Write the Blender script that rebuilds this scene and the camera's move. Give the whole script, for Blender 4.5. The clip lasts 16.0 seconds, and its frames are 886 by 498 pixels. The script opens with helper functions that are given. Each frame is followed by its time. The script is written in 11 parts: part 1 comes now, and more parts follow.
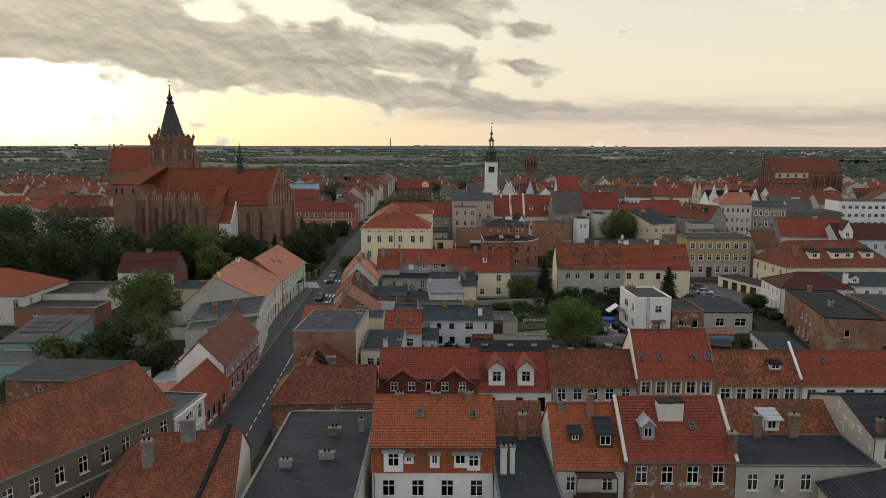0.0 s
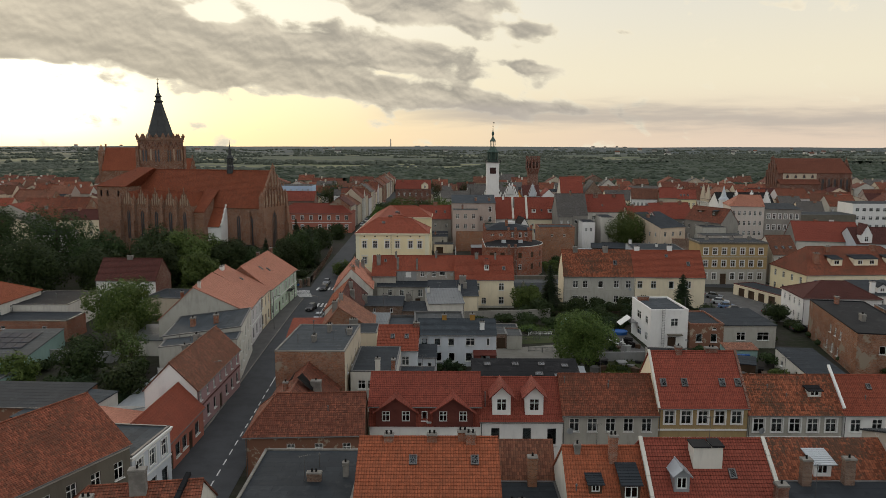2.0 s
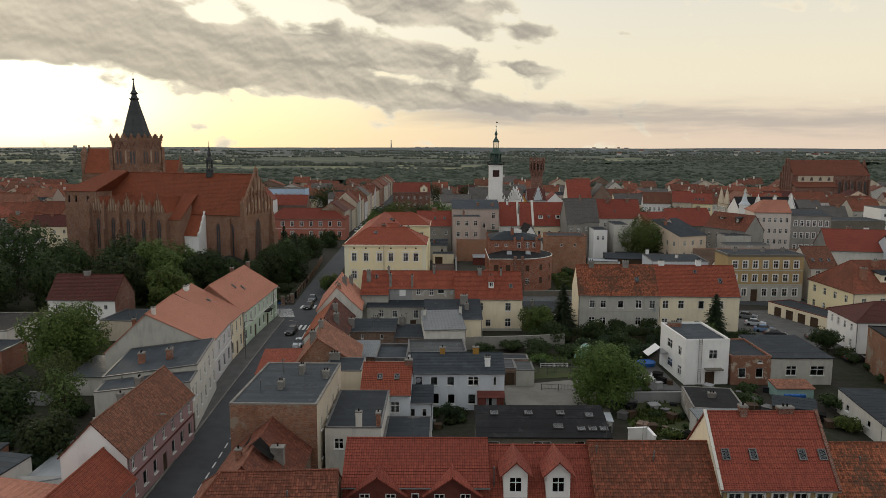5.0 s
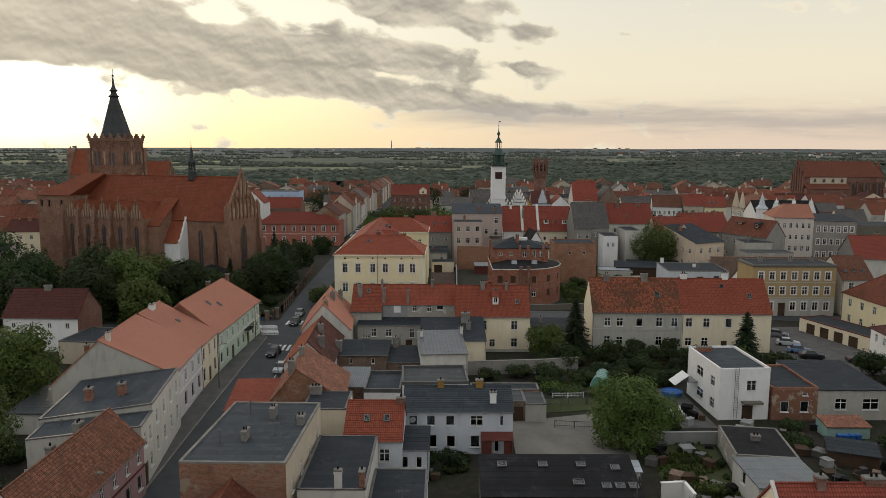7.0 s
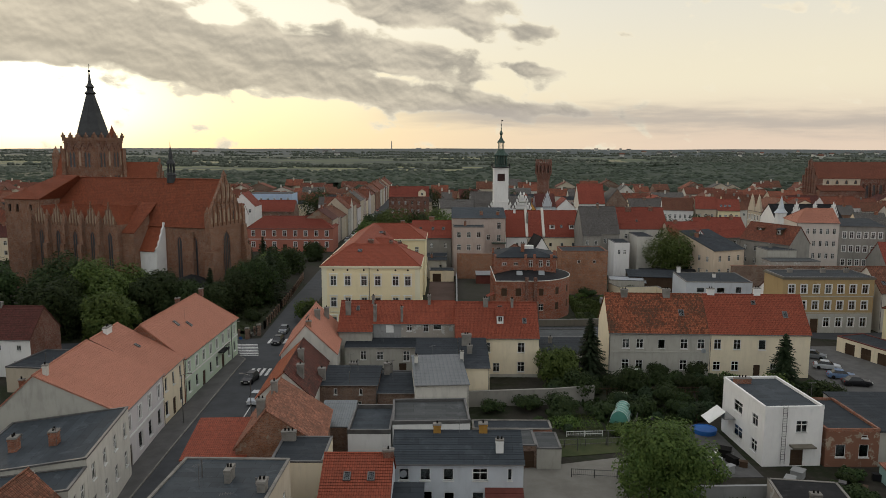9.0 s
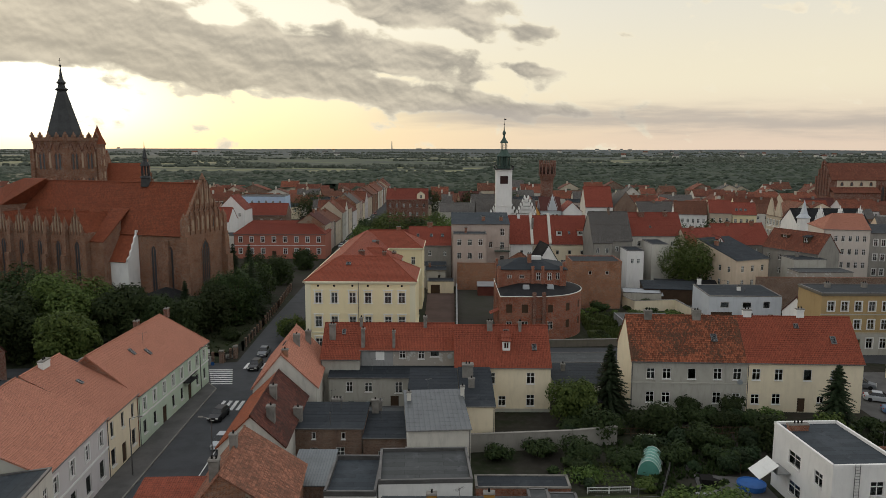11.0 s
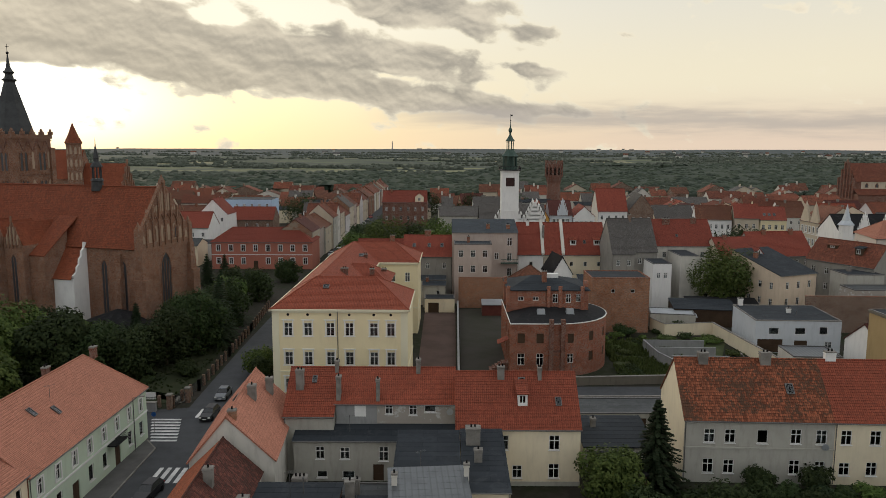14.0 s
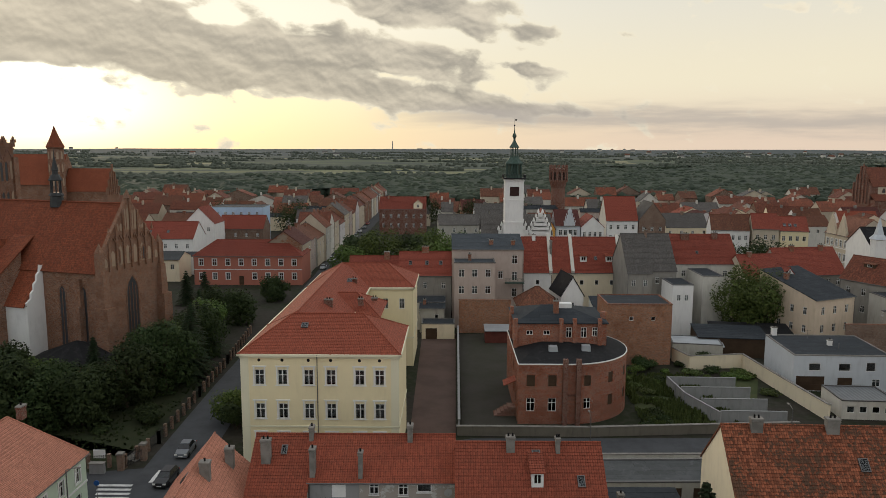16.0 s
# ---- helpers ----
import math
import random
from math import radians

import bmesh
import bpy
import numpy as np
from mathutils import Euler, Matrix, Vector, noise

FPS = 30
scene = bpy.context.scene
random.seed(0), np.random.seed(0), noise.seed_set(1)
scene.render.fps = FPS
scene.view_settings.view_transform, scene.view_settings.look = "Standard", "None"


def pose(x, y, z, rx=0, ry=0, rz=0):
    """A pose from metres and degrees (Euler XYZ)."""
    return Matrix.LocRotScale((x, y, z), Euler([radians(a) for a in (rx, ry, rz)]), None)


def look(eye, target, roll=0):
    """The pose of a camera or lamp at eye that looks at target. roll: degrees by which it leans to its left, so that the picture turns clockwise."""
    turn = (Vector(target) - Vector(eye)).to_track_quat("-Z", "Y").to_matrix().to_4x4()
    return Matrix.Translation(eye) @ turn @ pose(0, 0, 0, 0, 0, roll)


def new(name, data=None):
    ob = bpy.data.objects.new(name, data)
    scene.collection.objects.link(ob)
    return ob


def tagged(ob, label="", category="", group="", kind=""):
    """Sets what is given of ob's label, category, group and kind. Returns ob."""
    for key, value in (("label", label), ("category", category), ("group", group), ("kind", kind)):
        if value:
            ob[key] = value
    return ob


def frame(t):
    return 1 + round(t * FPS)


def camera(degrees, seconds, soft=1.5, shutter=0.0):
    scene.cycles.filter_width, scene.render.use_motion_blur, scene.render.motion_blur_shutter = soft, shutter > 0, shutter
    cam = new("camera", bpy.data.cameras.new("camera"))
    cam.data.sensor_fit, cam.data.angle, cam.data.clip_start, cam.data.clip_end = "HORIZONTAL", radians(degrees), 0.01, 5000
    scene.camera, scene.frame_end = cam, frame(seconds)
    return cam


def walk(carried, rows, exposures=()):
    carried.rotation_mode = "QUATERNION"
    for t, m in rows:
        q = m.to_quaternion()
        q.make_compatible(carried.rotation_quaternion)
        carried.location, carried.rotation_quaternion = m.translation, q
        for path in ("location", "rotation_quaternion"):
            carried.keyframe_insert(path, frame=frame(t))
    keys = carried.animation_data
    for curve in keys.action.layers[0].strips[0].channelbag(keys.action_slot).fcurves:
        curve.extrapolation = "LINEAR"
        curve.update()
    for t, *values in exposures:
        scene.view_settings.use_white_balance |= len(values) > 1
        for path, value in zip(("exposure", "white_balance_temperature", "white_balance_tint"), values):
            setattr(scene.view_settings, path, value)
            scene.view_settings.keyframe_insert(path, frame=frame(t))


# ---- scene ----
PATH = [
    (0, 0.001, -10.051, 38.567, 81.789, -0.15, -0.027),
    (0.5, 0.050, -7.466, 38.502, 81.801, -0.15, -0.018),
    (1, 0.111, -4.799, 38.445, 81.813, -0.15, -0.009),
    (1.5, 0.207, -1.931, 38.413, 81.826, -0.15, 0.000),
    (2, 0.308, 1.113, 38.391, 81.839, -0.15, 0.009),
    (2.5, 0.387, 4.372, 38.374, 81.852, -0.15, 0.018),
    (3, 0.458, 7.782, 38.359, 81.865, -0.15, 0.027),
    (3.8, 0.563, 13.369, 38.321, 81.886, -0.15, 0.042),
    (4.6, 0.665, 19.115, 38.312, 81.907, -0.15, 0.056),
    (5.5, 0.780, 25.847, 38.369, 81.930, -0.15, 0.072),
    (6, 0.834, 29.689, 38.359, 81.942, -0.15, 0.081),
    (6.5, 0.892, 33.559, 38.332, 81.954, -0.15, 0.090),
    (7, 0.969, 37.396, 38.295, 81.965, -0.15, 0.099),
    (7.5, 1.056, 41.212, 38.256, 81.976, -0.15, 0.108),
    (8, 1.144, 44.974, 38.231, 81.987, -0.15, 0.117),
    (8.5, 1.237, 48.763, 38.210, 81.996, -0.15, 0.126),
    (9, 1.335, 52.669, 38.180, 82.005, -0.15, 0.135),
    (9.5, 1.433, 56.632, 38.168, 82.013, -0.15, 0.144),
    (10.3, 1.586, 62.981, 38.270, 82.025, -0.15, 0.159),
    (11.2, 1.707, 70.368, 38.153, 82.034, -0.15, 0.175),
    (12, 1.760, 77.129, 37.817, 82.040, -0.15, 0.189),
    (12.5, 1.782, 81.176, 37.768, 82.041, -0.15, 0.198),
    (13, 1.809, 85.158, 37.766, 82.042, -0.15, 0.208),
    (13.5, 1.864, 89.146, 37.748, 82.041, -0.15, 0.217),
    (14, 1.931, 93.103, 37.740, 82.039, -0.15, 0.226),
    (14.5, 2.000, 96.947, 37.768, 82.035, -0.15, 0.235),
    (15, 2.112, 101.156, 38.060, 82.029, -0.15, 0.244),
    (15.5, 2.169, 105.059, 38.856, 82.022, -0.15, 0.253),
    (16, 2.205, 109.036, 39.785, 82.013, -0.15, 0.262),
]
cam = camera(62.0, 16.0, soft=0.6)
walk(cam, [(t, pose(x, y, z, rx, ry, rz)) for t, x, y, z, rx, ry, rz in PATH])

# ---- light and sky ----
SUN_AZ, SUN_EL = radians(-29.4), radians(5.0)


class Tree:
    """Short hand for node graphs."""

    def __init__(self, tree):
        self.t = tree

    def node(self, kind, **p):
        n = self.t.nodes.new(kind)
        if "operation" in p:
            n.operation = p["operation"]
        if "use_clamp" in p:
            n.use_clamp = p["use_clamp"]
        if "interpolation_type" in p:
            n.interpolation_type = p["interpolation_type"]
        if "data_type" in p:
            n.data_type, n.blend_type = p["data_type"], p["blend_type"]
        if "sky_type" in p:
            n.sky_type, n.sun_disc = p["sky_type"], p["sun_disc"]
        if "offset" in p:
            n.offset = p["offset"]
        if "bands_direction" in p:
            n.bands_direction = p["bands_direction"]
        return n

    def put(self, socket, v):
        if isinstance(v, (int, float)):
            socket.default_value = v
        elif isinstance(v, tuple):
            socket.default_value = (*v, 1.0) if len(v) == 3 and socket.type == "RGBA" else v
        else:
            self.t.links.new(v, socket)

    def math(self, op, a, b=0.0, c=0.0, clamp=False):
        n = self.node("ShaderNodeMath", operation=op, use_clamp=clamp)
        for s, v in zip(n.inputs, (a, b, c)):
            self.put(s, v)
        return n.outputs[0]

    def smooth(self, v, lo, hi, a=0.0, b=1.0):
        n = self.node("ShaderNodeMapRange", interpolation_type="SMOOTHSTEP")
        for i, q in enumerate((v, lo, hi, a, b)):
            self.put(n.inputs[i], q)
        return n.outputs[0]

    def mix(self, f, a, b, blend="MIX"):
        n = self.node("ShaderNodeMix", data_type="RGBA", blend_type=blend)
        self.put(n.inputs[0], f), self.put(n.inputs[6], a), self.put(n.inputs[7], b)
        return n.outputs[2]

    def noise(self, vec, scale, detail=4.0, rough=0.55, warp=0.0):
        n = self.node("ShaderNodeTexNoise")
        self.put(n.inputs["Vector"], vec)
        n.inputs["Scale"].default_value, n.inputs["Detail"].default_value, n.inputs["Roughness"].default_value = scale, detail, rough
        n.inputs["Distortion"].default_value = warp
        return n.outputs[0]

    def combine(self, x, y, z=0.0):
        n = self.node("ShaderNodeCombineXYZ")
        for s, v in zip(n.inputs, (x, y, z)):
            self.put(s, v)
        return n.outputs[0]


def make_world():
    w = bpy.data.worlds.new("evening_sky")
    scene.world = w
    w.use_nodes = True
    g = Tree(w.node_tree)
    back = w.node_tree.nodes["Background"]
    tc = g.node("ShaderNodeTexCoord")
    sep = g.node("ShaderNodeSeparateXYZ")
    g.put(sep.inputs[0], tc.outputs["Generated"])
    x, y, z = sep.outputs
    az = g.math("MULTIPLY", g.math("ARCTAN2", x, y), 57.29578)
    el = g.math("MULTIPLY", g.math("ARCSINE", z), 57.29578)
    # clear evening air, from the horizon up
    low = g.mix(g.smooth(az, -30, 24), (1.04, 0.87, 0.52), (0.86, 0.70, 0.56))
    clear = g.mix(g.smooth(el, 0.3, 5.0), low, (0.95, 0.86, 0.66))
    clear = g.mix(g.smooth(el, 5.0, 12.0), clear, (0.86, 0.82, 0.71))
    clear = g.mix(g.smooth(el, 12, 30), clear, (0.97, 0.99, 1.03))
    away = g.smooth(g.math("ABSOLUTE", az), 45, 110)
    clear = g.mix(away, clear, (0.83, 0.85, 0.87))
    # the glow round the hidden sun
    da = g.math("DIVIDE", g.math("ADD", az, 30.0), 19.0)
    de = g.math("DIVIDE", g.math("SUBTRACT", el, 3.4), 3.2)
    rr = g.math("ADD", g.math("MULTIPLY", da, da), g.math("MULTIPLY", de, de))
    glow = g.math("POWER", 2.718, g.math("MULTIPLY", rr, -1.0))
    nish = g.node("ShaderNodeTexSky", sky_type="NISHITA", sun_disc=False)
    nish.sun_elevation, nish.sun_rotation = SUN_EL, SUN_AZ
    clear = g.mix(1.0, clear, g.mix(0.012, (0, 0, 0), nish.outputs[0]), "ADD")
    da2 = g.math("DIVIDE", g.math("ADD", az, 15.0), 16.0)
    de2 = g.math("DIVIDE", g.math("SUBTRACT", el, 9.6), 3.4)
    gap = g.math("POWER", 2.718, g.math("MULTIPLY", g.math("ADD", g.math("MULTIPLY", da2, da2), g.math("MULTIPLY", de2, de2)), -1.0))
    clear = g.mix(gap, clear, (1.22, 1.14, 0.92))
    sky = g.mix(glow, clear, (1.55, 1.34, 0.76))
    ca = g.math("DIVIDE", g.math("ADD", az, 29.5), 7.4)
    ce = g.math("DIVIDE", g.math("SUBTRACT", el, 3.2), 2.9)
    heart = g.math("POWER", 2.718, g.math("MULTIPLY", g.math("ADD", g.math("MULTIPLY", ca, ca), g.math("MULTIPLY", ce, ce)), -1.0))
    sky = g.mix(heart, sky, (2.0, 1.95, 1.75))
    # broken evening cloud: soft heaps in a slanting deck, torn open in places
    tilt = g.math("MULTIPLY_ADD", az, 0.10, el)
    warp = g.math("SUBTRACT", g.noise(g.combine(g.math("MULTIPLY", az, 0.10), g.math("MULTIPLY", tilt, 0.22), 2.2), 1.6, 3.0, 0.5), 0.5)
    wa, we = g.math("MULTIPLY_ADD", warp, 5.0, az), g.math("MULTIPLY_ADD", warp, 1.5, el)

    def spot(ca, ce, wx, wy):
        p = g.math("DIVIDE", g.math("SUBTRACT", wa, ca), wx)
        q = g.math("DIVIDE", g.math("ADD", g.math("SUBTRACT", we, ce), g.math("MULTIPLY", g.math("SUBTRACT", wa, ca), 0.09)), wy)
        return g.math("POWER", 2.718, g.math("MULTIPLY", g.math("ADD", g.math("MULTIPLY", p, p), g.math("MULTIPLY", q, q)), -1.0))

    heap = g.combine(g.math("MULTIPLY", az, 0.120), g.math("MULTIPLY", tilt, 0.20), 8.1)
    puff = g.noise(heap, 2.7, 6.0, 0.53, 0.2)
    wisp = g.noise(g.combine(g.math("MULTIPLY", az, 0.105), g.math("MULTIPLY", tilt, 0.26), 5.3), 4.2, 5.0, 0.52, 0.15)
    mass = g.math("MULTIPLY_ADD", g.math("SUBTRACT", puff, 0.5), 2.0, g.math("MULTIPLY", g.math("SUBTRACT", wisp, 0.5), 0.45))
    for ca, ce, wx, wy, k in (
            (-22.63, 6.89, 21.25, 2.38, 1.16),
            (-29.02, 10.16, 17.85, 2.64, 0.73),
            (-9.74, 5.14, 14.03, 1.28, 0.55),
            (-2.37, 9.77, 5.53, 1.19, 0.98),
            (5.3, 8.37, 2.12, 0.51, 0.76),
            (6.6, 5.84, 2.12, 0.47, 0.73),
            (-3.68, 6.71, 7.65, 0.72, 0.61),
            (-0.61, 3.49, 7.65, 0.64, 0.71),
            (6.38, 2.62, 5.53, 0.43, 0.44),
            (-8.03, 11.25, 5.1, 0.6, 0.61),
            (-21.8, 10.38, 1.96, 0.43, -0.85),
            (-17.0, 9.07, 2.38, 0.64, -1.05),
            (-9.74, 9.77, 2.81, 0.64, -0.9),
            (-4.12, 5.1, 4.68, 0.38, -0.66),
            (-13.12, 8.02, 2.55, 0.34, -0.45),
            (-25.2, 10.29, 1.1, 0.34, -0.6),
            (-28.01, 5.14, 3.4, 0.38, -0.5),
            (-14.36, 6.89, 0.6, 0.21, -0.5),
            (-19.19, 2.96, 11.05, 0.68, -0.3),
            (-29.02, 8.63, 1.28, 0.26, -0.25),
            (-19.19, 6.45, 2.55, 0.26, -0.2)):
        mass = g.math("ADD", mass, g.math("MULTIPLY", spot(ca, ce, wx, wy), k))
    cover = g.smooth(mass, 0.22, 0.44)
    thick = g.smooth(mass, 0.28, 0.66)
    above = g.noise(g.combine(g.math("MULTIPLY_ADD", az, 0.120, 0.010), g.math("MULTIPLY_ADD", tilt, 0.20, 0.050), 8.1), 2.7, 4.0, 0.50, 0.2)
    relief = g.math("MULTIPLY_ADD", g.math("SUBTRACT", puff, above), 2.3, 0.36)
    relief = g.math("MULTIPLY_ADD", g.math("SUBTRACT", wisp, 0.5), 0.35, relief)
    broad = g.noise(g.combine(g.math("MULTIPLY", az, 0.05), g.math("MULTIPLY", tilt, 0.13), 3.7), 3.0, 2.0, 0.45)
    relief = g.math("MULTIPLY_ADD", g.math("SUBTRACT", broad, 0.5), 1.5, relief)
    core = g.mix(g.smooth(relief, -0.05, 1.0), (0.36, 0.335, 0.29), (0.86, 0.77, 0.61))
    core = g.mix(g.smooth(az, 12, -32, 0.0, 0.30), core, (0.70, 0.60, 0.43))
    shade = g.mix(thick, (1.02, 0.93, 0.72), core)
    sky = g.mix(g.math("MULTIPLY", cover, 0.95), sky, shade)
    # thin mauve veils low on the clearer side, and torn scraps above
    streak = g.noise(g.combine(g.math("MULTIPLY", az, 0.07), g.math("MULTIPLY", el, 0.60), 1.3), 1.9, 6.0, 0.6, 0.2)
    v1 = g.math("DIVIDE", g.math("SUBTRACT", g.math("MULTIPLY_ADD", g.math("SUBTRACT", streak, 0.5), 2.4, el), g.math("MULTIPLY_ADD", az, -0.020, 2.25)), 0.80)
    band = g.math("POWER", 2.718, g.math("MULTIPLY", g.math("MULTIPLY", v1, v1), -1.0))
    band = g.math("MULTIPLY", band, g.smooth(az, -8, 4, 0.0, 0.78))
    band = g.math("MULTIPLY", band, g.smooth(g.math("ABSOLUTE", az), 60, 110, 1.0, 0.2))
    sky = g.mix(band, sky, (0.54, 0.485, 0.43))
    scrap = g.math("MULTIPLY", g.smooth(puff, 0.62, 0.72), g.math("MULTIPLY", g.smooth(el, 6.5, 9.0), g.smooth(az, 14, 20, 0.0, 0.6)))
    sky = g.mix(scrap, sky, (1.06, 0.96, 0.76))
    g.put(back.inputs[0], sky)
    back.inputs[1].default_value = SKY_STRENGTH
    w.cycles.sampling_method, w.cycles.sample_map_resolution = "MANUAL", 512


SKY_STRENGTH = 0.885
make_world()
lamp = bpy.data.lights.new("sun", "SUN")
lamp.energy, lamp.angle, lamp.color = 0.55, radians(11), (1.0, 0.80, 0.55)
sun = new("sun", lamp)
sun.matrix_world = look((-300 * math.sin(-SUN_AZ), 300 * math.cos(SUN_AZ), 300 * math.tan(radians(9))), (0, 0, 0))

# ---- materials ----


def material(name, rough=0.8, metal=0.0):
    m = bpy.data.materials.new(name)
    m.use_nodes = True
    g = Tree(m.node_tree)
    b = m.node_tree.nodes["Principled BSDF"]
    b.inputs["Roughness"].default_value, b.inputs["Metallic"].default_value = rough, metal
    b.inputs["Specular IOR Level"].default_value = 0.5 if rough < 0.5 else 0.12
    return m, g, b


def bump(g, b, height, strength=0.4, dist=0.03):
    n = g.node("ShaderNodeBump")
    n.inputs["Strength"].default_value, n.inputs["Distance"].default_value = strength, dist
    g.put(n.inputs["Height"], height)
    g.put(b.inputs["Normal"], n.outputs[0])


def uv_world(g):
    """Metres on the surface, shifted for each object."""
    u = g.node("ShaderNodeUVMap")
    info = g.node("ShaderNodeObjectInfo")
    off = g.math("MULTIPLY", info.outputs["Random"], 37.0)
    add = g.node("ShaderNodeVectorMath", operation="ADD")
    g.put(add.inputs[0], u.outputs[0]), g.put(add.inputs[1], g.combine(off, 0.0, off))
    return u.outputs[0], add.outputs[0], info.outputs["Random"]


def shade_of(c, k):
    return tuple(min(1.0, q * k) for q in c)


def tiles(name, col, dark=0.5, wear=0.25, moss=(0.05, 0.045, 0.03), patch=0.0):
    m, g, b = material(name, 0.72)
    uv, uvo, rnd = uv_world(g)
    br = g.node("ShaderNodeTexBrick", offset=0.0)
    g.put(br.inputs["Vector"], uv)
    br.inputs["Scale"].default_value, br.inputs["Brick Width"].default_value = 1.0, 0.23
    br.inputs["Row Height"].default_value, br.inputs["Mortar Size"].default_value = 0.345, 0.012
    br.inputs["Bias"].default_value = -0.1
    g.put(br.inputs["Color1"], shade_of(col, 1.08 + 0.25 * dark)), g.put(br.inputs["Color2"], shade_of(col, 0.98 - 0.60 * dark))
    g.put(br.inputs["Mortar"], shade_of(col, 0.3))
    run = g.node("ShaderNodeMapping")
    run.inputs["Scale"].default_value = (2.4, 0.16, 1.0)
    g.put(run.inputs["Vector"], uvo)
    grime = g.noise(run.outputs[0], 1.0, 5.0, 0.7)
    big = g.noise(uvo, 0.28, 5.0, 0.62)
    mid = g.noise(uvo, 1.7, 4.0, 0.6)
    c = g.mix(g.smooth(mid, 0.35, 0.75, 0.0, wear), br.outputs[0], moss)
    c = g.mix(g.smooth(big, 0.42, 0.72, 0.0, wear + 0.1), c, shade_of(col, 0.55))
    c = g.mix(g.smooth(grime, 0.50, 0.78, 0.0, 0.12 + 0.8 * wear), c, shade_of(col, 0.42))
    c = g.mix(g.smooth(grime, 0.42, 0.28, 0.0, 0.16), c, shade_of(col, 1.3))
    if patch:
        cell = g.node("ShaderNodeTexVoronoi")
        g.put(cell.inputs["Vector"], uvo)
        cell.inputs["Scale"].default_value = 4.3
        hit = g.smooth(g.math("ADD", g.math("MULTIPLY", cell.outputs["Color"], 0.32), g.math("MULTIPLY", big, 0.95)), 0.64, 0.72, 0.0, patch)
        c = g.mix(hit, c, moss)
    hs = g.node("ShaderNodeHueSaturation")
    g.put(hs.inputs["Value"], g.math("MULTIPLY_ADD", rnd, 0.25, 0.88)), g.put(hs.inputs["Color"], c)
    g.put(b.inputs["Base Color"], hs.outputs[0])
    wave = g.node("ShaderNodeTexWave", bands_direction="X")
    g.put(wave.inputs["Vector"], uv)
    wave.inputs["Scale"].default_value = 1.366
    bump(g, b, g.math("ADD", g.math("MULTIPLY", wave.outputs[1], 0.7), g.math("MULTIPLY", br.outputs[1], -0.6)), 0.55, 0.04)
    return m


def plaster(name, col, dirt=0.35, rough=0.9, under=None):
    m, g, b = material(name, rough)
    uv, uvo, rnd = uv_world(g)
    st = g.node("ShaderNodeMapping")
    st.inputs["Scale"].default_value = (1.0, 0.22, 1.0)
    g.put(st.inputs["Vector"], uvo)
    streak = g.noise(st.outputs[0], 1.3, 5.0, 0.65)
    big = g.noise(uvo, 0.35, 4.0, 0.6)
    fine = g.noise(uvo, 9.0, 3.0)
    c = g.mix(g.smooth(streak, 0.45, 0.8, 0.0, dirt), col, shade_of(col, 0.45))
    c = g.mix(g.smooth(big, 0.4, 0.7, 0.0, dirt * 0.7), c, shade_of(col, 0.68))
    c = g.mix(g.math("MULTIPLY", fine, 0.12), c, shade_of(col, 1.15))
    if under:
        bare = g.noise(uvo, 0.9, 6.0, 0.72)
        c = g.mix(g.smooth(bare, 0.40, 0.46), c, under)
    g.put(b.inputs["Base Color"], c)
    bump(g, b, fine, 0.25, 0.02)
    return m


def bricks(name, col, mortar=(0.30, 0.26, 0.22), var=0.45, patch=None, w=0.26, h=0.082):
    m, g, b = material(name, 0.88)
    uv, uvo, rnd = uv_world(g)
    br = g.node("ShaderNodeTexBrick")
    g.put(br.inputs["Vector"], uv)
    br.inputs["Scale"].default_value, br.inputs["Brick Width"].default_value = 1.0, w
    br.inputs["Row Height"].default_value, br.inputs["Mortar Size"].default_value = h, 0.009
    g.put(br.inputs["Color1"], shade_of(col, 1.2)), g.put(br.inputs["Color2"], shade_of(col, 1 - var)), g.put(br.inputs["Mortar"], mortar)
    big = g.noise(uvo, 0.3, 6.0, 0.66)
    mid = g.noise(uvo, 1.6, 5.0, 0.6)
    c = g.mix(g.smooth(big, 0.42, 0.7, 0.0, 0.55), br.outputs[0], shade_of(col, 0.5))
    c = g.mix(g.smooth(mid, 0.5, 0.8, 0.0, 0.4), c, (0.30, 0.22, 0.17))
    if patch:
        p = g.noise(uvo, 0.22, 7.0, 0.7)
        c = g.mix(g.smooth(p, 0.55, 0.60), c, patch)
    g.put(b.inputs["Base Color"], c)
    bump(g, b, g.math("ADD", g.math("MULTIPLY", br.outputs[1], -1.0), mid), 0.5, 0.02)
    return m


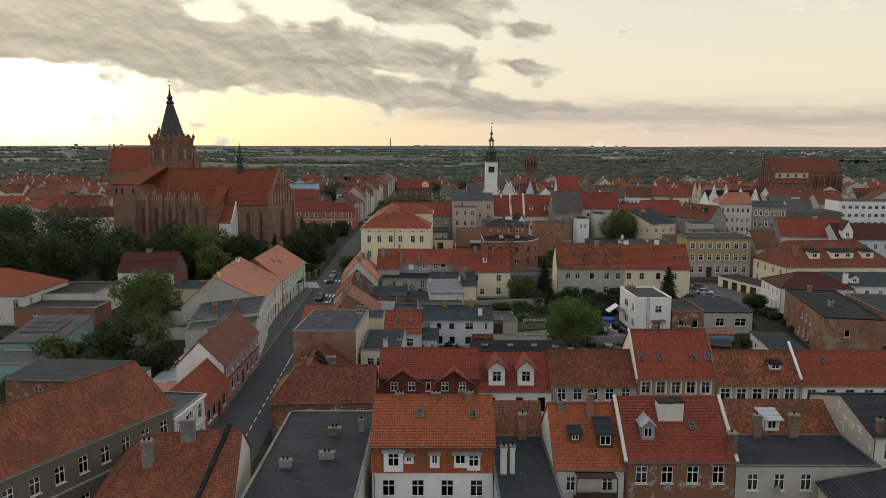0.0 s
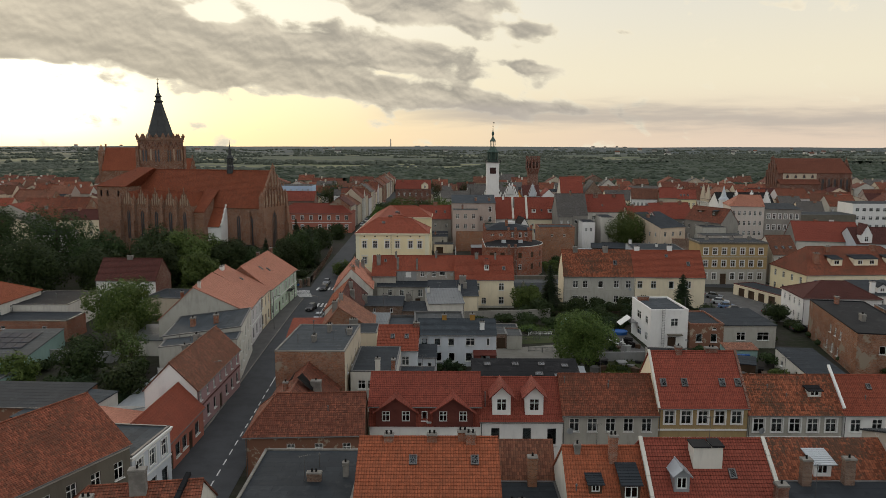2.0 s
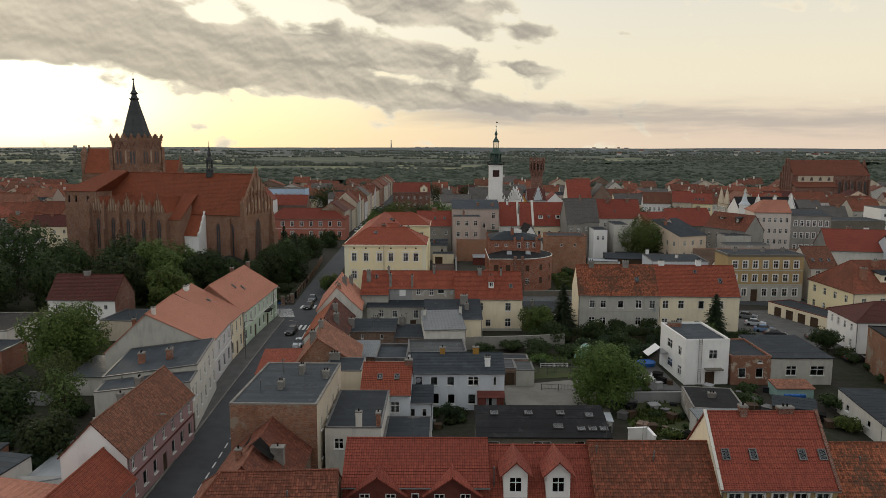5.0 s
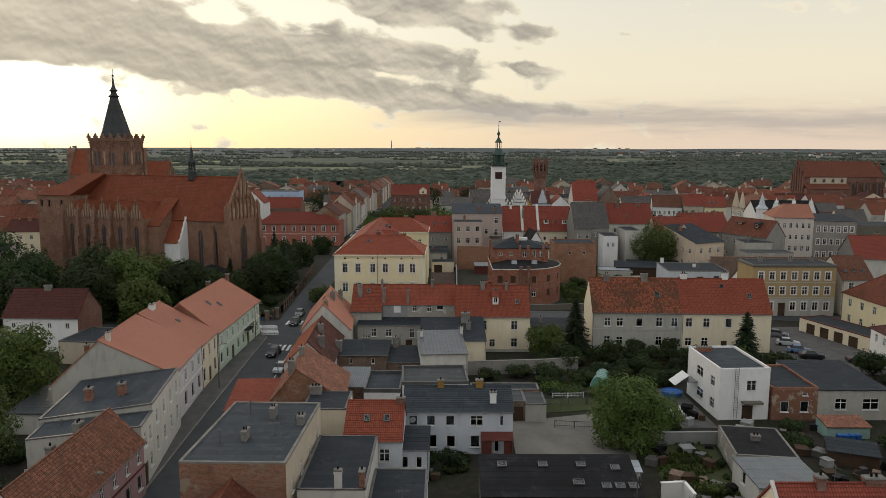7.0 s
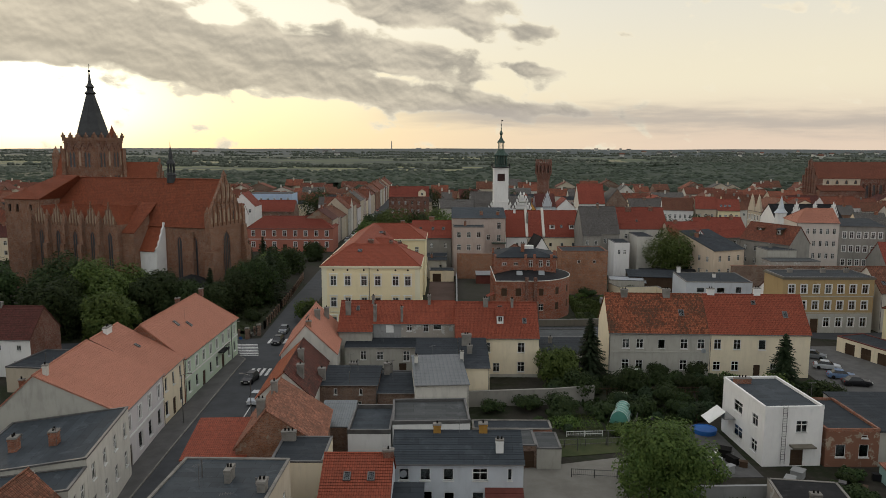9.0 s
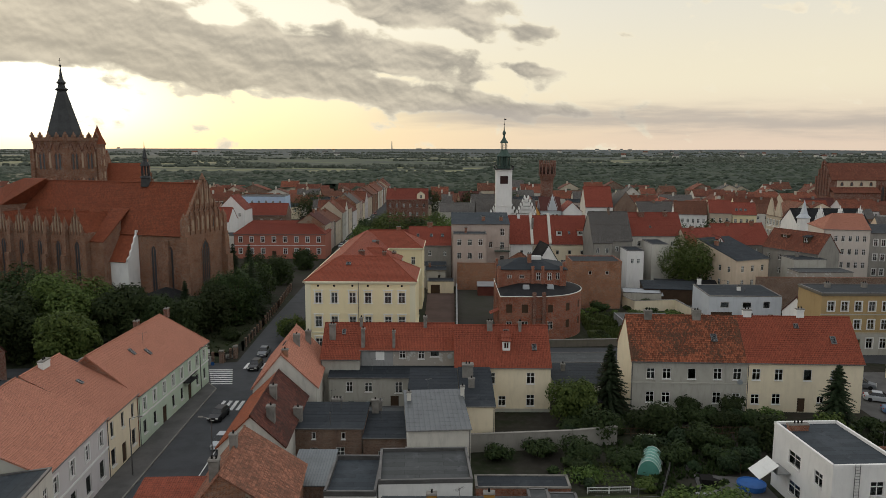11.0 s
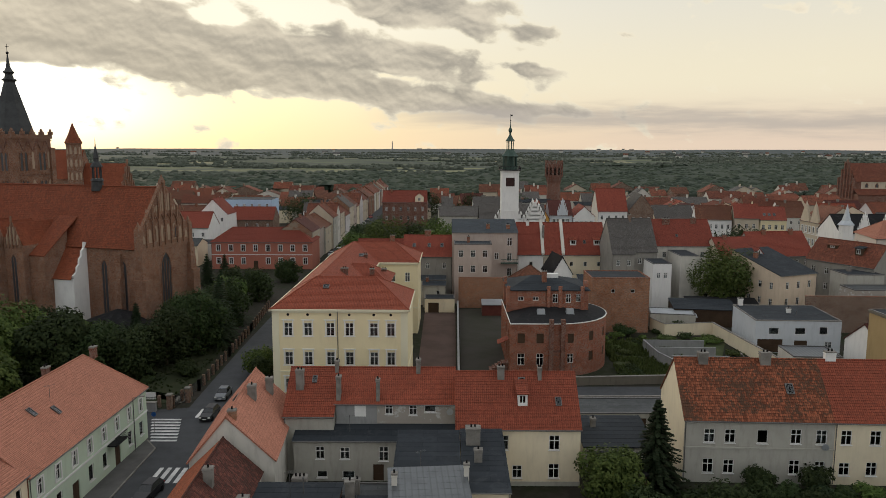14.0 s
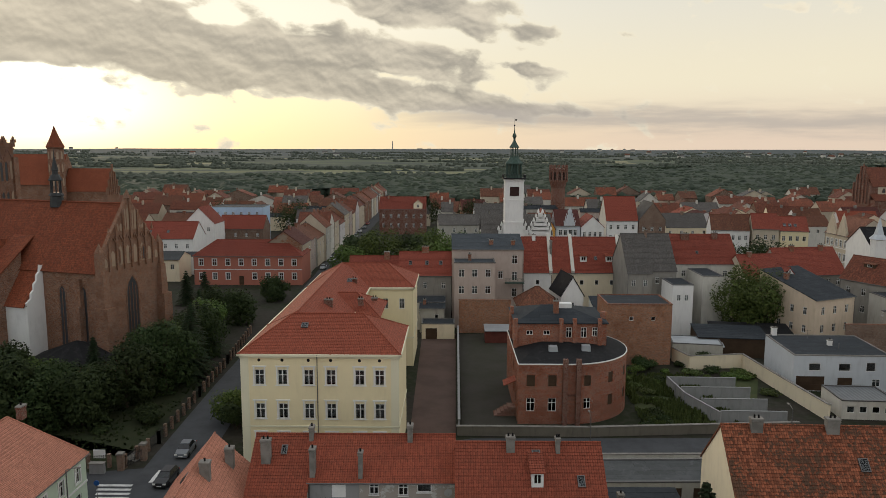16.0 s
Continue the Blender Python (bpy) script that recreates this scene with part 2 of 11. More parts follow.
def felt(name, col, seams=1.0, light=(0.16, 0.17, 0.18), amount=0.35):
    """Roofing felt: sheets with seams, ponding stains."""
    m, g, b = material(name, 0.78)
    uv, uvo, rnd = uv_world(g)
    br = g.node("ShaderNodeTexBrick", offset=0.37)
    g.put(br.inputs["Vector"], uv)
    br.inputs["Scale"].default_value, br.inputs["Brick Width"].default_value = 1.0, 4.2
    br.inputs["Row Height"].default_value, br.inputs["Mortar Size"].default_value = 1.0, 0.018
    g.put(br.inputs["Color1"], shade_of(col, 1.12)), g.put(br.inputs["Color2"], shade_of(col, 0.85)), g.put(br.inputs["Mortar"], shade_of(col, 0.5))
    big = g.noise(uvo, 0.22, 5.0, 0.65)
    mid = g.noise(uvo, 1.1, 6.0, 0.62)
    c = g.mix(g.smooth(big, 0.5, 0.68, 0.0, amount), br.outputs[0], light)
    c = g.mix(g.smooth(mid, 0.5, 0.75, 0.0, 0.45), c, shade_of(col, 0.55))
    pool = g.noise(uvo, 0.5, 7.0, 0.7, 0.6)
    c = g.mix(g.smooth(pool, 0.56, 0.64, 0.0, 0.35), c, light)
    c = g.mix(g.smooth(pool, 0.40, 0.33, 0.0, 0.4), c, shade_of(col, 0.6))
    g.put(b.inputs["Base Color"], c)
    bump(g, b, g.math("ADD", g.math("MULTIPLY", br.outputs[1], -0.5), mid), 0.35, 0.02)
    return m


def seamed(name, col, pitch=0.55, rough=0.45, metal=0.5, rust=None):
    m, g, b = material(name, rough, metal)
    uv, uvo, rnd = uv_world(g)
    w = g.node("ShaderNodeTexWave", bands_direction="X")
    g.put(w.inputs["Vector"], uv)
    w.inputs["Scale"].default_value = 0.314 / pitch
    line = g.smooth(w.outputs[1], 0.75, 1.0)
    big = g.noise(uvo, 0.6, 6.0, 0.65)
    c = g.mix(g.smooth(big, 0.4, 0.7, 0.0, 0.5), col, rust or shade_of(col, 0.6))
    c = g.mix(g.math("MULTIPLY", line, 0.5), c, shade_of(col, 0.55))
    g.put(b.inputs["Base Color"], c)
    bump(g, b, w.outputs[1], 0.6, 0.04)
    return m


def rough_mat(name, col, rough=0.8, metal=0.0, var=0.4, scale=2.0, alt=None):
    m, g, b = material(name, rough, metal)
    uv, uvo, rnd = uv_world(g)
    n1, n2 = g.noise(uvo, scale * 0.25, 5.0, 0.65), g.noise(uvo, scale * 2.5, 4.0)
    c = g.mix(g.smooth(n1, 0.35, 0.7, 0.0, 0.9), col, alt or shade_of(col, 1 - var))
    c = g.mix(g.math("MULTIPLY", n2, 0.35), c, shade_of(col, 0.7))
    g.put(b.inputs["Base Color"], c)
    bump(g, b, n2, 0.3, 0.02)
    return m


def leaves(name, col, alt, dead=0.0):
    m, g, b = material(name, 0.65)
    geo = g.node("ShaderNodeNewGeometry")
    info = g.node("ShaderNodeObjectInfo")
    c = g.mix(geo.outputs["Random Per Island"], col, alt)
    hs = g.node("ShaderNodeHueSaturation")
    g.put(hs.inputs["Value"], g.math("MULTIPLY_ADD", info.outputs["Random"], 0.5, 0.75)), g.put(hs.inputs["Color"], c)
    g.put(hs.inputs["Hue"], g.math("MULTIPLY_ADD", info.outputs["Random"], 0.03, 0.485))
    g.put(b.inputs["Base Color"], hs.outputs[0])
    tr = g.node("ShaderNodeBsdfTranslucent")
    g.put(tr.inputs[0], hs.outputs[0])
    mixs = g.node("ShaderNodeMixShader")
    mixs.inputs[0].default_value = 0.22
    out = m.node_tree.nodes["Material Output"]
    g.put(mixs.inputs[1], b.outputs[0]), g.put(mixs.inputs[2], tr.outputs[0]), g.put(out.inputs[0], mixs.outputs[0])
    return m


def glass_mat():
    m, g, b = material("window_glass", 0.03)
    b.inputs["Base Color"].default_value = (0.30, 0.33, 0.34, 1)
    b.inputs["Transmission Weight"].default_value, b.inputs["IOR"].default_value = 1.0, 1.5
    return m


M = {}
M["red"] = tiles("red_clay_tiles", (0.255, 0.066, 0.038), 0.22, 0.18)
M["red_new"] = tiles("new_red_tiles", (0.27, 0.072, 0.042), 0.2, 0.08)
M["orange"] = tiles("orange_clay_tiles", (0.30, 0.088, 0.042), 0.3, 0.25)
M["deep_red"] = tiles("deep_red_tiles", (0.225, 0.056, 0.037), 0.25, 0.14)
M["pinkish"] = tiles("pale_red_tiles", (0.419, 0.181, 0.121), 0.2, 0.12)
M["rust"] = tiles("old_rust_tiles", (0.18, 0.062, 0.038), 0.8, 0.5, (0.05, 0.035, 0.025))
M["mossy_dark"] = tiles("dark_mossy_tiles", (0.13, 0.046, 0.034), 0.9, 0.6, (0.03, 0.024, 0.019), 0.5)
M["brown"] = tiles("weathered_brown_tiles", (0.175, 0.072, 0.044), 0.8, 0.45, (0.06, 0.05, 0.035))
M["patchy"] = tiles("patched_mossy_tiles", (0.255, 0.082, 0.042), 1.0, 0.35, (0.055, 0.042, 0.028), 0.7)
M["faded"] = tiles("faded_old_tiles", (0.27, 0.115, 0.072), 0.8, 0.4, (0.08, 0.055, 0.04), 0.3)
M["peach"] = plaster("peach_render", (0.62, 0.50, 0.37), 0.35)
M["maroon"] = tiles("dark_maroon_tiles", (0.10, 0.034, 0.028), 0.4, 0.25)
M["church_tiles"] = tiles("church_roof_tiles", (0.235, 0.066, 0.032), 0.45, 0.3)
M["felt"] = felt("dark_roofing_felt", (0.027, 0.032, 0.037), light=(0.060, 0.065, 0.07), amount=0.25)
M["felt_black"] = felt("black_roofing_felt", (0.014, 0.014, 0.015), light=(0.05, 0.05, 0.05), amount=0.2)
M["felt_blue"] = felt("blue_grey_roofing_felt", (0.042, 0.050, 0.057), light=(0.09, 0.10, 0.11), amount=0.25)
M["felt_grey"] = felt("grey_roofing_felt", (0.066, 0.070, 0.070), light=(0.13, 0.135, 0.14), amount=0.25)
M["slate"] = tiles("grey_slate_tiles", (0.115, 0.108, 0.10), 0.5, 0.3, (0.07, 0.05, 0.04))
M["sheet"] = seamed("grey_sheet_metal", (0.115, 0.125, 0.13), 0.6)
M["corrugated"] = seamed("corrugated_grey_sheet", (0.17, 0.185, 0.19), 0.3, 0.5, 0.3)
M["zinc"] = rough_mat("pale_zinc", (0.42, 0.45, 0.47), 0.4, 0.6, 0.2)
M["copper"] = rough_mat("green_copper", (0.075, 0.115, 0.095), 0.6, 0.3, 0.5)
M["lead"] = rough_mat("dark_lead_spire", (0.060, 0.062, 0.062), 0.6, 0.3, 0.45)
M["white"] = plaster("white_render", (0.73, 0.72, 0.69), 0.28)
M["offwhite"] = plaster("stained_off_white_render", (0.56, 0.535, 0.475), 0.5)
M["cream"] = plaster("cream_render", (0.72, 0.63, 0.46), 0.25)
M["beige"] = plaster("beige_render", (0.50, 0.43, 0.33), 0.35)
M["rose_white"] = plaster("pale_rose_render", (0.56, 0.50, 0.44), 0.25)
M["rose"] = plaster("rose_beige_render", (0.44, 0.36, 0.31), 0.35)
M["lemon"] = plaster("pale_yellow_render", (0.74, 0.645, 0.41), 0.16)
M["lemon_pale"] = plaster("pale_yellow_trim", (0.68, 0.64, 0.47), 0.12)
M["mustard"] = plaster("mustard_render", (0.36, 0.262, 0.132), 0.4)
M["grey"] = plaster("grey_render", (0.40, 0.385, 0.335), 0.5)
M["grey_mid"] = plaster("stained_grey_render", (0.27, 0.255, 0.225), 0.55)
M["grey_dark"] = plaster("dark_grey_brown_render", (0.150, 0.135, 0.108), 0.55)
M["blue_grey"] = plaster("pale_blue_grey_render", (0.52, 0.55, 0.575), 0.3)
M["green"] = plaster("pale_green_render", (0.50, 0.59, 0.46), 0.25)
M["lilac"] = plaster("pale_lilac_render", (0.56, 0.53, 0.52), 0.25)
M["pink"] = plaster("dusty_pink_render", (0.36, 0.235, 0.235), 0.35)
M["salmon"] = plaster("salmon_render", (0.40, 0.155, 0.11), 0.25)
M["ochre"] = plaster("orange_render", (0.56, 0.30, 0.08), 0.2)
M["sky"] = plaster("light_blue_render", (0.38, 0.50, 0.64), 0.2)
M["mint"] = plaster("mint_render", (0.26, 0.38, 0.34), 0.3)
M["peeling_white"] = plaster("white_render_with_grey_scars", (0.52, 0.51, 0.48), 0.5, under=(0.33, 0.30, 0.26))
M["peeling"] = plaster("peeling_render_on_brick", (0.34, 0.28, 0.21), 0.6, under=(0.20, 0.10, 0.065))
M["brick"] = bricks("orange_red_brick", (0.27, 0.095, 0.05))
M["brick_worn"] = bricks("weathered_brick_with_render_scars", (0.27, 0.115, 0.060), var=0.45, patch=(0.27, 0.22, 0.165))
M["moss_red"] = tiles("old_red_tiles_with_moss", (0.215, 0.068, 0.039), 0.7, 0.42, (0.06, 0.042, 0.028), 0.35)
M["villa_brick"] = bricks("red_villa_brick", (0.30, 0.092, 0.047))
M["brick_dark"] = bricks("dark_red_brick", (0.17, 0.060, 0.038))
M["brick_brown"] = bricks("brown_brick", (0.19, 0.115, 0.080), var=0.4)
M["brick_pale"] = bricks("pale_orange_brick", (0.34, 0.15, 0.078))
M["church_brick"] = bricks("gothic_brick", (0.245, 0.115, 0.066), var=0.5, w=0.3, h=0.1)
M["tower_brick"] = bricks("tower_brick", (0.215, 0.098, 0.055), var=0.5, w=0.3, h=0.1)
M["blind"] = plaster("brown_stained_plaster", (0.35, 0.26, 0.185), 0.6)
M["church_glass"] = rough_mat("leaded_church_glass", (0.040, 0.044, 0.050), 0.35)
M["stone"] = plaster("pale_stone", (0.42, 0.37, 0.31), 0.5)
M["concrete"] = plaster("concrete_blocks", (0.27, 0.272, 0.265), 0.5)
M["paint"] = rough_mat("white_window_paint", (0.74, 0.74, 0.71), 0.5, 0, 0.12)
M["wood"] = rough_mat("dark_wood", (0.075, 0.048, 0.03), 0.7)
M["wood_red"] = rough_mat("red_brown_wood", (0.14, 0.045, 0.035), 0.6)
M["iron"] = rough_mat("black_iron", (0.025, 0.025, 0.027), 0.55, 0.4)
M["gutter"] = rough_mat("grey_gutter_metal", (0.16, 0.155, 0.15), 0.5, 0.5)
M["cap"] = rough_mat("chimney_cement", (0.24, 0.225, 0.20), 0.9, 0, 0.5, 3.0)
# black for sooty pots, and for darkness painted into openings
M["soot"] = rough_mat("sooty_black", (0.012, 0.011, 0.01), 0.9)
M["asphalt"] = rough_mat("road_asphalt", (0.066, 0.069, 0.073), 0.85, 0, 0.3, 1.2)
M["paving"] = rough_mat("grey_paving", (0.115, 0.112, 0.108), 0.9, 0, 0.35, 1.5)
M["sand"] = rough_mat("sandy_yard", (0.21, 0.20, 0.175), 0.95, 0, 0.35, 0.8, (0.14, 0.13, 0.11))
M["court"] = rough_mat("red_paved_court", (0.105, 0.072, 0.060), 0.9, 0, 0.3, 1.0)
M["dirt"] = rough_mat("trodden_earth", (0.052, 0.047, 0.040), 0.95, 0, 0.4, 0.8, (0.036, 0.038, 0.024))
M["grass"] = rough_mat("garden_grass", (0.045, 0.058, 0.024), 0.95, 0, 0.4, 1.4, (0.075, 0.078, 0.036))
# garden grass darkened: shade of the trees put into the lawn's colour
M["lawn_shade_tint"] = rough_mat("shaded_lawn", (0.024, 0.031, 0.014), 0.95, 0, 0.4, 1.4, (0.034, 0.036, 0.018))
M["line"] = rough_mat("road_paint", (0.62, 0.62, 0.60), 0.7, 0, 0.25, 3.0, (0.35, 0.35, 0.34))
M["bark"] = rough_mat("tree_bark", (0.065, 0.05, 0.037), 0.95, 0, 0.4, 4.0)
M["leaf"] = leaves("summer_leaves", (0.040, 0.068, 0.016), (0.106, 0.142, 0.036))
M["leaf_dark"] = leaves("dark_leaves", (0.018, 0.032, 0.011), (0.046, 0.064, 0.021))
M["leaf_light"] = leaves("light_leaves", (0.045, 0.065, 0.020), (0.095, 0.120, 0.038))
M["needle"] = leaves("spruce_needles", (0.016, 0.032, 0.014), (0.040, 0.060, 0.026))
M["blossom"] = leaves("white_blossom", (0.5, 0.5, 0.45), (0.30, 0.33, 0.2))
m, g, b = material("distant_woodland", 0.8)
geo = g.node("ShaderNodeNewGeometry")
tone = g.mix(g.smooth(g.noise(geo.outputs["Position"], 0.035, 3.0), 0.35, 0.65), (0.034, 0.046, 0.032), (0.050, 0.064, 0.041))
g.put(b.inputs["Base Color"], g.mix(g.smooth(g.noise(geo.outputs["Position"], 0.3, 3.0), 0.4, 0.7, 0.0, 0.5), tone, (0.025, 0.034, 0.024)))
M["far_leaf"] = m
# paler than near foliage: aerial haze mixed into the leaf colour
M["hedge_leaf_hazed"] = rough_mat("distant_hedges", (0.092, 0.104, 0.080), 0.9, 0, 0.25, 0.02)
M["glass"] = glass_mat()
M["clock"] = rough_mat("dark_clock_face", (0.05, 0.025, 0.022), 0.6)
M["blue"] = rough_mat("blue_plastic", (0.03, 0.12, 0.36), 0.5)
M["teal"] = rough_mat("green_film", (0.10, 0.30, 0.24), 0.4)
M["solar"] = rough_mat("solar_cells", (0.02, 0.025, 0.04), 0.62, 0.0)
M["yellow_paint"] = rough_mat("ochre_chimney_paint", (0.36, 0.20, 0.05), 0.8)

# ---- building blocks ----
V3 = Vector


def finish(bm, name, mat):
    """A mesh with its surface measured out in metres."""
    bmesh.ops.remove_doubles(bm, verts=bm.verts[:], dist=0.0004)
    bm.normal_update()
    lay = bm.loops.layers.uv.new("UVMap")
    for f in bm.faces:
        n = f.normal
        if abs(n.z) > 0.999 or n.length < 0.5:
            t, b = V3((1, 0, 0)), V3((0, 1, 0))
        else:
            t = V3((-n.y, n.x, 0)).normalized()
            b = n.cross(t)
        for lp in f.loops:
            p = lp.vert.co
            lp[lay].uv = (p.dot(t), p.dot(b))
    me = bpy.data.meshes.new(name)
    bm.to_mesh(me)
    bm.free()
    me.materials.append(M[mat])
    return me


def part(name, bm, mat, parent, label="", m=None):
    """One mesh under a thing or a part. bm may be a finished mesh."""
    me = finish(bm, name, mat) if isinstance(bm, bmesh.types.BMesh) else bm
    ob = new(name, me)
    ob.parent = parent
    if m is not None:
        ob.matrix_basis = m
    if label:
        ob["label"] = label
    return ob


def thing(name, label, category, m, group="", kind=""):
    ob = new(name)
    ob.empty_display_size = 0.5
    ob.matrix_basis = m
    return tagged(ob, label, category, group, kind)


def quad(bm, *pts):
    return bm.faces.new([bm.verts.new(p) for p in pts])


def block(bm, x0, x1, y0, y1, z0, z1, taper=0.0):
    """A box; taper narrows its top."""
    a = [bm.verts.new(p) for p in ((x0, y0, z0), (x1, y0, z0), (x1, y1, z0), (x0, y1, z0))]
    t = taper
    b = [bm.verts.new(p) for p in ((x0 + t, y0 + t, z1), (x1 - t, y0 + t, z1), (x1 - t, y1 - t, z1), (x0 + t, y1 - t, z1))]
    bm.faces.new(a[::-1]), bm.faces.new(b)
    for i in range(4):
        j = (i + 1) % 4
        bm.faces.new((a[i], a[j], b[j], b[i]))


def beam(bm, p, q, r, r2=None, n=6):
    """A round bar from p to q."""
    p, q = V3(p), V3(q)
    d = (q - p).normalized()
    u = d.orthogonal().normalized()
    v = d.cross(u)
    r2 = r if r2 is None else r2
    A, B = [], []
    for i in range(n):
        a = 2 * math.pi * i / n
        w = u * math.cos(a) + v * math.sin(a)
        A.append(bm.verts.new(p + w * r)), B.append(bm.verts.new(q + w * max(r2, 0.002)))
    for i in range(n):
        j = (i + 1) % n
        bm.faces.new((A[i], A[j], B[j], B[i]))
    bm.faces.new(A[::-1]), bm.faces.new(B)


def lathe(bm, cx, cy, prof, n=8, turn=0.0, squash=1.0):
    """A turned body from (radius, height) pairs."""
    rings = []
    for r, z in prof:
        rings.append([bm.verts.new((cx + max(r, 0.004) * math.cos(turn + 2 * math.pi * i / n), cy + squash * max(r, 0.004) * math.sin(turn + 2 * math.pi * i / n), z)) for i in range(n)])
    for A, B in zip(rings, rings[1:]):
        for i in range(n):
            j = (i + 1) % n
            bm.faces.new((A[i], A[j], B[j], B[i]))
    bm.faces.new(rings[0][::-1]), bm.faces.new(rings[-1])


def lerp(a, b, k):
    return a + (b - a) * k


def slope(bm, a, b, c, d, course=0.345, lift=0.035, thick=0.14):
    """A tiled slope in overlapping courses: a, b the eave, c, d the top (right, left)."""
    a, b, c, d = V3(a), V3(b), V3(c), V3(d)
    n = (b - a).cross(d - a)
    if n.length < 1e-6:
        n = (c - b).cross(a - b)
    n.normalize()
    if n.z < 0:
        n = -n
    length = max(((d - a).length + (c - b).length) / 2, 0.3)
    k = max(2, min(48, round(length / course)))
    for i in range(k):
        f0, f1 = i / k, (i + 1) / k
        p0, p1 = lerp(a, d, f0), lerp(b, c, f0)
        q0, q1 = lerp(a, d, f1), lerp(b, c, f1)
        up = n * lift
        vs = [bm.verts.new(p) for p in (p0 + up, p1 + up, q1, q0)]
        if (q1 - q0).length < 1e-4:
            bm.faces.new(vs[:3])
        else:
            bm.faces.new(vs)
        quad(bm, p0, p1, p1 + up, p0 + up)
    dn = n * -thick
    if (c - d).length < 1e-4:
        quad(bm, b + dn, a + dn, d + dn)
    else:
        quad(bm, b + dn, a + dn, d + dn, c + dn)
        quad(bm, c, d, d + dn, c + dn)
    quad(bm, a, b, b + dn, a + dn)
    quad(bm, b, c, c + dn, b + dn)
    quad(bm, d, a, a + dn, d + dn)


def ridge_cap(bm, p, q, r=0.11):
    beam(bm, V3(p) + V3((0, 0, 0.02)), V3(q) + V3((0, 0, 0.02)), r, n=6)


def facade(bm, p0, u, inn, w, z0, z1, holes, reveal=0.16):
    """A wall face with openings cut through it and reveals behind them."""
    xs = sorted({0.0, w, *[q for h in holes for q in (h[0], h[1]) if 0 < q < w]})
    zs = sorted({z0, z1, *[q for h in holes for q in (h[2], h[3]) if z0 < q < z1]})
    P = lambda s, z, e=0.0: p0 + u * s + inn * e + V3((0, 0, z))
    for i in range(len(xs) - 1):
        for j in range(len(zs) - 1):
            cx, cz = (xs[i] + xs[i + 1]) / 2, (zs[j] + zs[j + 1]) / 2
            if any(h[0] < cx < h[1] and h[2] < cz < h[3] for h in holes):
                continue
            quad(bm, P(xs[i], zs[j]), P(xs[i + 1], zs[j]), P(xs[i + 1], zs[j + 1]), P(xs[i], zs[j + 1]))
    for a, b, c, d in holes:
        r = reveal
        quad(bm, P(a, c), P(a, d), P(a, d, r), P(a, c, r))
        quad(bm, P(b, d), P(b, c), P(b, c, r), P(b, d, r))
        quad(bm, P(a, d), P(b, d), P(b, d, r), P(a, d, r))
        quad(bm, P(b, c), P(a, c), P(a, c, r), P(b, c, r))


MESHES = {}


def lattice(bm, xs, zs, holes, y0, y1):
    """One solid frame over a grid of columns and rows, open at the cells named in holes."""
    solid = lambda i, k: 0 <= i < len(xs) - 1 and 0 <= k < len(zs) - 1 and (i, k) not in holes
    for i in range(len(xs) - 1):
        for k in range(len(zs) - 1):
            if not solid(i, k):
                continue
            a, b, c, d = xs[i], xs[i + 1], zs[k], zs[k + 1]
            quad(bm, (a, y0, c), (b, y0, c), (b, y0, d), (a, y0, d))
            quad(bm, (b, y1, c), (a, y1, c), (a, y1, d), (b, y1, d))
            if not solid(i - 1, k):
                quad(bm, (a, y1, c), (a, y0, c), (a, y0, d), (a, y1, d))
            if not solid(i + 1, k):
                quad(bm, (b, y0, c), (b, y1, c), (b, y1, d), (b, y0, d))
            if not solid(i, k - 1):
                quad(bm, (a, y1, c), (b, y1, c), (b, y0, c), (a, y0, c))
            if not solid(i, k + 1):
                quad(bm, (a, y0, d), (b, y0, d), (b, y1, d), (a, y1, d))


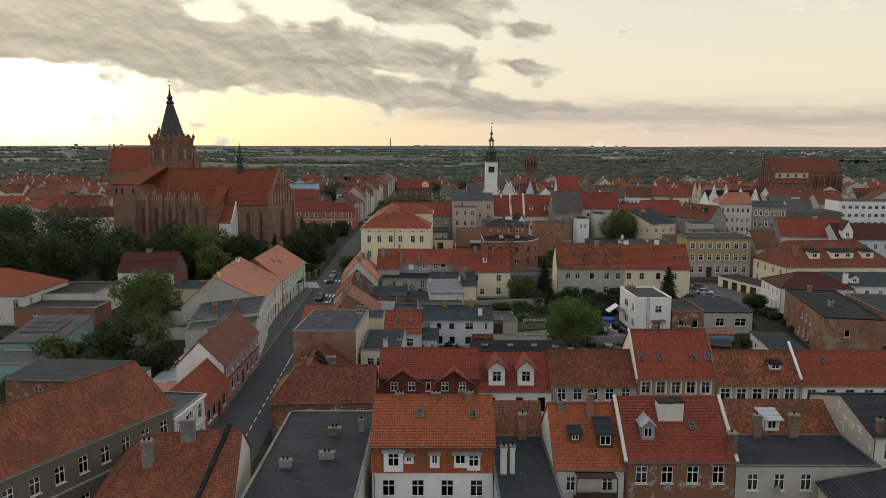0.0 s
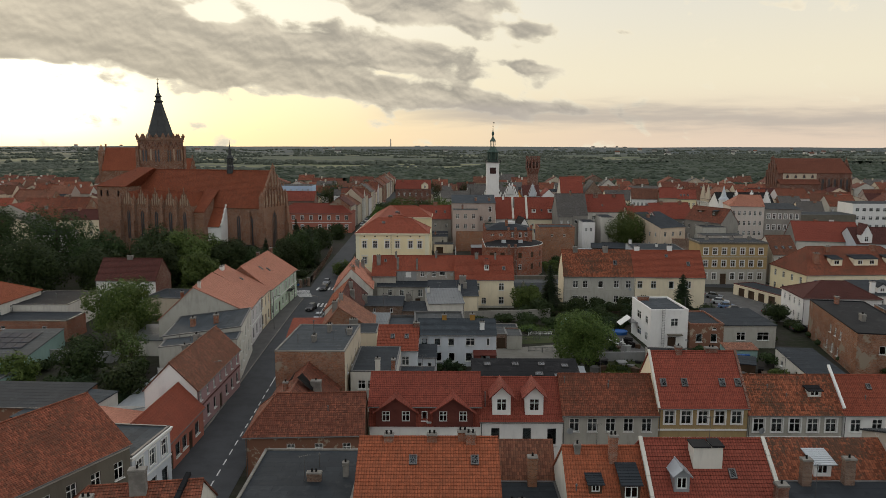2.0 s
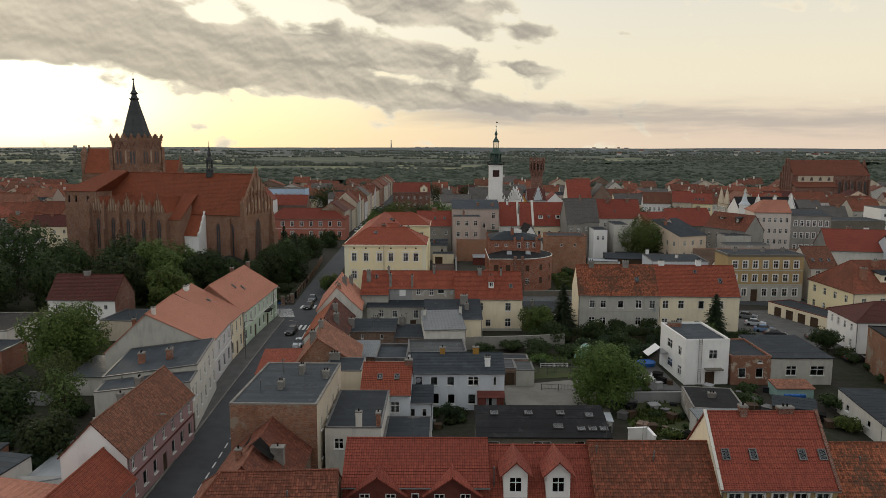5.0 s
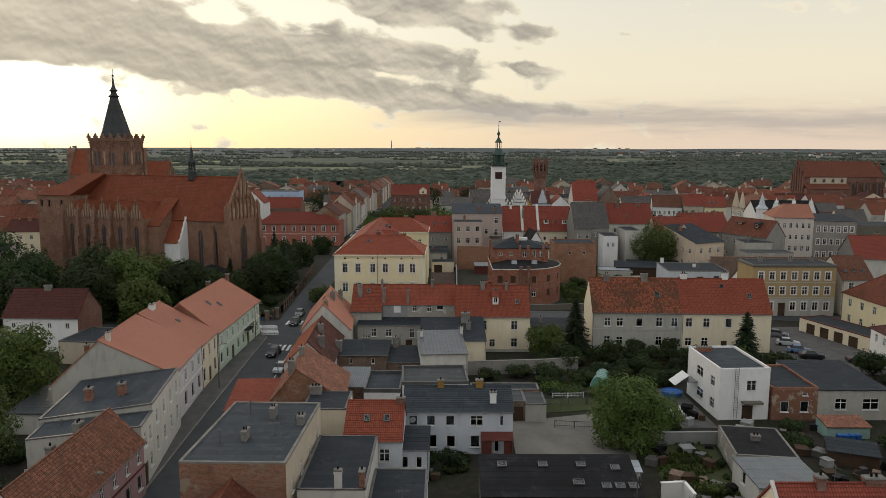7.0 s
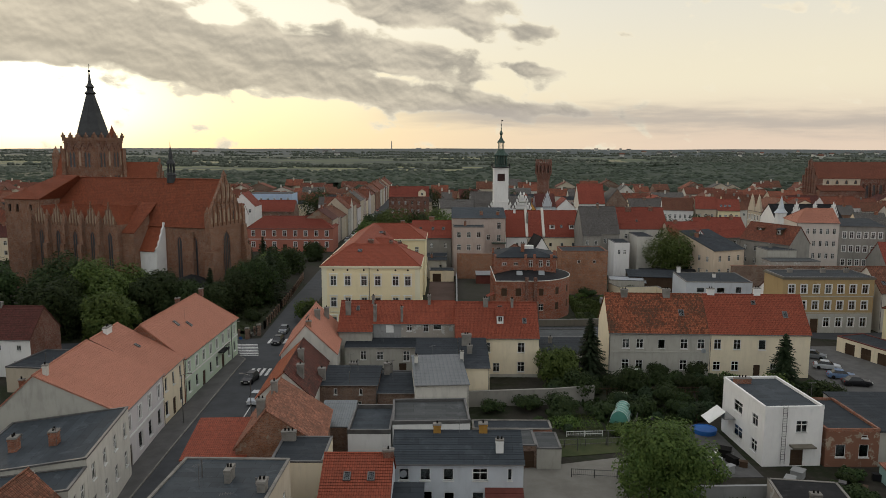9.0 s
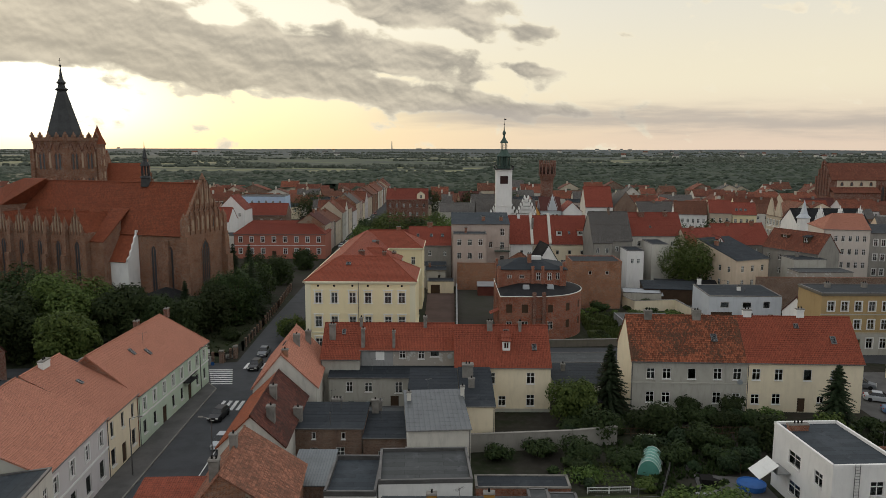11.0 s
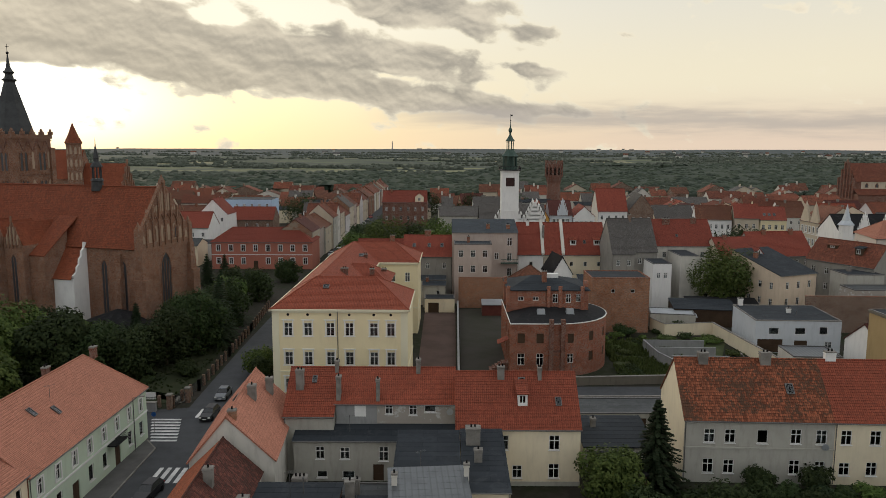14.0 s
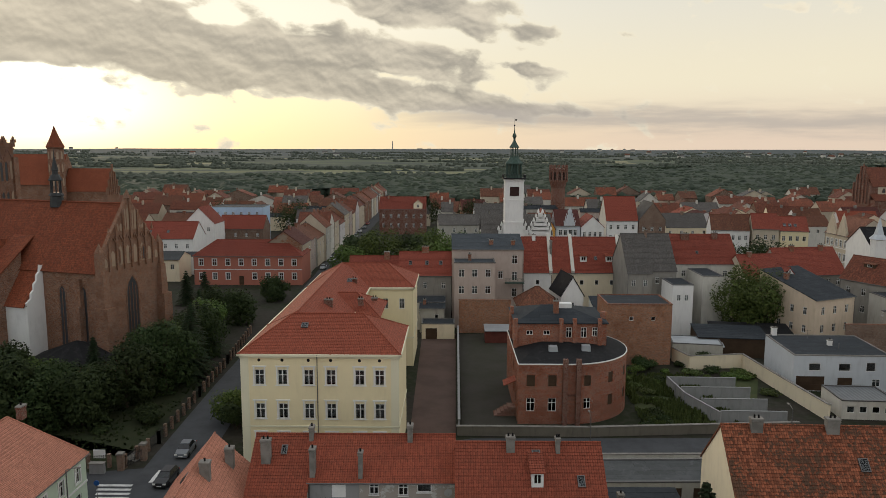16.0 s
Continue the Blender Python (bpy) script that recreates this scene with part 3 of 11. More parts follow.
def window_meshes(w, h, style):
    key = ("w", round(w, 2), round(h, 2), style)
    if key in MESHES:
        return MESHES[key]
    w, h = key[1], key[2]
    bm = bmesh.new()
    t = 0.085
    xs, zs, holes = [-w / 2, -w / 2 + t, w / 2 - t, w / 2], [0, t, h - t, h], {(1, 1)}
    if style not in ("plain", "boarded"):
        xs, holes = [-w / 2, -w / 2 + t, -0.045, 0.045, w / 2 - t, w / 2], {(1, 1), (3, 1)}
        if h > 1.1:
            k = h * 0.64
            zs, holes = [0, t, k - 0.045, k + 0.045, h - t, h], {(1, 1), (3, 1), (1, 3), (3, 3)}
    if style == "boarded":
        holes = set()
    lattice(bm, xs, zs, holes, -0.03, 0.04)
    fr = finish(bm, "window", "wood" if style == "boarded" else "paint")
    # sill, or a whole moulded surround
    bm = bmesh.new()
    if style == "trim":
        lattice(bm, [-w / 2 - 0.17, -w / 2, w / 2, w / 2 + 0.17], [-0.09, 0, h, h + 0.17], {(1, 1)}, -0.20, -0.10)
    elif style == "lintel":
        lattice(bm, [-w / 2 - 0.3, -w / 2 - 0.16, -w / 2, w / 2, w / 2 + 0.16, w / 2 + 0.3], [-0.09, 0, h + 0.34, h + 0.50], {(0, 1), (2, 1), (4, 1)}, -0.26, -0.10)
    else:
        block(bm, -w / 2 - 0.06, w / 2 + 0.06, -0.26, -0.03, -0.07, 0.0)
    su = finish(bm, "window_surround" if style in ("trim", "lintel") else "window_sill", "paint")
    bm = bmesh.new()
    block(bm, -w / 2 + t, w / 2 - t, 0.0, 0.012, t, h - t)
    gl = finish(bm, "pane", "glass")
    bm = bmesh.new()
    k = 9
    for i in range(k):
        a, b = -w / 2 + t + (w - 2 * t) * i / k, -w / 2 + t + (w - 2 * t) * (i + 1) / k
        ya, yb = 0.16 + 0.03 * (i % 2), 0.16 + 0.03 * ((i + 1) % 2)
        quad(bm, (a, ya, h * 0.12), (b, yb, h * 0.12), (b, yb, h - t), (a, ya, h - t))
    cu = finish(bm, "curtain", "paint")
    MESHES[key] = (fr, gl, cu, su)
    return MESHES[key]


def put_window(parent, p, ang, w, h, style="cross", curtain=False, lite=False):
    fr, gl, cu, su = window_meshes(w, h, style)
    ob = part("window", fr, "", parent, m=Matrix.Translation(p) @ Matrix.Rotation(ang, 4, "Z"))
    if style != "boarded":
        part("pane", gl, "", ob)
    if style in ("trim", "lintel") or parent.matrix_basis.translation.y < 176:
        part(su.name.split(".")[0], su, "", ob)
    if curtain:
        part("curtain", cu, "", ob)
    return ob


def door_mesh(w, h):
    key = ("d", w, h)
    if key not in MESHES:
        bm = bmesh.new()
        block(bm, -w / 2, w / 2, 0.0, 0.06, 0, h)
        for a, b in ((0.08, 0.46), (0.54, 0.92)):
            for c, d in ((0.05, 0.42), (0.48, 0.95)):
                block(bm, -w / 2 + a * w, -w / 2 + b * w, -0.025, 0.0, c * h, d * h)
        MESHES[key] = finish(bm, "door", "wood")
    return MESHES[key]


def chimney(parent, x, y, z0, z1, wx=0.55, wy=0.55, mat="brick_brown", pots=1, rot=0.0, lite=False):
    bm = bmesh.new()
    if lite:
        block(bm, -wx / 2 - 0.06, wx / 2 + 0.06, -wy / 2 - 0.06, wy / 2 + 0.06, z1 - 0.22, z1 - 0.08, 0.03)
    block(bm, -wx / 2, wx / 2, -wy / 2, wy / 2, z0, z1 - 0.22)
    block(bm, -wx / 2 - 0.05, wx / 2 + 0.05, -wy / 2 - 0.05, wy / 2 + 0.05, z1 - 0.42, z1 - 0.32)
    ob = part("chimney", bm, mat, parent, m=Matrix.Translation((x, y, 0)) @ Matrix.Rotation(rot, 4, "Z"))
    if lite:
        return ob
    bm = bmesh.new()
    block(bm, -wx / 2 - 0.08, wx / 2 + 0.08, -wy / 2 - 0.08, wy / 2 + 0.08, z1 - 0.22, z1 - 0.08, 0.03)
    part("cap", bm, "cap", ob)
    bm = bmesh.new()
    for i in range(pots):
        px = (i - (pots - 1) / 2) * min(0.4, wx / max(pots, 1))
        lathe(bm, px, 0, [(0.10, z1 - 0.08), (0.085, z1 + 0.16), (0.11, z1 + 0.20), (0.07, z1 + 0.20)], 7)
    part("pot", bm, "soot", ob)
    return ob


def vent_pipe(parent, x, y, z0, h=0.9, r=0.06, mat="gutter"):
    bm = bmesh.new()
    lathe(bm, 0, 0, [(r, 0), (r, h), (r * 1.9, h + 0.02), (r * 1.6, h + 0.14), (0.01, h + 0.22)], 7)
    return part("vent_pipe", bm, mat, parent, m=Matrix.Translation((x, y, z0)))


def skylight(parent, p, ang, pitch, w=0.75, h=1.1):
    key = ("s", w, h)
    if key not in MESHES:
        bm = bmesh.new()
        t = 0.09
        for q in ((-w / 2, -w / 2 + t, 0, h), (w / 2 - t, w / 2, 0, h), (-w / 2 + t, w / 2 - t, 0, t), (-w / 2 + t, w / 2 - t, h - t, h)):
            block(bm, q[0], q[1], q[2], q[3], 0.0, 0.15)
        quad(bm, (-w / 2 + t, t, 0.02), (w / 2 - t, t, 0.02), (w / 2 - t, h - t, 0.02), (-w / 2 + t, h - t, 0.02))
        fr = finish(bm, "skylight", "gutter")
        bm = bmesh.new()
        block(bm, -w / 2 + t, w / 2 - t, t, h - t, 0.10, 0.12)
        MESHES[key] = (fr, finish(bm, "pane", "glass"))
    fr, gl = MESHES[key]
    ob = part("skylight", fr, "", parent, m=Matrix.Translation(p) @ Matrix.Rotation(ang, 4, "Z") @ Matrix.Rotation(pitch, 4, "X"))
    part("pane", gl, "", ob)
    return ob


def dormer(parent, x, y, z, w, h, back, style="gable", wall="white", roof="red", ww=None, wh=None, n=1, rise=None, over=0.18):
    """Standing on a front slope, its face at (x, y) looking towards -y; back: how far it runs into the roof."""
    bm = bmesh.new()
    ww, wh = ww or w * 0.55, wh or h * 0.62
    rise = rise if rise is not None else w * 0.42
    holes, cs = [], []
    for i in range(n):
        c = w * (i + 0.5) / n
        cs.append(c)
        holes.append((c - ww / 2, c + ww / 2, h * 0.2, h * 0.2 + wh))
    facade(bm, V3((-w / 2, 0, 0)), V3((1, 0, 0)), V3((0, 1, 0)), w, -0.3, h, holes, 0.1)
    quad(bm, (w / 2, 0, -0.3), (w / 2, back, -0.3), (w / 2, back, h), (w / 2, 0, h))
    quad(bm, (-w / 2, back, -0.3), (-w / 2, 0, -0.3), (-w / 2, 0, h), (-w / 2, back, h))
    if style == "gable":
        quad(bm, (-w / 2, 0, h), (w / 2, 0, h), (0, 0, h + rise))
    ob = part("dormer", bm, wall, parent, m=Matrix.Translation((x, y, z)))
    bm = bmesh.new()
    o = over
    if style == "gable":
        k = rise / (w / 2)
        for s in (-1, 1):
            e0, e1 = V3((s * (w / 2 + o), -o * 1.4, h - o * k + 0.05)), V3((s * (w / 2 + o), back + 0.3, h - o * k + 0.05))
            r0, r1 = V3((0, -o * 1.4, h + rise + 0.05)), V3((0, back + 0.3 + rise, h + rise + 0.05))
            slope(bm, *((e0, e1, r1, r0) if s > 0 else (e1, e0, r0, r1)), course=0.345, thick=0.09)
        ridge_cap(bm, r0, r1, 0.08)
    else:
        slope(bm, (-w / 2 - o, -o * 1.5, h - 0.02), (w / 2 + o, -o * 1.5, h - 0.02), (w / 2 + o, back + 1.0, h + rise), (-w / 2 - o, back + 1.0, h + rise), thick=0.08)
    part("dormer_roof", bm, roof, ob)
    for c in cs:
        fr, gl, cu, su = window_meshes(ww, wh, "cross")
        part("window_frame", fr, "", ob, m=Matrix.Translation((-w / 2 + c, 0.06, h * 0.2)))
        part("pane", gl, "", ob, m=Matrix.Translation((-w / 2 + c, 0.06, h * 0.2)))
    return ob


def gutter(parent, p, q, down=None, drop=0.0):
    bm = bmesh.new()
    beam(bm, p, q, 0.075, n=5)
    if down is not None:
        beam(bm, down, V3(down) - V3((0, 0, drop)), 0.05, n=5)
    return part("gutter", bm, "gutter", parent)


RND = random.Random(11)


def wins(side, n, z, w, width, ww=1.05, wh=1.6, margin=1.0, style="cross", skip=(), off=0.0):
    """A row of n evenly spread windows: (side, centre, sill, width, height, style)."""
    out = []
    for i in range(n):
        if i in skip:
            continue
        c = w / 2 if n == 1 else margin + (w - 2 * margin) * i / (n - 1)
        out.append((side, c + off, z, ww, wh, style))
    return out


def house(label, x, y, w, d, eave, rise, roof="gable_x", ang=0.0, wall="offwhite", tile="red", win=(), doors=(), chim=(), sky=(), dorm=(),
          rp=0.5, back_eave=None, hip=(0, 0), over=0.28, verge=0.12, base=None, band=None, name="house", category="house", group="", coping="gutter", gut=True,
          pipes=(), side_wall=None, z0=0.0, cornice=None, par=0.14, lite=False):
    """A building: (x, y) its front left corner on the ground, seen from the front; ang turns it."""
    root = thing(name, label, category, pose(x, y, z0, 0, 0, ang), group)
    be = eave if back_eave is None else back_eave
    ux, uy = V3((1, 0, 0)), V3((0, 1, 0))
    sides = {"f": (V3((0, 0, 0)), ux, uy, w, 0.0), "r": (V3((w, 0, 0)), uy, -ux, d, math.pi / 2), "b": (V3((w, d, 0)), -ux, -uy, w, math.pi), "l": (V3((0, d, 0)), -uy, ux, d, -math.pi / 2)}
    ry = d * rp
    top = eave + rise
    heights = {"f": eave, "b": be, "r": min(eave, be), "l": min(eave, be)}
    if roof == "gable_y":
        heights = {k: eave for k in "frbl"}
    if roof == "mono":
        heights = {"f": eave, "b": top, "r": eave, "l": eave}
    lowz = -0.6
    bm = bmesh.new()
    ends = {"r": bmesh.new(), "l": bmesh.new()} if side_wall else {"r": bm, "l": bm}
    for k, (p0, u, inn, length, a) in sides.items():
        holes = []
        for q in win:
            if q[0] == k:
                holes.append((q[1] - q[3] / 2, q[1] + q[3] / 2, q[2], q[2] + q[4]))
        for q in doors:
            if q[0] == k:
                holes.append((q[1] - q[2] / 2, q[1] + q[2] / 2, 0.02, q[3]))
        target = ends.get(k, bm)
        facade(target, p0, u, inn, length, lowz, heights[k], holes)
    hl, hr = hip
    if roof == "gable_x":
        m0 = min(eave, be)
        for xx, hp in ((0, hl), (w, hr)):
            if not hp:
                pts = [(xx, 0, m0), (xx, d, m0)]
                if be > m0:
                    pts.append((xx, d, be))
                pts.append((xx, ry, top))
                if eave > m0:
                    pts.append((xx, 0, eave))
                quad(ends["r" if xx else "l"], *(pts if xx else pts[::-1]))
    if roof == "gable_y":
        for yy in (0, d):
            pts = [(0, yy, eave), (w, yy, eave), (w * rp, yy, top)]
            quad(bm, *(pts if yy == 0 else pts[::-1]))
    if roof == "flat" and abs(eave - be) > 0.01:
        for xx in (0, w):
            pts = [(xx, 0, min(eave, be)), (xx, d, min(eave, be)), (xx, 0, eave) if eave > be else (xx, d, be)]
            quad(ends["r" if xx else "l"], *(pts if xx else pts[::-1]))
    if roof == "mono":
        for xx in (0, w):
            pts = [(xx, 0, eave), (xx, d, eave), (xx, d, top)]
            quad(ends["r" if xx else "l"], *(pts if xx else pts[::-1]))
    if side_wall:
        for q in ends.values():
            bmesh.ops.remove_doubles(q, verts=q.verts[:], dist=0.002)
            part("gable_wall", q, side_wall, root, "bare side wall")
    bmesh.ops.remove_doubles(bm, verts=bm.verts[:], dist=0.002)
    part("wall", bm, wall, root)
    bm = bmesh.new()
    o, v = over, verge
    if roof == "gable_x":
        sf, sb = rise / max(ry, 0.1), (top - be) / max(d - ry, 0.1)
        L, R = -v, w + v
        tl, tr = (hl if hl else L), (w - hr if hr else R)
        L2, R2 = (-o if hl else L), (w + o if hr else R)
        slope(bm, (L2, -o, eave - o * sf), (R2, -o, eave - o * sf), (tr, ry, top), (tl, ry, top))
        if not lite:
            part("roof_slope", bm, tile, root)
            bm = bmesh.new()
        slope(bm, (R2, d + o, be - o * sb), (L2, d + o, be - o * sb), (tl, ry, top), (tr, ry, top))
        if hl:
            slope(bm, (-o, d + o, be - o * sb), (-o, -o, eave - o * sf), (hl, ry, top), (hl, ry, top))
            ridge_cap(bm, (-o, -o, eave - o * sf), (hl, ry, top))
            ridge_cap(bm, (-o, d + o, be - o * sb), (hl, ry, top))
        if hr:
            slope(bm, (w + o, -o, eave - o * sf), (w + o, d + o, be - o * sb), (w - hr, ry, top), (w - hr, ry, top))
            ridge_cap(bm, (w + o, -o, eave - o * sf), (w - hr, ry, top))
            ridge_cap(bm, (w + o, d + o, be - o * sb), (w - hr, ry, top))
        if not lite:
            part("roof_slope", bm, tile, root)
            bm = bmesh.new()
        ridge_cap(bm, (tl, ry, top), (tr, ry, top))
        part("roof" if lite else "ridge", bm, tile, root)
        if gut:
            gutter(root, (L2, -o - 0.05, eave - o * sf - 0.05), (R2, -o - 0.05, eave - o * sf - 0.05), (0.12, -0.09, eave - 0.2), eave - 0.3)
    elif roof == "gable_y":
        rx = w * rp
        sl, sr = rise / rx, rise / (w - rx)
        slope(bm, (-o, d + v, eave - o * sl), (-o, -v, eave - o * sl), (rx, -v, top), (rx, d + v, top))
        if not lite:
            part("roof_slope", bm, tile, root)
            bm = bmesh.new()
        slope(bm, (w + o, -v, eave - o * sr), (w + o, d + v, eave - o * sr), (rx, d + v, top), (rx, -v, top))
        if not lite:
            part("roof_slope", bm, tile, root)
            bm = bmesh.new()
        ridge_cap(bm, (rx, -v, top), (rx, d + v, top))
        part("roof" if lite else "ridge", bm, tile, root)
    elif roof == "mono":
        s = rise / d
        slope(bm, (-v, -o, eave - o * s), (w + v, -o, eave - o * s), (w + v, d + 0.1, top + 0.1 * s), (-v, d + 0.1, top + 0.1 * s), course=1.0, lift=0.012)
        part("roof", bm, tile, root)
        if gut:
            gutter(root, (-v, -o - 0.05, eave - o * s - 0.05), (w + v, -o - 0.05, eave - o * s - 0.05), (w - 0.12, -0.09, eave - 0.15), eave - 0.3)
    else:
        # flat, falling gently to the back, behind a low coping
        quad(bm, (0, 0, eave), (w, 0, eave), (w, d, be), (0, d, be))
        quad(bm, (0, d, be - 0.12), (w, d, be - 0.12), (w, 0, eave - 0.12), (0, 0, eave - 0.12))
        part("roof", bm, tile, root)
        bm = bmesh.new()
        t, h = 0.22, par
        e = 0.05
        for (ax, ay, az), (bx, by, bz) in (((0, 0, eave), (w, 0, eave)), ((w, 0, eave), (w, d, be)), ((w, d, be), (0, d, be)), ((0, d, be), (0, 0, eave))):
            dx, dy = bx - ax, by - ay
            ln = math.hypot(dx, dy)
            nx, ny = dy / ln, -dx / ln
            A = [(ax + nx * e, ay + ny * e, az - 0.05), (bx + nx * e, by + ny * e, bz - 0.05), (bx - nx * t, by - ny * t, bz - 0.05), (ax - nx * t, ay - ny * t, az - 0.05)]
            a = [bm.verts.new(p) for p in A]
            b = [bm.verts.new((p[0], p[1], p[2] + h + 0.05)) for p in A]
            bm.faces.new(b)
            for i in range(4):
                j = (i + 1) % 4
                bm.faces.new((a[i], a[j], b[j], b[i]))
        part("coping", bm, coping, root)
    for q in win:
        p0, u, inn, length, a = sides[q[0]]
        put_window(root, p0 + u * q[1] + inn * 0.11 + V3((0, 0, q[2])), a, q[3], q[4], q[5], (not lite) and RND.random() < 0.4, lite)
    for q in doors:
        p0, u, inn, length, a = sides[q[0]]
        part("door", door_mesh(q[2], q[3]), "", root, m=Matrix.Translation(p0 + u * q[1] + inn * 0.1 + V3((0, 0, 0.02))) @ Matrix.Rotation(a, 4, "Z"))
    if base:
        bm = bmesh.new()
        block(bm, -0.04, w + 0.04, -0.04, d + 0.04, -0.4, base[0])
        holes = [q for q in doors if q[0] == "f"]
        part("plinth", bm, base[1], root)
    if band:
        bm = bmesh.new()
        for zz in band[0]:
            block(bm, -0.03, w + 0.03, -0.09, 0.02, zz, zz + 0.2)
        part("cornice_band", bm, band[1], root)
    if cornice:
        bm = bmesh.new()
        block(bm, -0.14, w + 0.14, -0.16, d + 0.14, eave - 0.42, eave - 0.16)
        block(bm, -0.24, w + 0.24, -0.26, d + 0.24, eave - 0.16, eave - 0.02)
        part("cornice", bm, cornice, root)

    def roof_z(px, py):
        if roof == "gable_x":
            return eave + rise * py / ry if py <= ry else be + (top - be) * (d - py) / (d - ry)
        if roof == "gable_y":
            rx = w * rp
            return eave + rise * (px / rx if px < rx else (w - px) / (w - rx))
        if roof == "mono":
            return eave + rise * py / d
        return eave + (be - eave) * py / d

    for q in chim:
        px, py, h = q[0], q[1], q[2]
        wx, wy, mt, pots = (tuple(q[3:]) + (0.55, 0.55, "brick_brown", 1)[len(q) - 3:])
        z = roof_z(px, py)
        chimney(root, px, py, z - 0.7, z + h, wx, wy, mt, pots, lite=lite)
    for q in pipes:
        vent_pipe(root, q[0], q[1], roof_z(q[0], q[1]) - 0.05, q[2] if len(q) > 2 else 0.9)
    for q in sky:
        if roof == "gable_y":
            right = q[0] > w * rp
            pitch = math.atan2(rise, (w * (1 - rp)) if right else w * rp)
            skylight(root, V3((q[0], q[1], roof_z(q[0], q[1]) + 0.03)), math.pi / 2 if right else -math.pi / 2, pitch, *(q[2:] or ()))
        else:
            pitch = math.atan2(rise, ry if roof == "gable_x" else d)
            skylight(root, V3((q[0], q[1], roof_z(q[0], q[1]) + 0.03)), 0.0, pitch, *(q[2:] or ()))
    for q in dorm:
        q = dict(q)
        py = q.pop("y")
        dormer(root, q.pop("x"), py, q.pop("z", None) or roof_z(0, py), **q)
    return root

# ---- ground, far country, roads ----


def far_height(x, y):
    k = min(1.0, max(0.0, (y - 2600.0) / 2250.0))
    hills = noise.noise(V3((x * 0.0009, y * 0.0011, 0.3))) * 7.0 + noise.noise(V3((x * 0.004, y * 0.004, 2.0))) * 2.0
    side = min(1.0, max(0.0, (abs(x) - 700.0) / 1500.0))
    return k * k * (15.5 + hills) + side * min(1.0, max(0.0, (y - 900) / 900)) * hills * 0.6


def country_material():
    m, g, b = material("country_ground", 0.95)
    geo = g.node("ShaderNodeNewGeometry")
    sep = g.node("ShaderNodeSeparateXYZ")
    g.put(sep.inputs[0], geo.outputs["Position"])
    x, y = sep.outputs[0], sep.outputs[1]
    pos = geo.outputs["Position"]
    # town soil and grass
    near = g.mix(g.smooth(g.noise(pos, 0.09, 5.0, 0.6), 0.42, 0.6), (0.030, 0.027, 0.021), (0.020, 0.025, 0.012))
    near = g.mix(g.smooth(g.noise(pos, 0.9, 4.0), 0.4, 0.75, 0.0, 0.5), near, (0.052, 0.047, 0.038))
    # strip fields
    wob = g.math("MULTIPLY", g.noise(g.combine(g.math("MULTIPLY", x, 0.0012), g.math("MULTIPLY", y, 0.002)), 2.0, 3.0), 420.0)
    vec = g.combine(g.math("MULTIPLY", x, 0.0021), g.math("MULTIPLY", g.math("ADD", y, wob), 0.0052))
    cell = g.node("ShaderNodeTexVoronoi")
    g.put(cell.inputs["Vector"], vec)
    cell.inputs["Scale"].default_value = 1.0
    ramp = g.node("ShaderNodeValToRGB")
    ramp.color_ramp.interpolation = "CONSTANT"
    e = ramp.color_ramp.elements
    e[0].position, e[0].color = 0.0, (0.090, 0.105, 0.066, 1)
    e[1].position, e[1].color = 0.30, (0.130, 0.142, 0.080, 1)
    for p, c in ((0.48, (0.070, 0.084, 0.060, 1)), (0.62, (0.175, 0.178, 0.100, 1)), (0.78, (0.088, 0.102, 0.066, 1)), (0.90, (0.235, 0.222, 0.130, 1))):
        el = ramp.color_ramp.elements.new(p)
        el.color = c
    g.put(ramp.inputs[0], g.math("FRACT", g.math("MULTIPLY", cell.outputs["Color"], 3.7)))
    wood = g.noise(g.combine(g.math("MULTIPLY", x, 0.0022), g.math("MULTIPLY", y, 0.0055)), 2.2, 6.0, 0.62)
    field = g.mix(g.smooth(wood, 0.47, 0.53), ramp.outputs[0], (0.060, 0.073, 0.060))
    # land fades to blue-grey with distance: aerial haze painted into the colour
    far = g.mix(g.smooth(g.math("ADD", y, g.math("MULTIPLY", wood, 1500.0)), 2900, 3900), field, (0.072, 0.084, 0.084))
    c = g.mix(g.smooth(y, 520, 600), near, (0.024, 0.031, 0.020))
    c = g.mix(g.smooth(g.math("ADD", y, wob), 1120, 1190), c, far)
    g.put(b.inputs["Base Color"], c)
    bump(g, b, g.noise(pos, 0.8, 4.0), 0.3, 0.1)
    return m


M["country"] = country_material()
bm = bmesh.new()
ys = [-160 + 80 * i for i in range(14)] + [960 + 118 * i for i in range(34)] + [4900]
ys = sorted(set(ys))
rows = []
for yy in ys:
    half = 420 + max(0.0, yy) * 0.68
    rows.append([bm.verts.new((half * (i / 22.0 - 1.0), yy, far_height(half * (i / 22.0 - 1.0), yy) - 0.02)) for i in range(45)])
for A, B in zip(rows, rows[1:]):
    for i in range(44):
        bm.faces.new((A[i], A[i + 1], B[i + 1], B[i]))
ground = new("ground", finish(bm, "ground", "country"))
tagged(ground, "grassy town ground running out to fields and woods", "ground", kind="structure")


def sheet(name, label, category, mat, pts, z=0.02, kind="structure", thick=0.0):
    """A level patch of ground with an edge."""
    bm = bmesh.new()
    top = [bm.verts.new((px, py, z)) for px, py in pts]
    bm.faces.new(top)
    low = [bm.verts.new((px, py, z - max(thick, 0.03))) for px, py in pts]
    n = len(pts)
    for i in range(n):
        j = (i + 1) % n
        bm.faces.new((low[i], low[j], top[j], top[i]))
    return tagged(new(name, finish(bm, name, mat)), label, category, kind=kind)


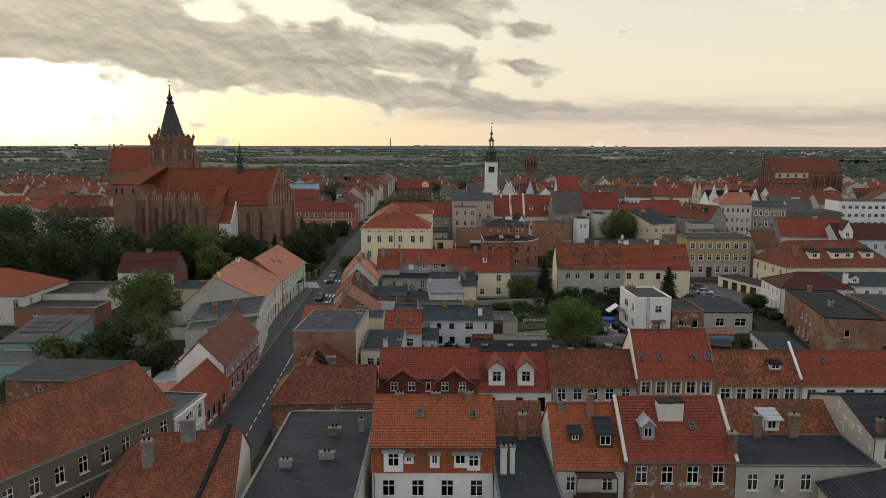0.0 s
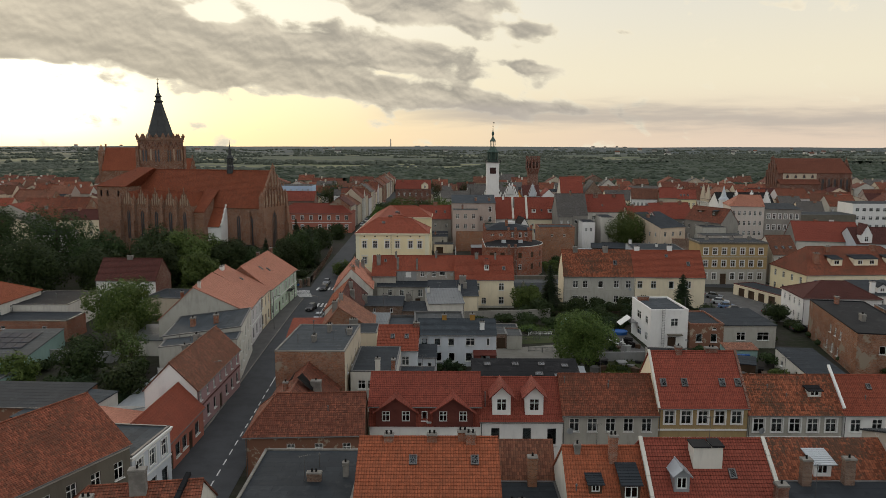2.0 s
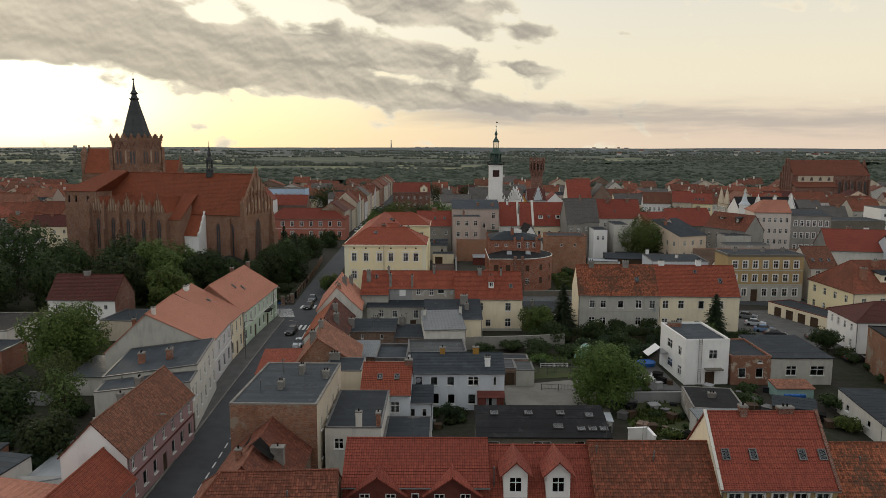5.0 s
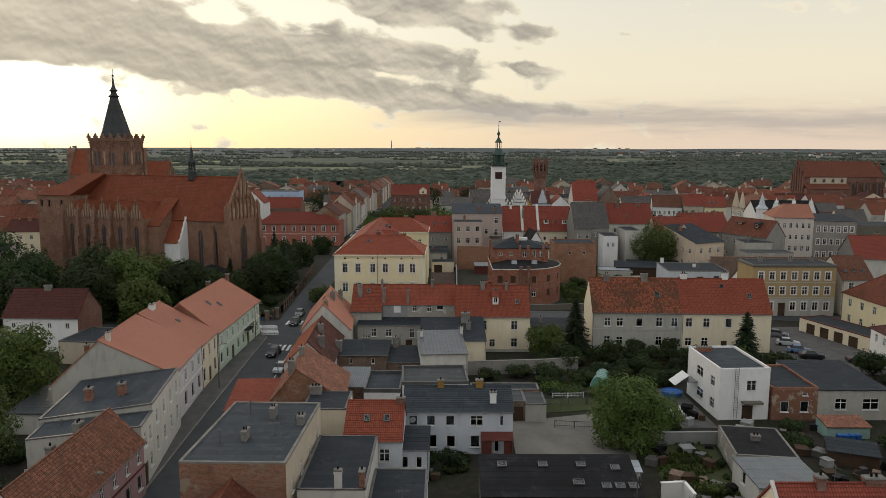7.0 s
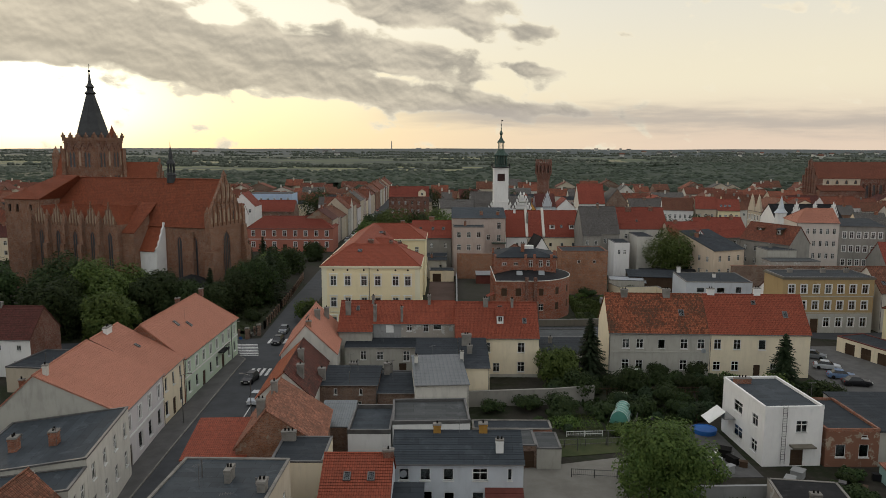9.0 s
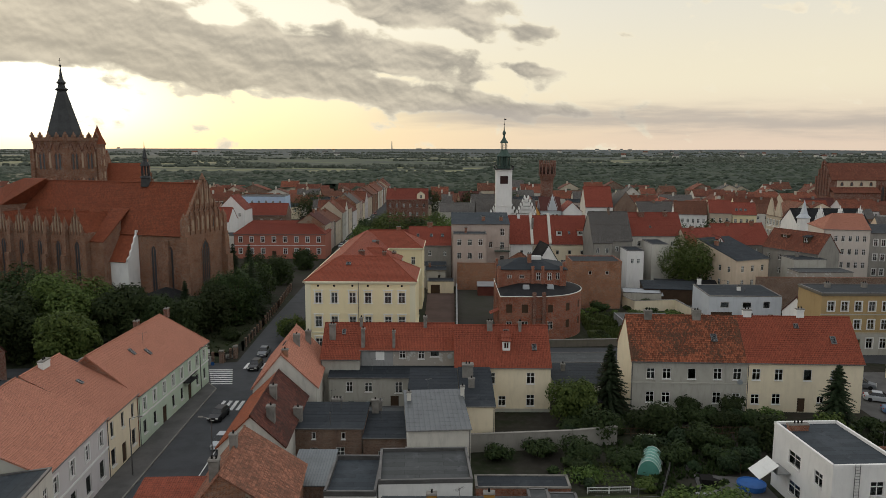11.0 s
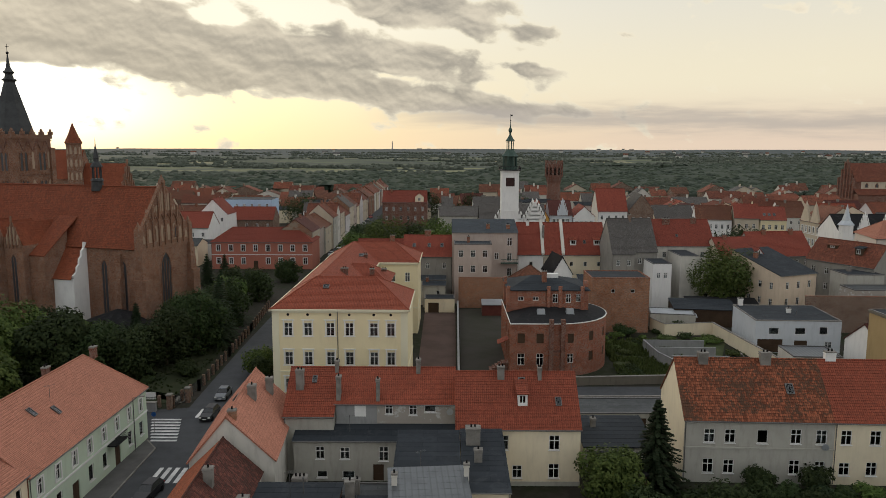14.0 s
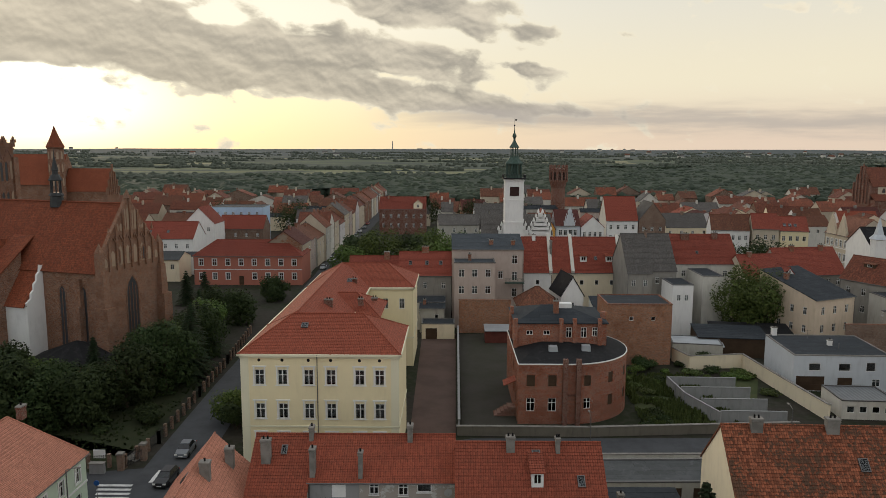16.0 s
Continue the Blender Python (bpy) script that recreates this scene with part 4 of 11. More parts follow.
# main street, the cross street before the school, the road up past the church, the far street
sheet("road", "dark asphalt main street with worn markings", "road", "asphalt", [(-31.4, 20), (-21.6, 20), (-23.6, 100), (-25.0, 140), (-26.0, 168), (-28.2, 200), (-29.6, 228), (-32.4, 300), (-34.0, 370), (-33.5, 620), (-38.5, 620), (-39.5, 370), (-37.6, 300), (-36.4, 228), (-35.4, 200), (-34.0, 168), (-33.2, 140), (-31.8, 100)], 0.03)
sheet("road_cross", "grey asphalt side street below a white wall", "road", "asphalt", [(-28.2, 188.0), (-12, 192), (6, 199.2), (62, 200.2), (100, 191), (150, 203), (150, 212), (100, 200), (62, 206.4), (6, 205.6), (-12, 199.5), (-28.6, 195.0)], 0.026)
sheet("road_west", "grey asphalt side street to the churchyard gate", "road", "asphalt", [(-33.0, 180.5), (-33.6, 196), (-42, 194.4), (-80, 190.5), (-80, 186), (-40, 186.6), (-36.6, 184.2), (-34.5, 181.2)], 0.022)
sheet("road_lane", "asphalt lane between old terraces", "road", "asphalt", [(-21.6, 70.5), (80, 72), (80, 79), (-22.2, 78.0)], 0.034)
sheet("pavement", "grey paved footway along the street", "pavement", "paving", [(-31.6, 40), (-31.9, 100), (-33.3, 140), (-34.2, 168), (-34.5, 181), (-36.6, 183.8), (-37.2, 168), (-36.6, 140), (-33.6, 100), (-33.6, 40)], 0.15, thick=0.3)
sheet("pavement_right", "grey paved footway along the street", "pavement", "paving", [(-21.4, 80), (-23.4, 100), (-24.8, 140), (-25.8, 166), (-23.6, 166), (-22.6, 140), (-20.6, 100), (-19.6, 80)], 0.15, thick=0.3)
sheet("pavement_court", "red brick paved school yard", "pavement", "court", [(-2.8, 205), (3.6, 205), (4.3, 262), (-2.8, 262)], 0.03)
sheet("pavement_yard", "trodden earth yard beside the brick villa", "yard", "dirt", [(4.6, 207), (14, 207), (14.6, 262), (5.0, 262)], 0.035)
sheet("pavement_lot", "worn tarmac car park behind the houses", "pavement", "paving", [(62, 158), (80, 158), (84, 191), (64, 191)], 0.03)
sheet("yard_path", "pale sandy yard between sheds", "yard", "sand", [(9.9, 118), (24, 119), (26, 131), (25, 140), (10.2, 136)], 0.03)
sheet("lawn", "rough garden lawn", "lawn", "grass", [(13, 139), (24, 141), (26, 146), (14, 145)], 0.045)
sheet("lawn_rear", "rough garden lawn", "lawn", "grass", [(26, 113), (34, 112), (36, 130), (27, 131)], 0.045)
sheet("lawn_wild", "overgrown grass plot beside the round villa", "lawn", "grass", [(30.5, 208.5), (46, 208.5), (56, 232), (33, 234)], 0.045)
sheet("lawn_churchyard", "shaded churchyard lawn behind its fence", "lawn", "lawn_shade_tint", [(-38.8, 197.5), (-38.2, 205), (-40.5, 240), (-58, 262), (-95, 215), (-90, 193)], 0.04)
sheet("terrace", "grey paved garden terrace", "yard", "paving", [(28, 134), (38.6, 134), (38.2, 150), (31, 151)], 0.04)


def kerb(name, pts):
    bm = bmesh.new()
    for (ax, ay), (bx, by) in zip(pts, pts[1:]):
        dx, dy = bx - ax, by - ay
        ln = math.hypot(dx, dy)
        nx, ny = dy / ln * 0.09, -dx / ln * 0.09
        a = [bm.verts.new(p) for p in ((ax + nx, ay + ny, -0.1), (bx + nx, by + ny, -0.1), (bx - nx, by - ny, -0.1), (ax - nx, ay - ny, -0.1))]
        b = [bm.verts.new((v.co.x, v.co.y, 0.165)) for v in a]
        bm.faces.new(b)
        for i in range(4):
            j = (i + 1) % 4
            bm.faces.new((a[i], a[j], b[j], b[i]))
    return tagged(new(name, finish(bm, name, "cap")), "pale concrete kerb along the footway", "kerb", kind="structure")


kerb("kerb_left", [(-31.5, 40), (-31.8, 100), (-33.2, 140), (-34.1, 168), (-34.4, 181), (-36.5, 183.7)])
kerb("kerb_right", [(-21.5, 80), (-23.5, 100), (-24.9, 140), (-25.9, 166)])


def marking(label, pts):
    return sheet("road_marking", label, "road marking", "line", pts, 0.042, kind="")


def centre_x(y):
    return -26.6 - (y - 100) * 0.038 if y < 170 else -29.3 - (y - 170) * 0.09


y = 62.0
while y < 132:
    long = 7.0 if y > 112 else 1.6
    xa, xb = centre_x(y), centre_x(y + long)
    tagged(marking("short white centre dash on asphalt", [(xa - 0.08, y), (xa + 0.08, y), (xb + 0.08, y + long), (xb - 0.08, y + long)]), group="centre line")
    y += long + (0.8 if y > 112 else 1.3)
for i in range(7):
    x0 = -33.1 + i * 1.0
    tagged(marking("broad white stripe of a street crossing", [(x0, 191.8), (x0 + 0.5, 191.8), (x0 + 0.45, 195.2), (x0 - 0.05, 195.2)]), group="far crossing")
for i in range(6):
    x0 = -31.6 + i * 0.95
    tagged(marking("broad white stripe of a street crossing", [(x0, 171.6), (x0 + 0.5, 171.6), (x0 + 0.42, 175.6), (x0 - 0.08, 175.6)]), group="near crossing")
for i in range(8):
    ya = 183.4 + i * 1.05
    x0 = -36.0 - (ya - 183.3) * 0.37
    tagged(marking("broad white stripe of a street crossing", [(x0, ya), (x0 + 3.4 + i * 0.1, ya), (x0 + 3.4 + i * 0.1, ya + 0.5), (x0, ya + 0.5)]), group="side crossing")
marking("long thin edge line on asphalt", [(-26.1, 128), (-25.95, 128), (-27.6, 170), (-27.75, 170)])
marking("long thin edge line on asphalt", [(-33.0, 118), (-32.85, 118), (-34.2, 168), (-34.35, 168)])

# ---- houses of the two foreground rows ----
def low(dz, *a, **k):
    """A house whose ground lies a little below the street."""
    return house(*a, z0=dz, **k)


A_WIN = dict(ww=1.05, wh=1.5)
low(-0.75, "flat dark roofing felt roof over grey walls", -17.8, 44, 10.2, 29, 8.0, 0, "flat", wall="offwhite", tile="felt", back_eave=8.0, coping="cap",
      chim=[(2.6, 14.0, 0.9, 1.1, 0.6, "zinc", 2), (6.3, 16.0, 0.8, 1.5, 0.6, "zinc", 2), (6.2, 22.0, 1.0, 1.3, 0.5, "brick_brown", 2), (9.0, 23.0, 1.5, 0.5, 0.5, "cap", 1)],
      pipes=[(4.6, 9.5, 0.6), (6.2, 25, 1.3)], win=wins("b", 3, 5.2, 10.2, 0))
h = low(-0.75, "red tiled town house with a tile-hung mansard storey", -6.8, 58, 11.8, 10.8, 7.5, 0.0, "flat", wall="white", tile="felt", coping="gutter", par=0.02,
          win=wins("f", 4, 5.0, 11.8, 0, 1.25, 1.7, 1.6) + wins("f", 4, 1.4, 11.8, 0, 1.25, 1.7, 1.6), base=(0.5, "grey"))
bm = bmesh.new()
slope(bm, (-0.12, -0.15, 7.5), (11.92, -0.15, 7.5), (11.92, 0.55, 10.15), (-0.12, 0.55, 10.15))
slope(bm, (-0.25, 0.1, 10.1), (12.05, 0.1, 10.1), (12.05, 5.4, 13.4), (-0.25, 5.4, 13.4))
slope(bm, (12.05, 10.9, 10.1), (-0.25, 10.9, 10.1), (-0.25, 5.4, 13.4), (12.05, 5.4, 13.4))
ridge_cap(bm, (-0.25, 5.4, 13.4), (12.05, 5.4, 13.4))
part("roof", bm, "orange", h, "mansard roof of orange-red clay tiles")
bm = bmesh.new()
for xx in (0, 11.8):
    pts = [(xx, 0.0, 7.5), (xx, 10.8, 7.5), (xx, 10.8, 10.05), (xx, 5.4, 13.3), (xx, 0.4, 10.05)]
    quad(bm, *(pts if xx else pts[::-1]))
quad(bm, (11.8, 10.75, 7.5), (0, 10.75, 7.5), (0, 10.75, 10.05), (11.8, 10.75, 10.05))
part("gable_wall", bm, "white", h)
gutter(h, (-0.25, 0.0, 10.02), (12.05, 0.0, 10.02), (0.2, -0.2, 7.4), 7.2)
dormer(h, 2.1, -0.15, 7.75, 1.9, 1.95, 0.9, "shed", "paint", "zinc", 1.1, 1.35, rise=0.15)
dormer(h, 3.6, 0.05, 8.3, 0.9, 0.95, 0.7, "shed", "paint", "zinc", 0.55, 0.55, rise=0.1)
dormer(h, 6.1, -0.05, 8.1, 0.95, 1.35, 0.8, "shed", "paint", "zinc", 0.6, 0.95, rise=0.1)
dormer(h, 8.6, -0.05, 8.1, 1.25, 1.35, 0.8, "shed", "paint", "zinc", 1.0, 0.95, rise=0.1)
dormer(h, 9.9, -0.1, 7.8, 1.3, 1.6, 0.8, "shed", "paint", "zinc", 1.0, 1.2, rise=0.1)
for q in ((2.4, 5.1, 13.9), (6.2, 5.1, 13.95), (8.9, 5.2, 14.2), (9.6, 4.9, 14.1)):
    chimney(h, q[0], q[1], 12.6, q[2], 0.8, 0.5, "brick", 2)
for q in (4.6, 9.9):
    skylight(h, V3((q, 2.9, 11.9)), 0, math.atan2(3.3, 5.3), 0.7, 0.95)
vent_pipe(h, 4.8, -0.4, 7.6, 2.6, 0.09)

low(-0.75, "low dark felt roof wedged between two houses", 5.1, 50, 5.9, 17, 7.5, 0, "flat", wall="offwhite", tile="felt", par=0.08, coping="gutter",
      chim=[(0.9, 7.8, 2.9, 0.6, 0.5, "offwhite", 1), (1.75, 7.9, 2.9, 0.45, 0.5, "offwhite", 1), (3.6, 16.2, 3.0, 0.85, 0.7, "brick_pale", 1)], pipes=[(4.6, 10, 0.7), (2.4, 6, 0.8)])
low(-0.75, "weathered lean-to tile roof over a yard passage", 5.1, 67.1, 5.9, 2.8, 7.5, 2.9, "mono", wall="offwhite", tile="brown", gut=False)
low(-0.75, "narrow house with a steep orange tile roof", 11.0, 58, 6.8, 10.8, 8.1, 4.5, "gable_x", wall="offwhite", tile="orange", chim=[(4.2, 4.4, 2.4, 0.7, 0.7, "brick", 2), (1.2, 5.0, 0.8, 0.5, 0.5, "cap", 1)],
      win=[("f", 1.6, 5.6, 0.95, 1.5, "cross"), ("f", 5.2, 5.6, 1.05, 1.5, "cross"), ("f", 2.0, 2.0, 1.0, 1.5, "cross"), ("f", 5.0, 2.0, 1.0, 1.5, "cross")],
      dorm=[dict(x=2.3, y=2.0, w=1.1, h=0.95, back=1.0, style="shed", wall="wood", roof="felt", ww=0.7, wh=0.6, rise=0.35), dict(x=5.2, y=1.5, w=1.5, h=1.55, back=1.5, style="shed", wall="wood", roof="felt", ww=1.1, wh=1.0, rise=0.8)], pipes=[(0.7, 2.2, 0.5)])
bm = bmesh.new()
block(bm, 12.9, 16.9, 56.6, 58.0, 5.0, 5.2), block(bm, 12.9, 16.9, 56.6, 56.68, 5.2, 6.1), block(bm, 13.0, 16.8, 56.5, 58.0, 7.55, 7.62)
for xx in (12.95, 16.85):
    beam(bm, (xx, 56.65, 5.0), (xx, 56.65, 7.6), 0.05)
beam(bm, (12.95, 56.65, -0.3), (12.95, 56.65, 5.0), 0.07), beam(bm, (16.85, 56.65, -0.3), (16.85, 56.65, 5.0), 0.07)
tagged(new("balcony", finish(bm, "balcony", "wood")), "cluttered wooden balcony under a felt canopy", "balcony").location.z = -0.75
low(-0.75, "brick house with patchy render under a red tile roof", 17.9, 58, 10.7, 10.8, 9.0, 4.3, "gable_x", wall="peeling", tile="deep_red", over=0.35,
      win=wins("f", 4, 6.4, 10.7, 0, 1.15, 1.75, 1.6) + wins("f", 4, 2.6, 10.7, 0, 1.1, 1.7, 1.6), chim=[(10.4, 0.55, 2.1, 0.9, 0.8, "brick_dark", 1)],
      dorm=[dict(x=2.5, y=1.5, w=1.3, h=1.5, back=1.4, wall="zinc", roof="zinc", ww=0.85, wh=1.0, rise=0.55)], sky=[(7.2, 2.4, 0.6, 0.9)], pipes=[(5.1, 3.9, 0.9)])
h = thing("roof_box", "pale boarded box with a black lid on the tile roof", "roof hatch", pose(23.1, 61.9, 11.15))
bm = bmesh.new()
block(bm, -1.25, 1.25, -0.75, 0.75, -0.4, 1.5)
part("body", bm, "offwhite", h)
bm = bmesh.new()
block(bm, -1.35, 0.2, -0.85, 0.85, 1.5, 1.62), block(bm, 0.3, 1.35, -0.85, 0.85, 1.55, 1.7)
part("lid", bm, "felt_black", h)
for xx in (17.85, 28.65):
    bm = bmesh.new()
    slope(bm, (xx - 0.16, 57.6, 8.85), (xx + 0.16, 57.6, 8.85), (xx + 0.16, 63.4, 13.55), (xx - 0.16, 63.4, 13.55), course=2.0, thick=0.25)
    tagged(new("verge_wall", finish(bm, "verge_wall", "offwhite")), "pale rendered fire wall edging a tile roof", "wall", kind="structure").location.z = -0.75
low(-0.75, "rendered house under a dark felt roof with chimneys", 28.7, 58, 14.1, 7.4, 8.2, 0, "flat", wall="grey", tile="felt", back_eave=8.4, par=0.06, coping="gutter",
      win=wins("f", 3, 5.7, 8.6, 0, 1.05, 1.7, 1.7) + wins("f", 3, 2.2, 8.6, 0, 1.05, 1.7, 1.7), chim=[(4.7, 6.7, 2.6, 0.85, 0.7, "brick_brown", 1), (8.7, 6.9, 2.6, 0.95, 0.7, "brick_brown", 1)])
low(-0.75, "patchy lean-to tile roof with a zinc dormer", 28.7, 65.4, 14.0, 4.2, 8.3, 2.5, "mono", wall="grey", tile="patchy", gut=False,
      dorm=[dict(x=6.9, y=0.5, w=1.6, h=1.35, back=1.2, style="shed", wall="paint", roof="zinc", ww=0.95, wh=0.95, rise=0.5, over=0.3)])
house("white gabled house with a stained end wall and dark felt roof", 42.8, 59.6, 14, 12.8, 9.9, 2.1, "gable_x", wall="offwhite", tile="felt", side_wall="peeling_white", rp=0.5,
      chim=[(0.8, 0.5, 1.5, 0.5, 0.5, "brick_dark", 1), (6.0, 6.2, 1.0, 0.8, 0.6, "offwhite", 2), (7.6, 6.2, 1.3, 0.7, 0.6, "offwhite", 1)], win=wins("f", 5, 7.4, 14, 0, 1.2, 1.7, 1.8))
house("low annex under a dark pitched felt roof", 35.4, 47.5, 12, 9.8, 6.2, 1.6, "gable_y", ang=-6, wall="beige", tile="felt", pipes=[(5, 6, 0.8)], win=[("f", 3, 3.6, 1.0, 1.4, "cross"), ("f", 7, 3.6, 1.0, 1.4, "cross")])
house("corner house under a hipped red tile roof", -31.0, 47, 13.0, 17.5, 5.8, 4.6, "gable_x", ang=9, wall="offwhite", tile="moss_red", rp=0.62, hip=(4.0, 0), chim=[(4.9, 7.2, 2.5, 0.9, 0.8, "cap", 2), (8.1, 9.9, 2.2, 1.3, 0.7, "cap", 1)], win=wins("l", 4, 2.5, 17.5, 0))
bm = bmesh.new()
slope(bm, (-22.1, 49.0, 6.2), (-21.7, 49.0, 6.2), (-20.9, 60.0, 10.9), (-21.3, 60.0, 10.9), course=2.0, thick=0.3)
tagged(new("verge_wall", finish(bm, "verge_wall", "felt_black")), "black tarred fire wall crossing a tile roof", "wall", kind="structure")

# second row
house("grey terrace under an old mossy rust tile roof", -21.8, 80, 13.2, 9.5, 5.9, 3.2, "gable_x", ang=3, wall="peeling", tile="rust", hip=(2.8, 0), rp=0.5, win=wins("f", 4, 3.4, 13.2, 0, 0.95, 1.4, 1.9, skip=(0,)) + wins("l", 2, 3.4, 9.5, 0, 0.9, 1.3, 2.0), pipes=[(9.0, 2.6, 0.5)])
h = house("derelict house with a broken tile roof and holes", -22.6, 88.5, 8.4, 12.6, 4.6, 3.4, "gable_y", wall="brick_brown", tile="rust", rp=0.5, chim=[(6.4, 5.4, 1.6, 1.3, 0.8, "cap", 1), (2.6, 4.6, 1.2, 0.6, 0.6, "brick", 1)])
# black sheets over the tiles paint the darkness inside each hole
for q in ((5.3, 3.4, 1.9, 2.4), (3.1, 5.5, 0.8, 1.9)):
    bm = bmesh.new()
    zz = 4.6 + 4.2 * (q[0] / 4.2 if q[0] < 4.2 else (8.4 - q[0]) / 4.2)
    s = -1 if q[0] > 4.2 else 1
    quad(bm, (q[0] - q[2] / 2, q[1], zz - s * q[2] / 2 + 0.1), (q[0] + q[2] / 2, q[1] + 0.3, zz + s * q[2] / 2 + 0.1), (q[0] + q[2] / 2 - 0.2, q[1] + q[3], zz + s * q[2] / 2 + 0.1), (q[0] - q[2] / 2 + 0.3, q[1] + q[3] * 0.8, zz - s * q[2] / 2 + 0.1))
    part("roof_hole", bm, "soot", h, "black gap where tiles fell in")

h = low(-0.88, "red house with big timber gablets in its mansard roof", -8.5, 86.3, 13.4, 9.6, 5.4, 0, "flat", wall="white", tile="felt", par=0.02, coping="gutter", win=wins("f", 5, 2.6, 13.4, 0, 1.1, 1.6, 1.4))
bm = bmesh.new()
slope(bm, (-0.12, -0.12, 5.4), (13.52, -0.12, 5.4), (13.52, 0.5, 7.9), (-0.12, 0.5, 7.9))
slope(bm, (-0.2, 0.0, 7.85), (13.6, 0.0, 7.85), (13.6, 4.6, 10.75), (-0.2, 4.6, 10.75))
slope(bm, (13.6, 9.7, 7.85), (-0.2, 9.7, 7.85), (-0.2, 4.6, 10.75), (13.6, 4.6, 10.75))
ridge_cap(bm, (-0.2, 4.6, 10.75), (13.6, 4.6, 10.75))
part("roof", bm, "deep_red", h, "mansard roof of red clay tiles")
bm = bmesh.new()
for xx in (0, 13.4):
    pts = [(xx, 0.0, 5.4), (xx, 9.6, 5.4), (xx, 9.6, 7.8), (xx, 4.6, 10.65), (xx, 0.4, 7.8)]
    quad(bm, *(pts if xx else pts[::-1]))
part("gable_wall", bm, "white", h)
for xx in (3.2, 10.1):
    dormer(h, xx, -0.2, 5.75, 4.8, 1.7, 2.6, "gable", "wood_red", "deep_red", 0.95, 1.25, n=2, rise=1.65, over=0.4)
put_window(h, V3((6.65, 0.1, 6.1)), 0, 0.7, 1.15, "plain")
gutter(h, (-0.2, -0.08, 7.78), (13.6, -0.08, 7.78))
bm = bmesh.new()
lathe(bm, 7.2, -0.6, [(0.02, 6.0), (0.28, 6.05), (0.33, 6.12)], 10)
beam(bm, (7.2, -0.55, 6.05), (7.2, 0.3, 6.05), 0.03)
part("dish", bm, "zinc", h, "small satellite dish")
low(-0.88, "white house with two gabled dormers in a red roof", 4.9, 86, 9.9, 9.2, 6.3, 3.9, "gable_x", wall="white", tile="deep_red", over=0.2,
      win=[("f", 1.8, 3.6, 1.15, 1.75, "plain"), ("f", 5.6, 3.6, 1.15, 1.75, "plain"), ("f", 8.6, 3.2, 1.2, 2.1, "plain"), ("f", 1.8, 0.9, 1.1, 1.6, "plain"), ("f", 5.6, 0.9, 1.1, 1.6, "plain")],
      dorm=[dict(x=2.55, y=0.55, w=2.2, h=2.6, back=2.4, wall="white", roof="deep_red", ww=1.2, wh=1.5, rise=1.05, over=0.4), dict(x=6.5, y=0.55, w=2.2, h=2.6, back=2.4, wall="white", roof="deep_red", ww=1.2, wh=1.5, rise=1.05, over=0.4)], pipes=[(0.6, 1.4, 1.8)])
low(-0.88, "grey terrace under a brown-red tile roof", 14.8, 86, 11.5, 8.4, 7.2, 3.6, "gable_x", wall="grey", tile="moss_red", win=wins("f", 5, 4.9, 11.5, 0, 1.2, 1.65, 1.4, "cross") + wins("f", 5, 1.6, 11.5, 0, 1.2, 1.6, 1.4, "cross"), pipes=[(6.0, 2.8, 0.7), (5.9, 2.6, 0.5), (0.6, 3.2, 0.7)])
house("yellow terrace house under a tall red tile roof", 26.3, 86, 10.7, 10.2, 7.3, 5.3, "gable_x", wall="mustard", tile="deep_red", side_wall="cream", chim=[(3.6, 5.0, 0.9, 0.7, 0.7, "brick_dark", 1), (7.8, 5.2, 0.7, 1.5, 0.6, "brick_dark", 2)],
      win=wins("f", 5, 5.0, 10.7, 0, 1.2, 1.65, 1.3, "trim") + wins("f", 5, 1.6, 10.7, 0, 1.2, 1.6, 1.3, "trim"), band=((4.2,), "white"), sky=[(1.0, 1.7), (3.6, 1.7), (8.2, 1.7), (10.1, 1.7)])
for xx in (26.25, 37.05):
    bm = bmesh.new()
    slope(bm, (xx - 0.14, 85.7, 7.15), (xx + 0.14, 85.7, 7.15), (xx + 0.14, 91.1, 12.85), (xx - 0.14, 91.1, 12.85), course=2.0, thick=0.2)
    tagged(new("verge_wall", finish(bm, "verge_wall", "brick_dark" if xx > 30 else "offwhite")), "raised fire wall edging a tile roof", "wall", kind="structure")
low(-0.88, "grey terrace under a patched mossy tile roof", 37.1, 86, 11.3, 8.0, 7.3, 3.5, "gable_x", wall="grey", tile="patchy", win=wins("f", 5, 4.9, 11.3, 0, 1.3, 1.7, 1.3, "trim") + wins("f", 5, 1.5, 11.3, 0, 1.3, 1.7, 1.3, "trim"), band=((4.2,), "white"),
      dorm=[dict(x=8.6, y=1.6, w=1.6, h=0.9, back=1.3, style="shed", wall="offwhite", roof="felt_black", ww=1.1, wh=0.6, rise=0.4)], pipes=[(3.2, 2.6, 0.3), (5.2, 1.7, 0.3)])
bm = bmesh.new()
slope(bm, (48.3, 85.7, 7.15), (48.6, 85.7, 7.15), (48.6, 90.1, 11.2), (48.3, 90.1, 11.2), course=2.0, thick=0.2)
tagged(new("verge_wall", finish(bm, "verge_wall", "white")), "raised white fire wall edging a tile roof", "wall", kind="structure")
low(-0.88, "white terrace under a red tile roof", 48.6, 86, 16, 8.0, 7.3, 3.5, "gable_x", wall="white", tile="red", win=wins("f", 6, 4.9, 16, 0, 1.25, 1.6, 1.5, "cross") + wins("f", 6, 1.5, 16, 0, 1.25, 1.6, 1.5, "cross"), sky=[(4.2, 2.4, 0.6, 0.8)], pipes=[(3.2, 1.4, 0.4)])

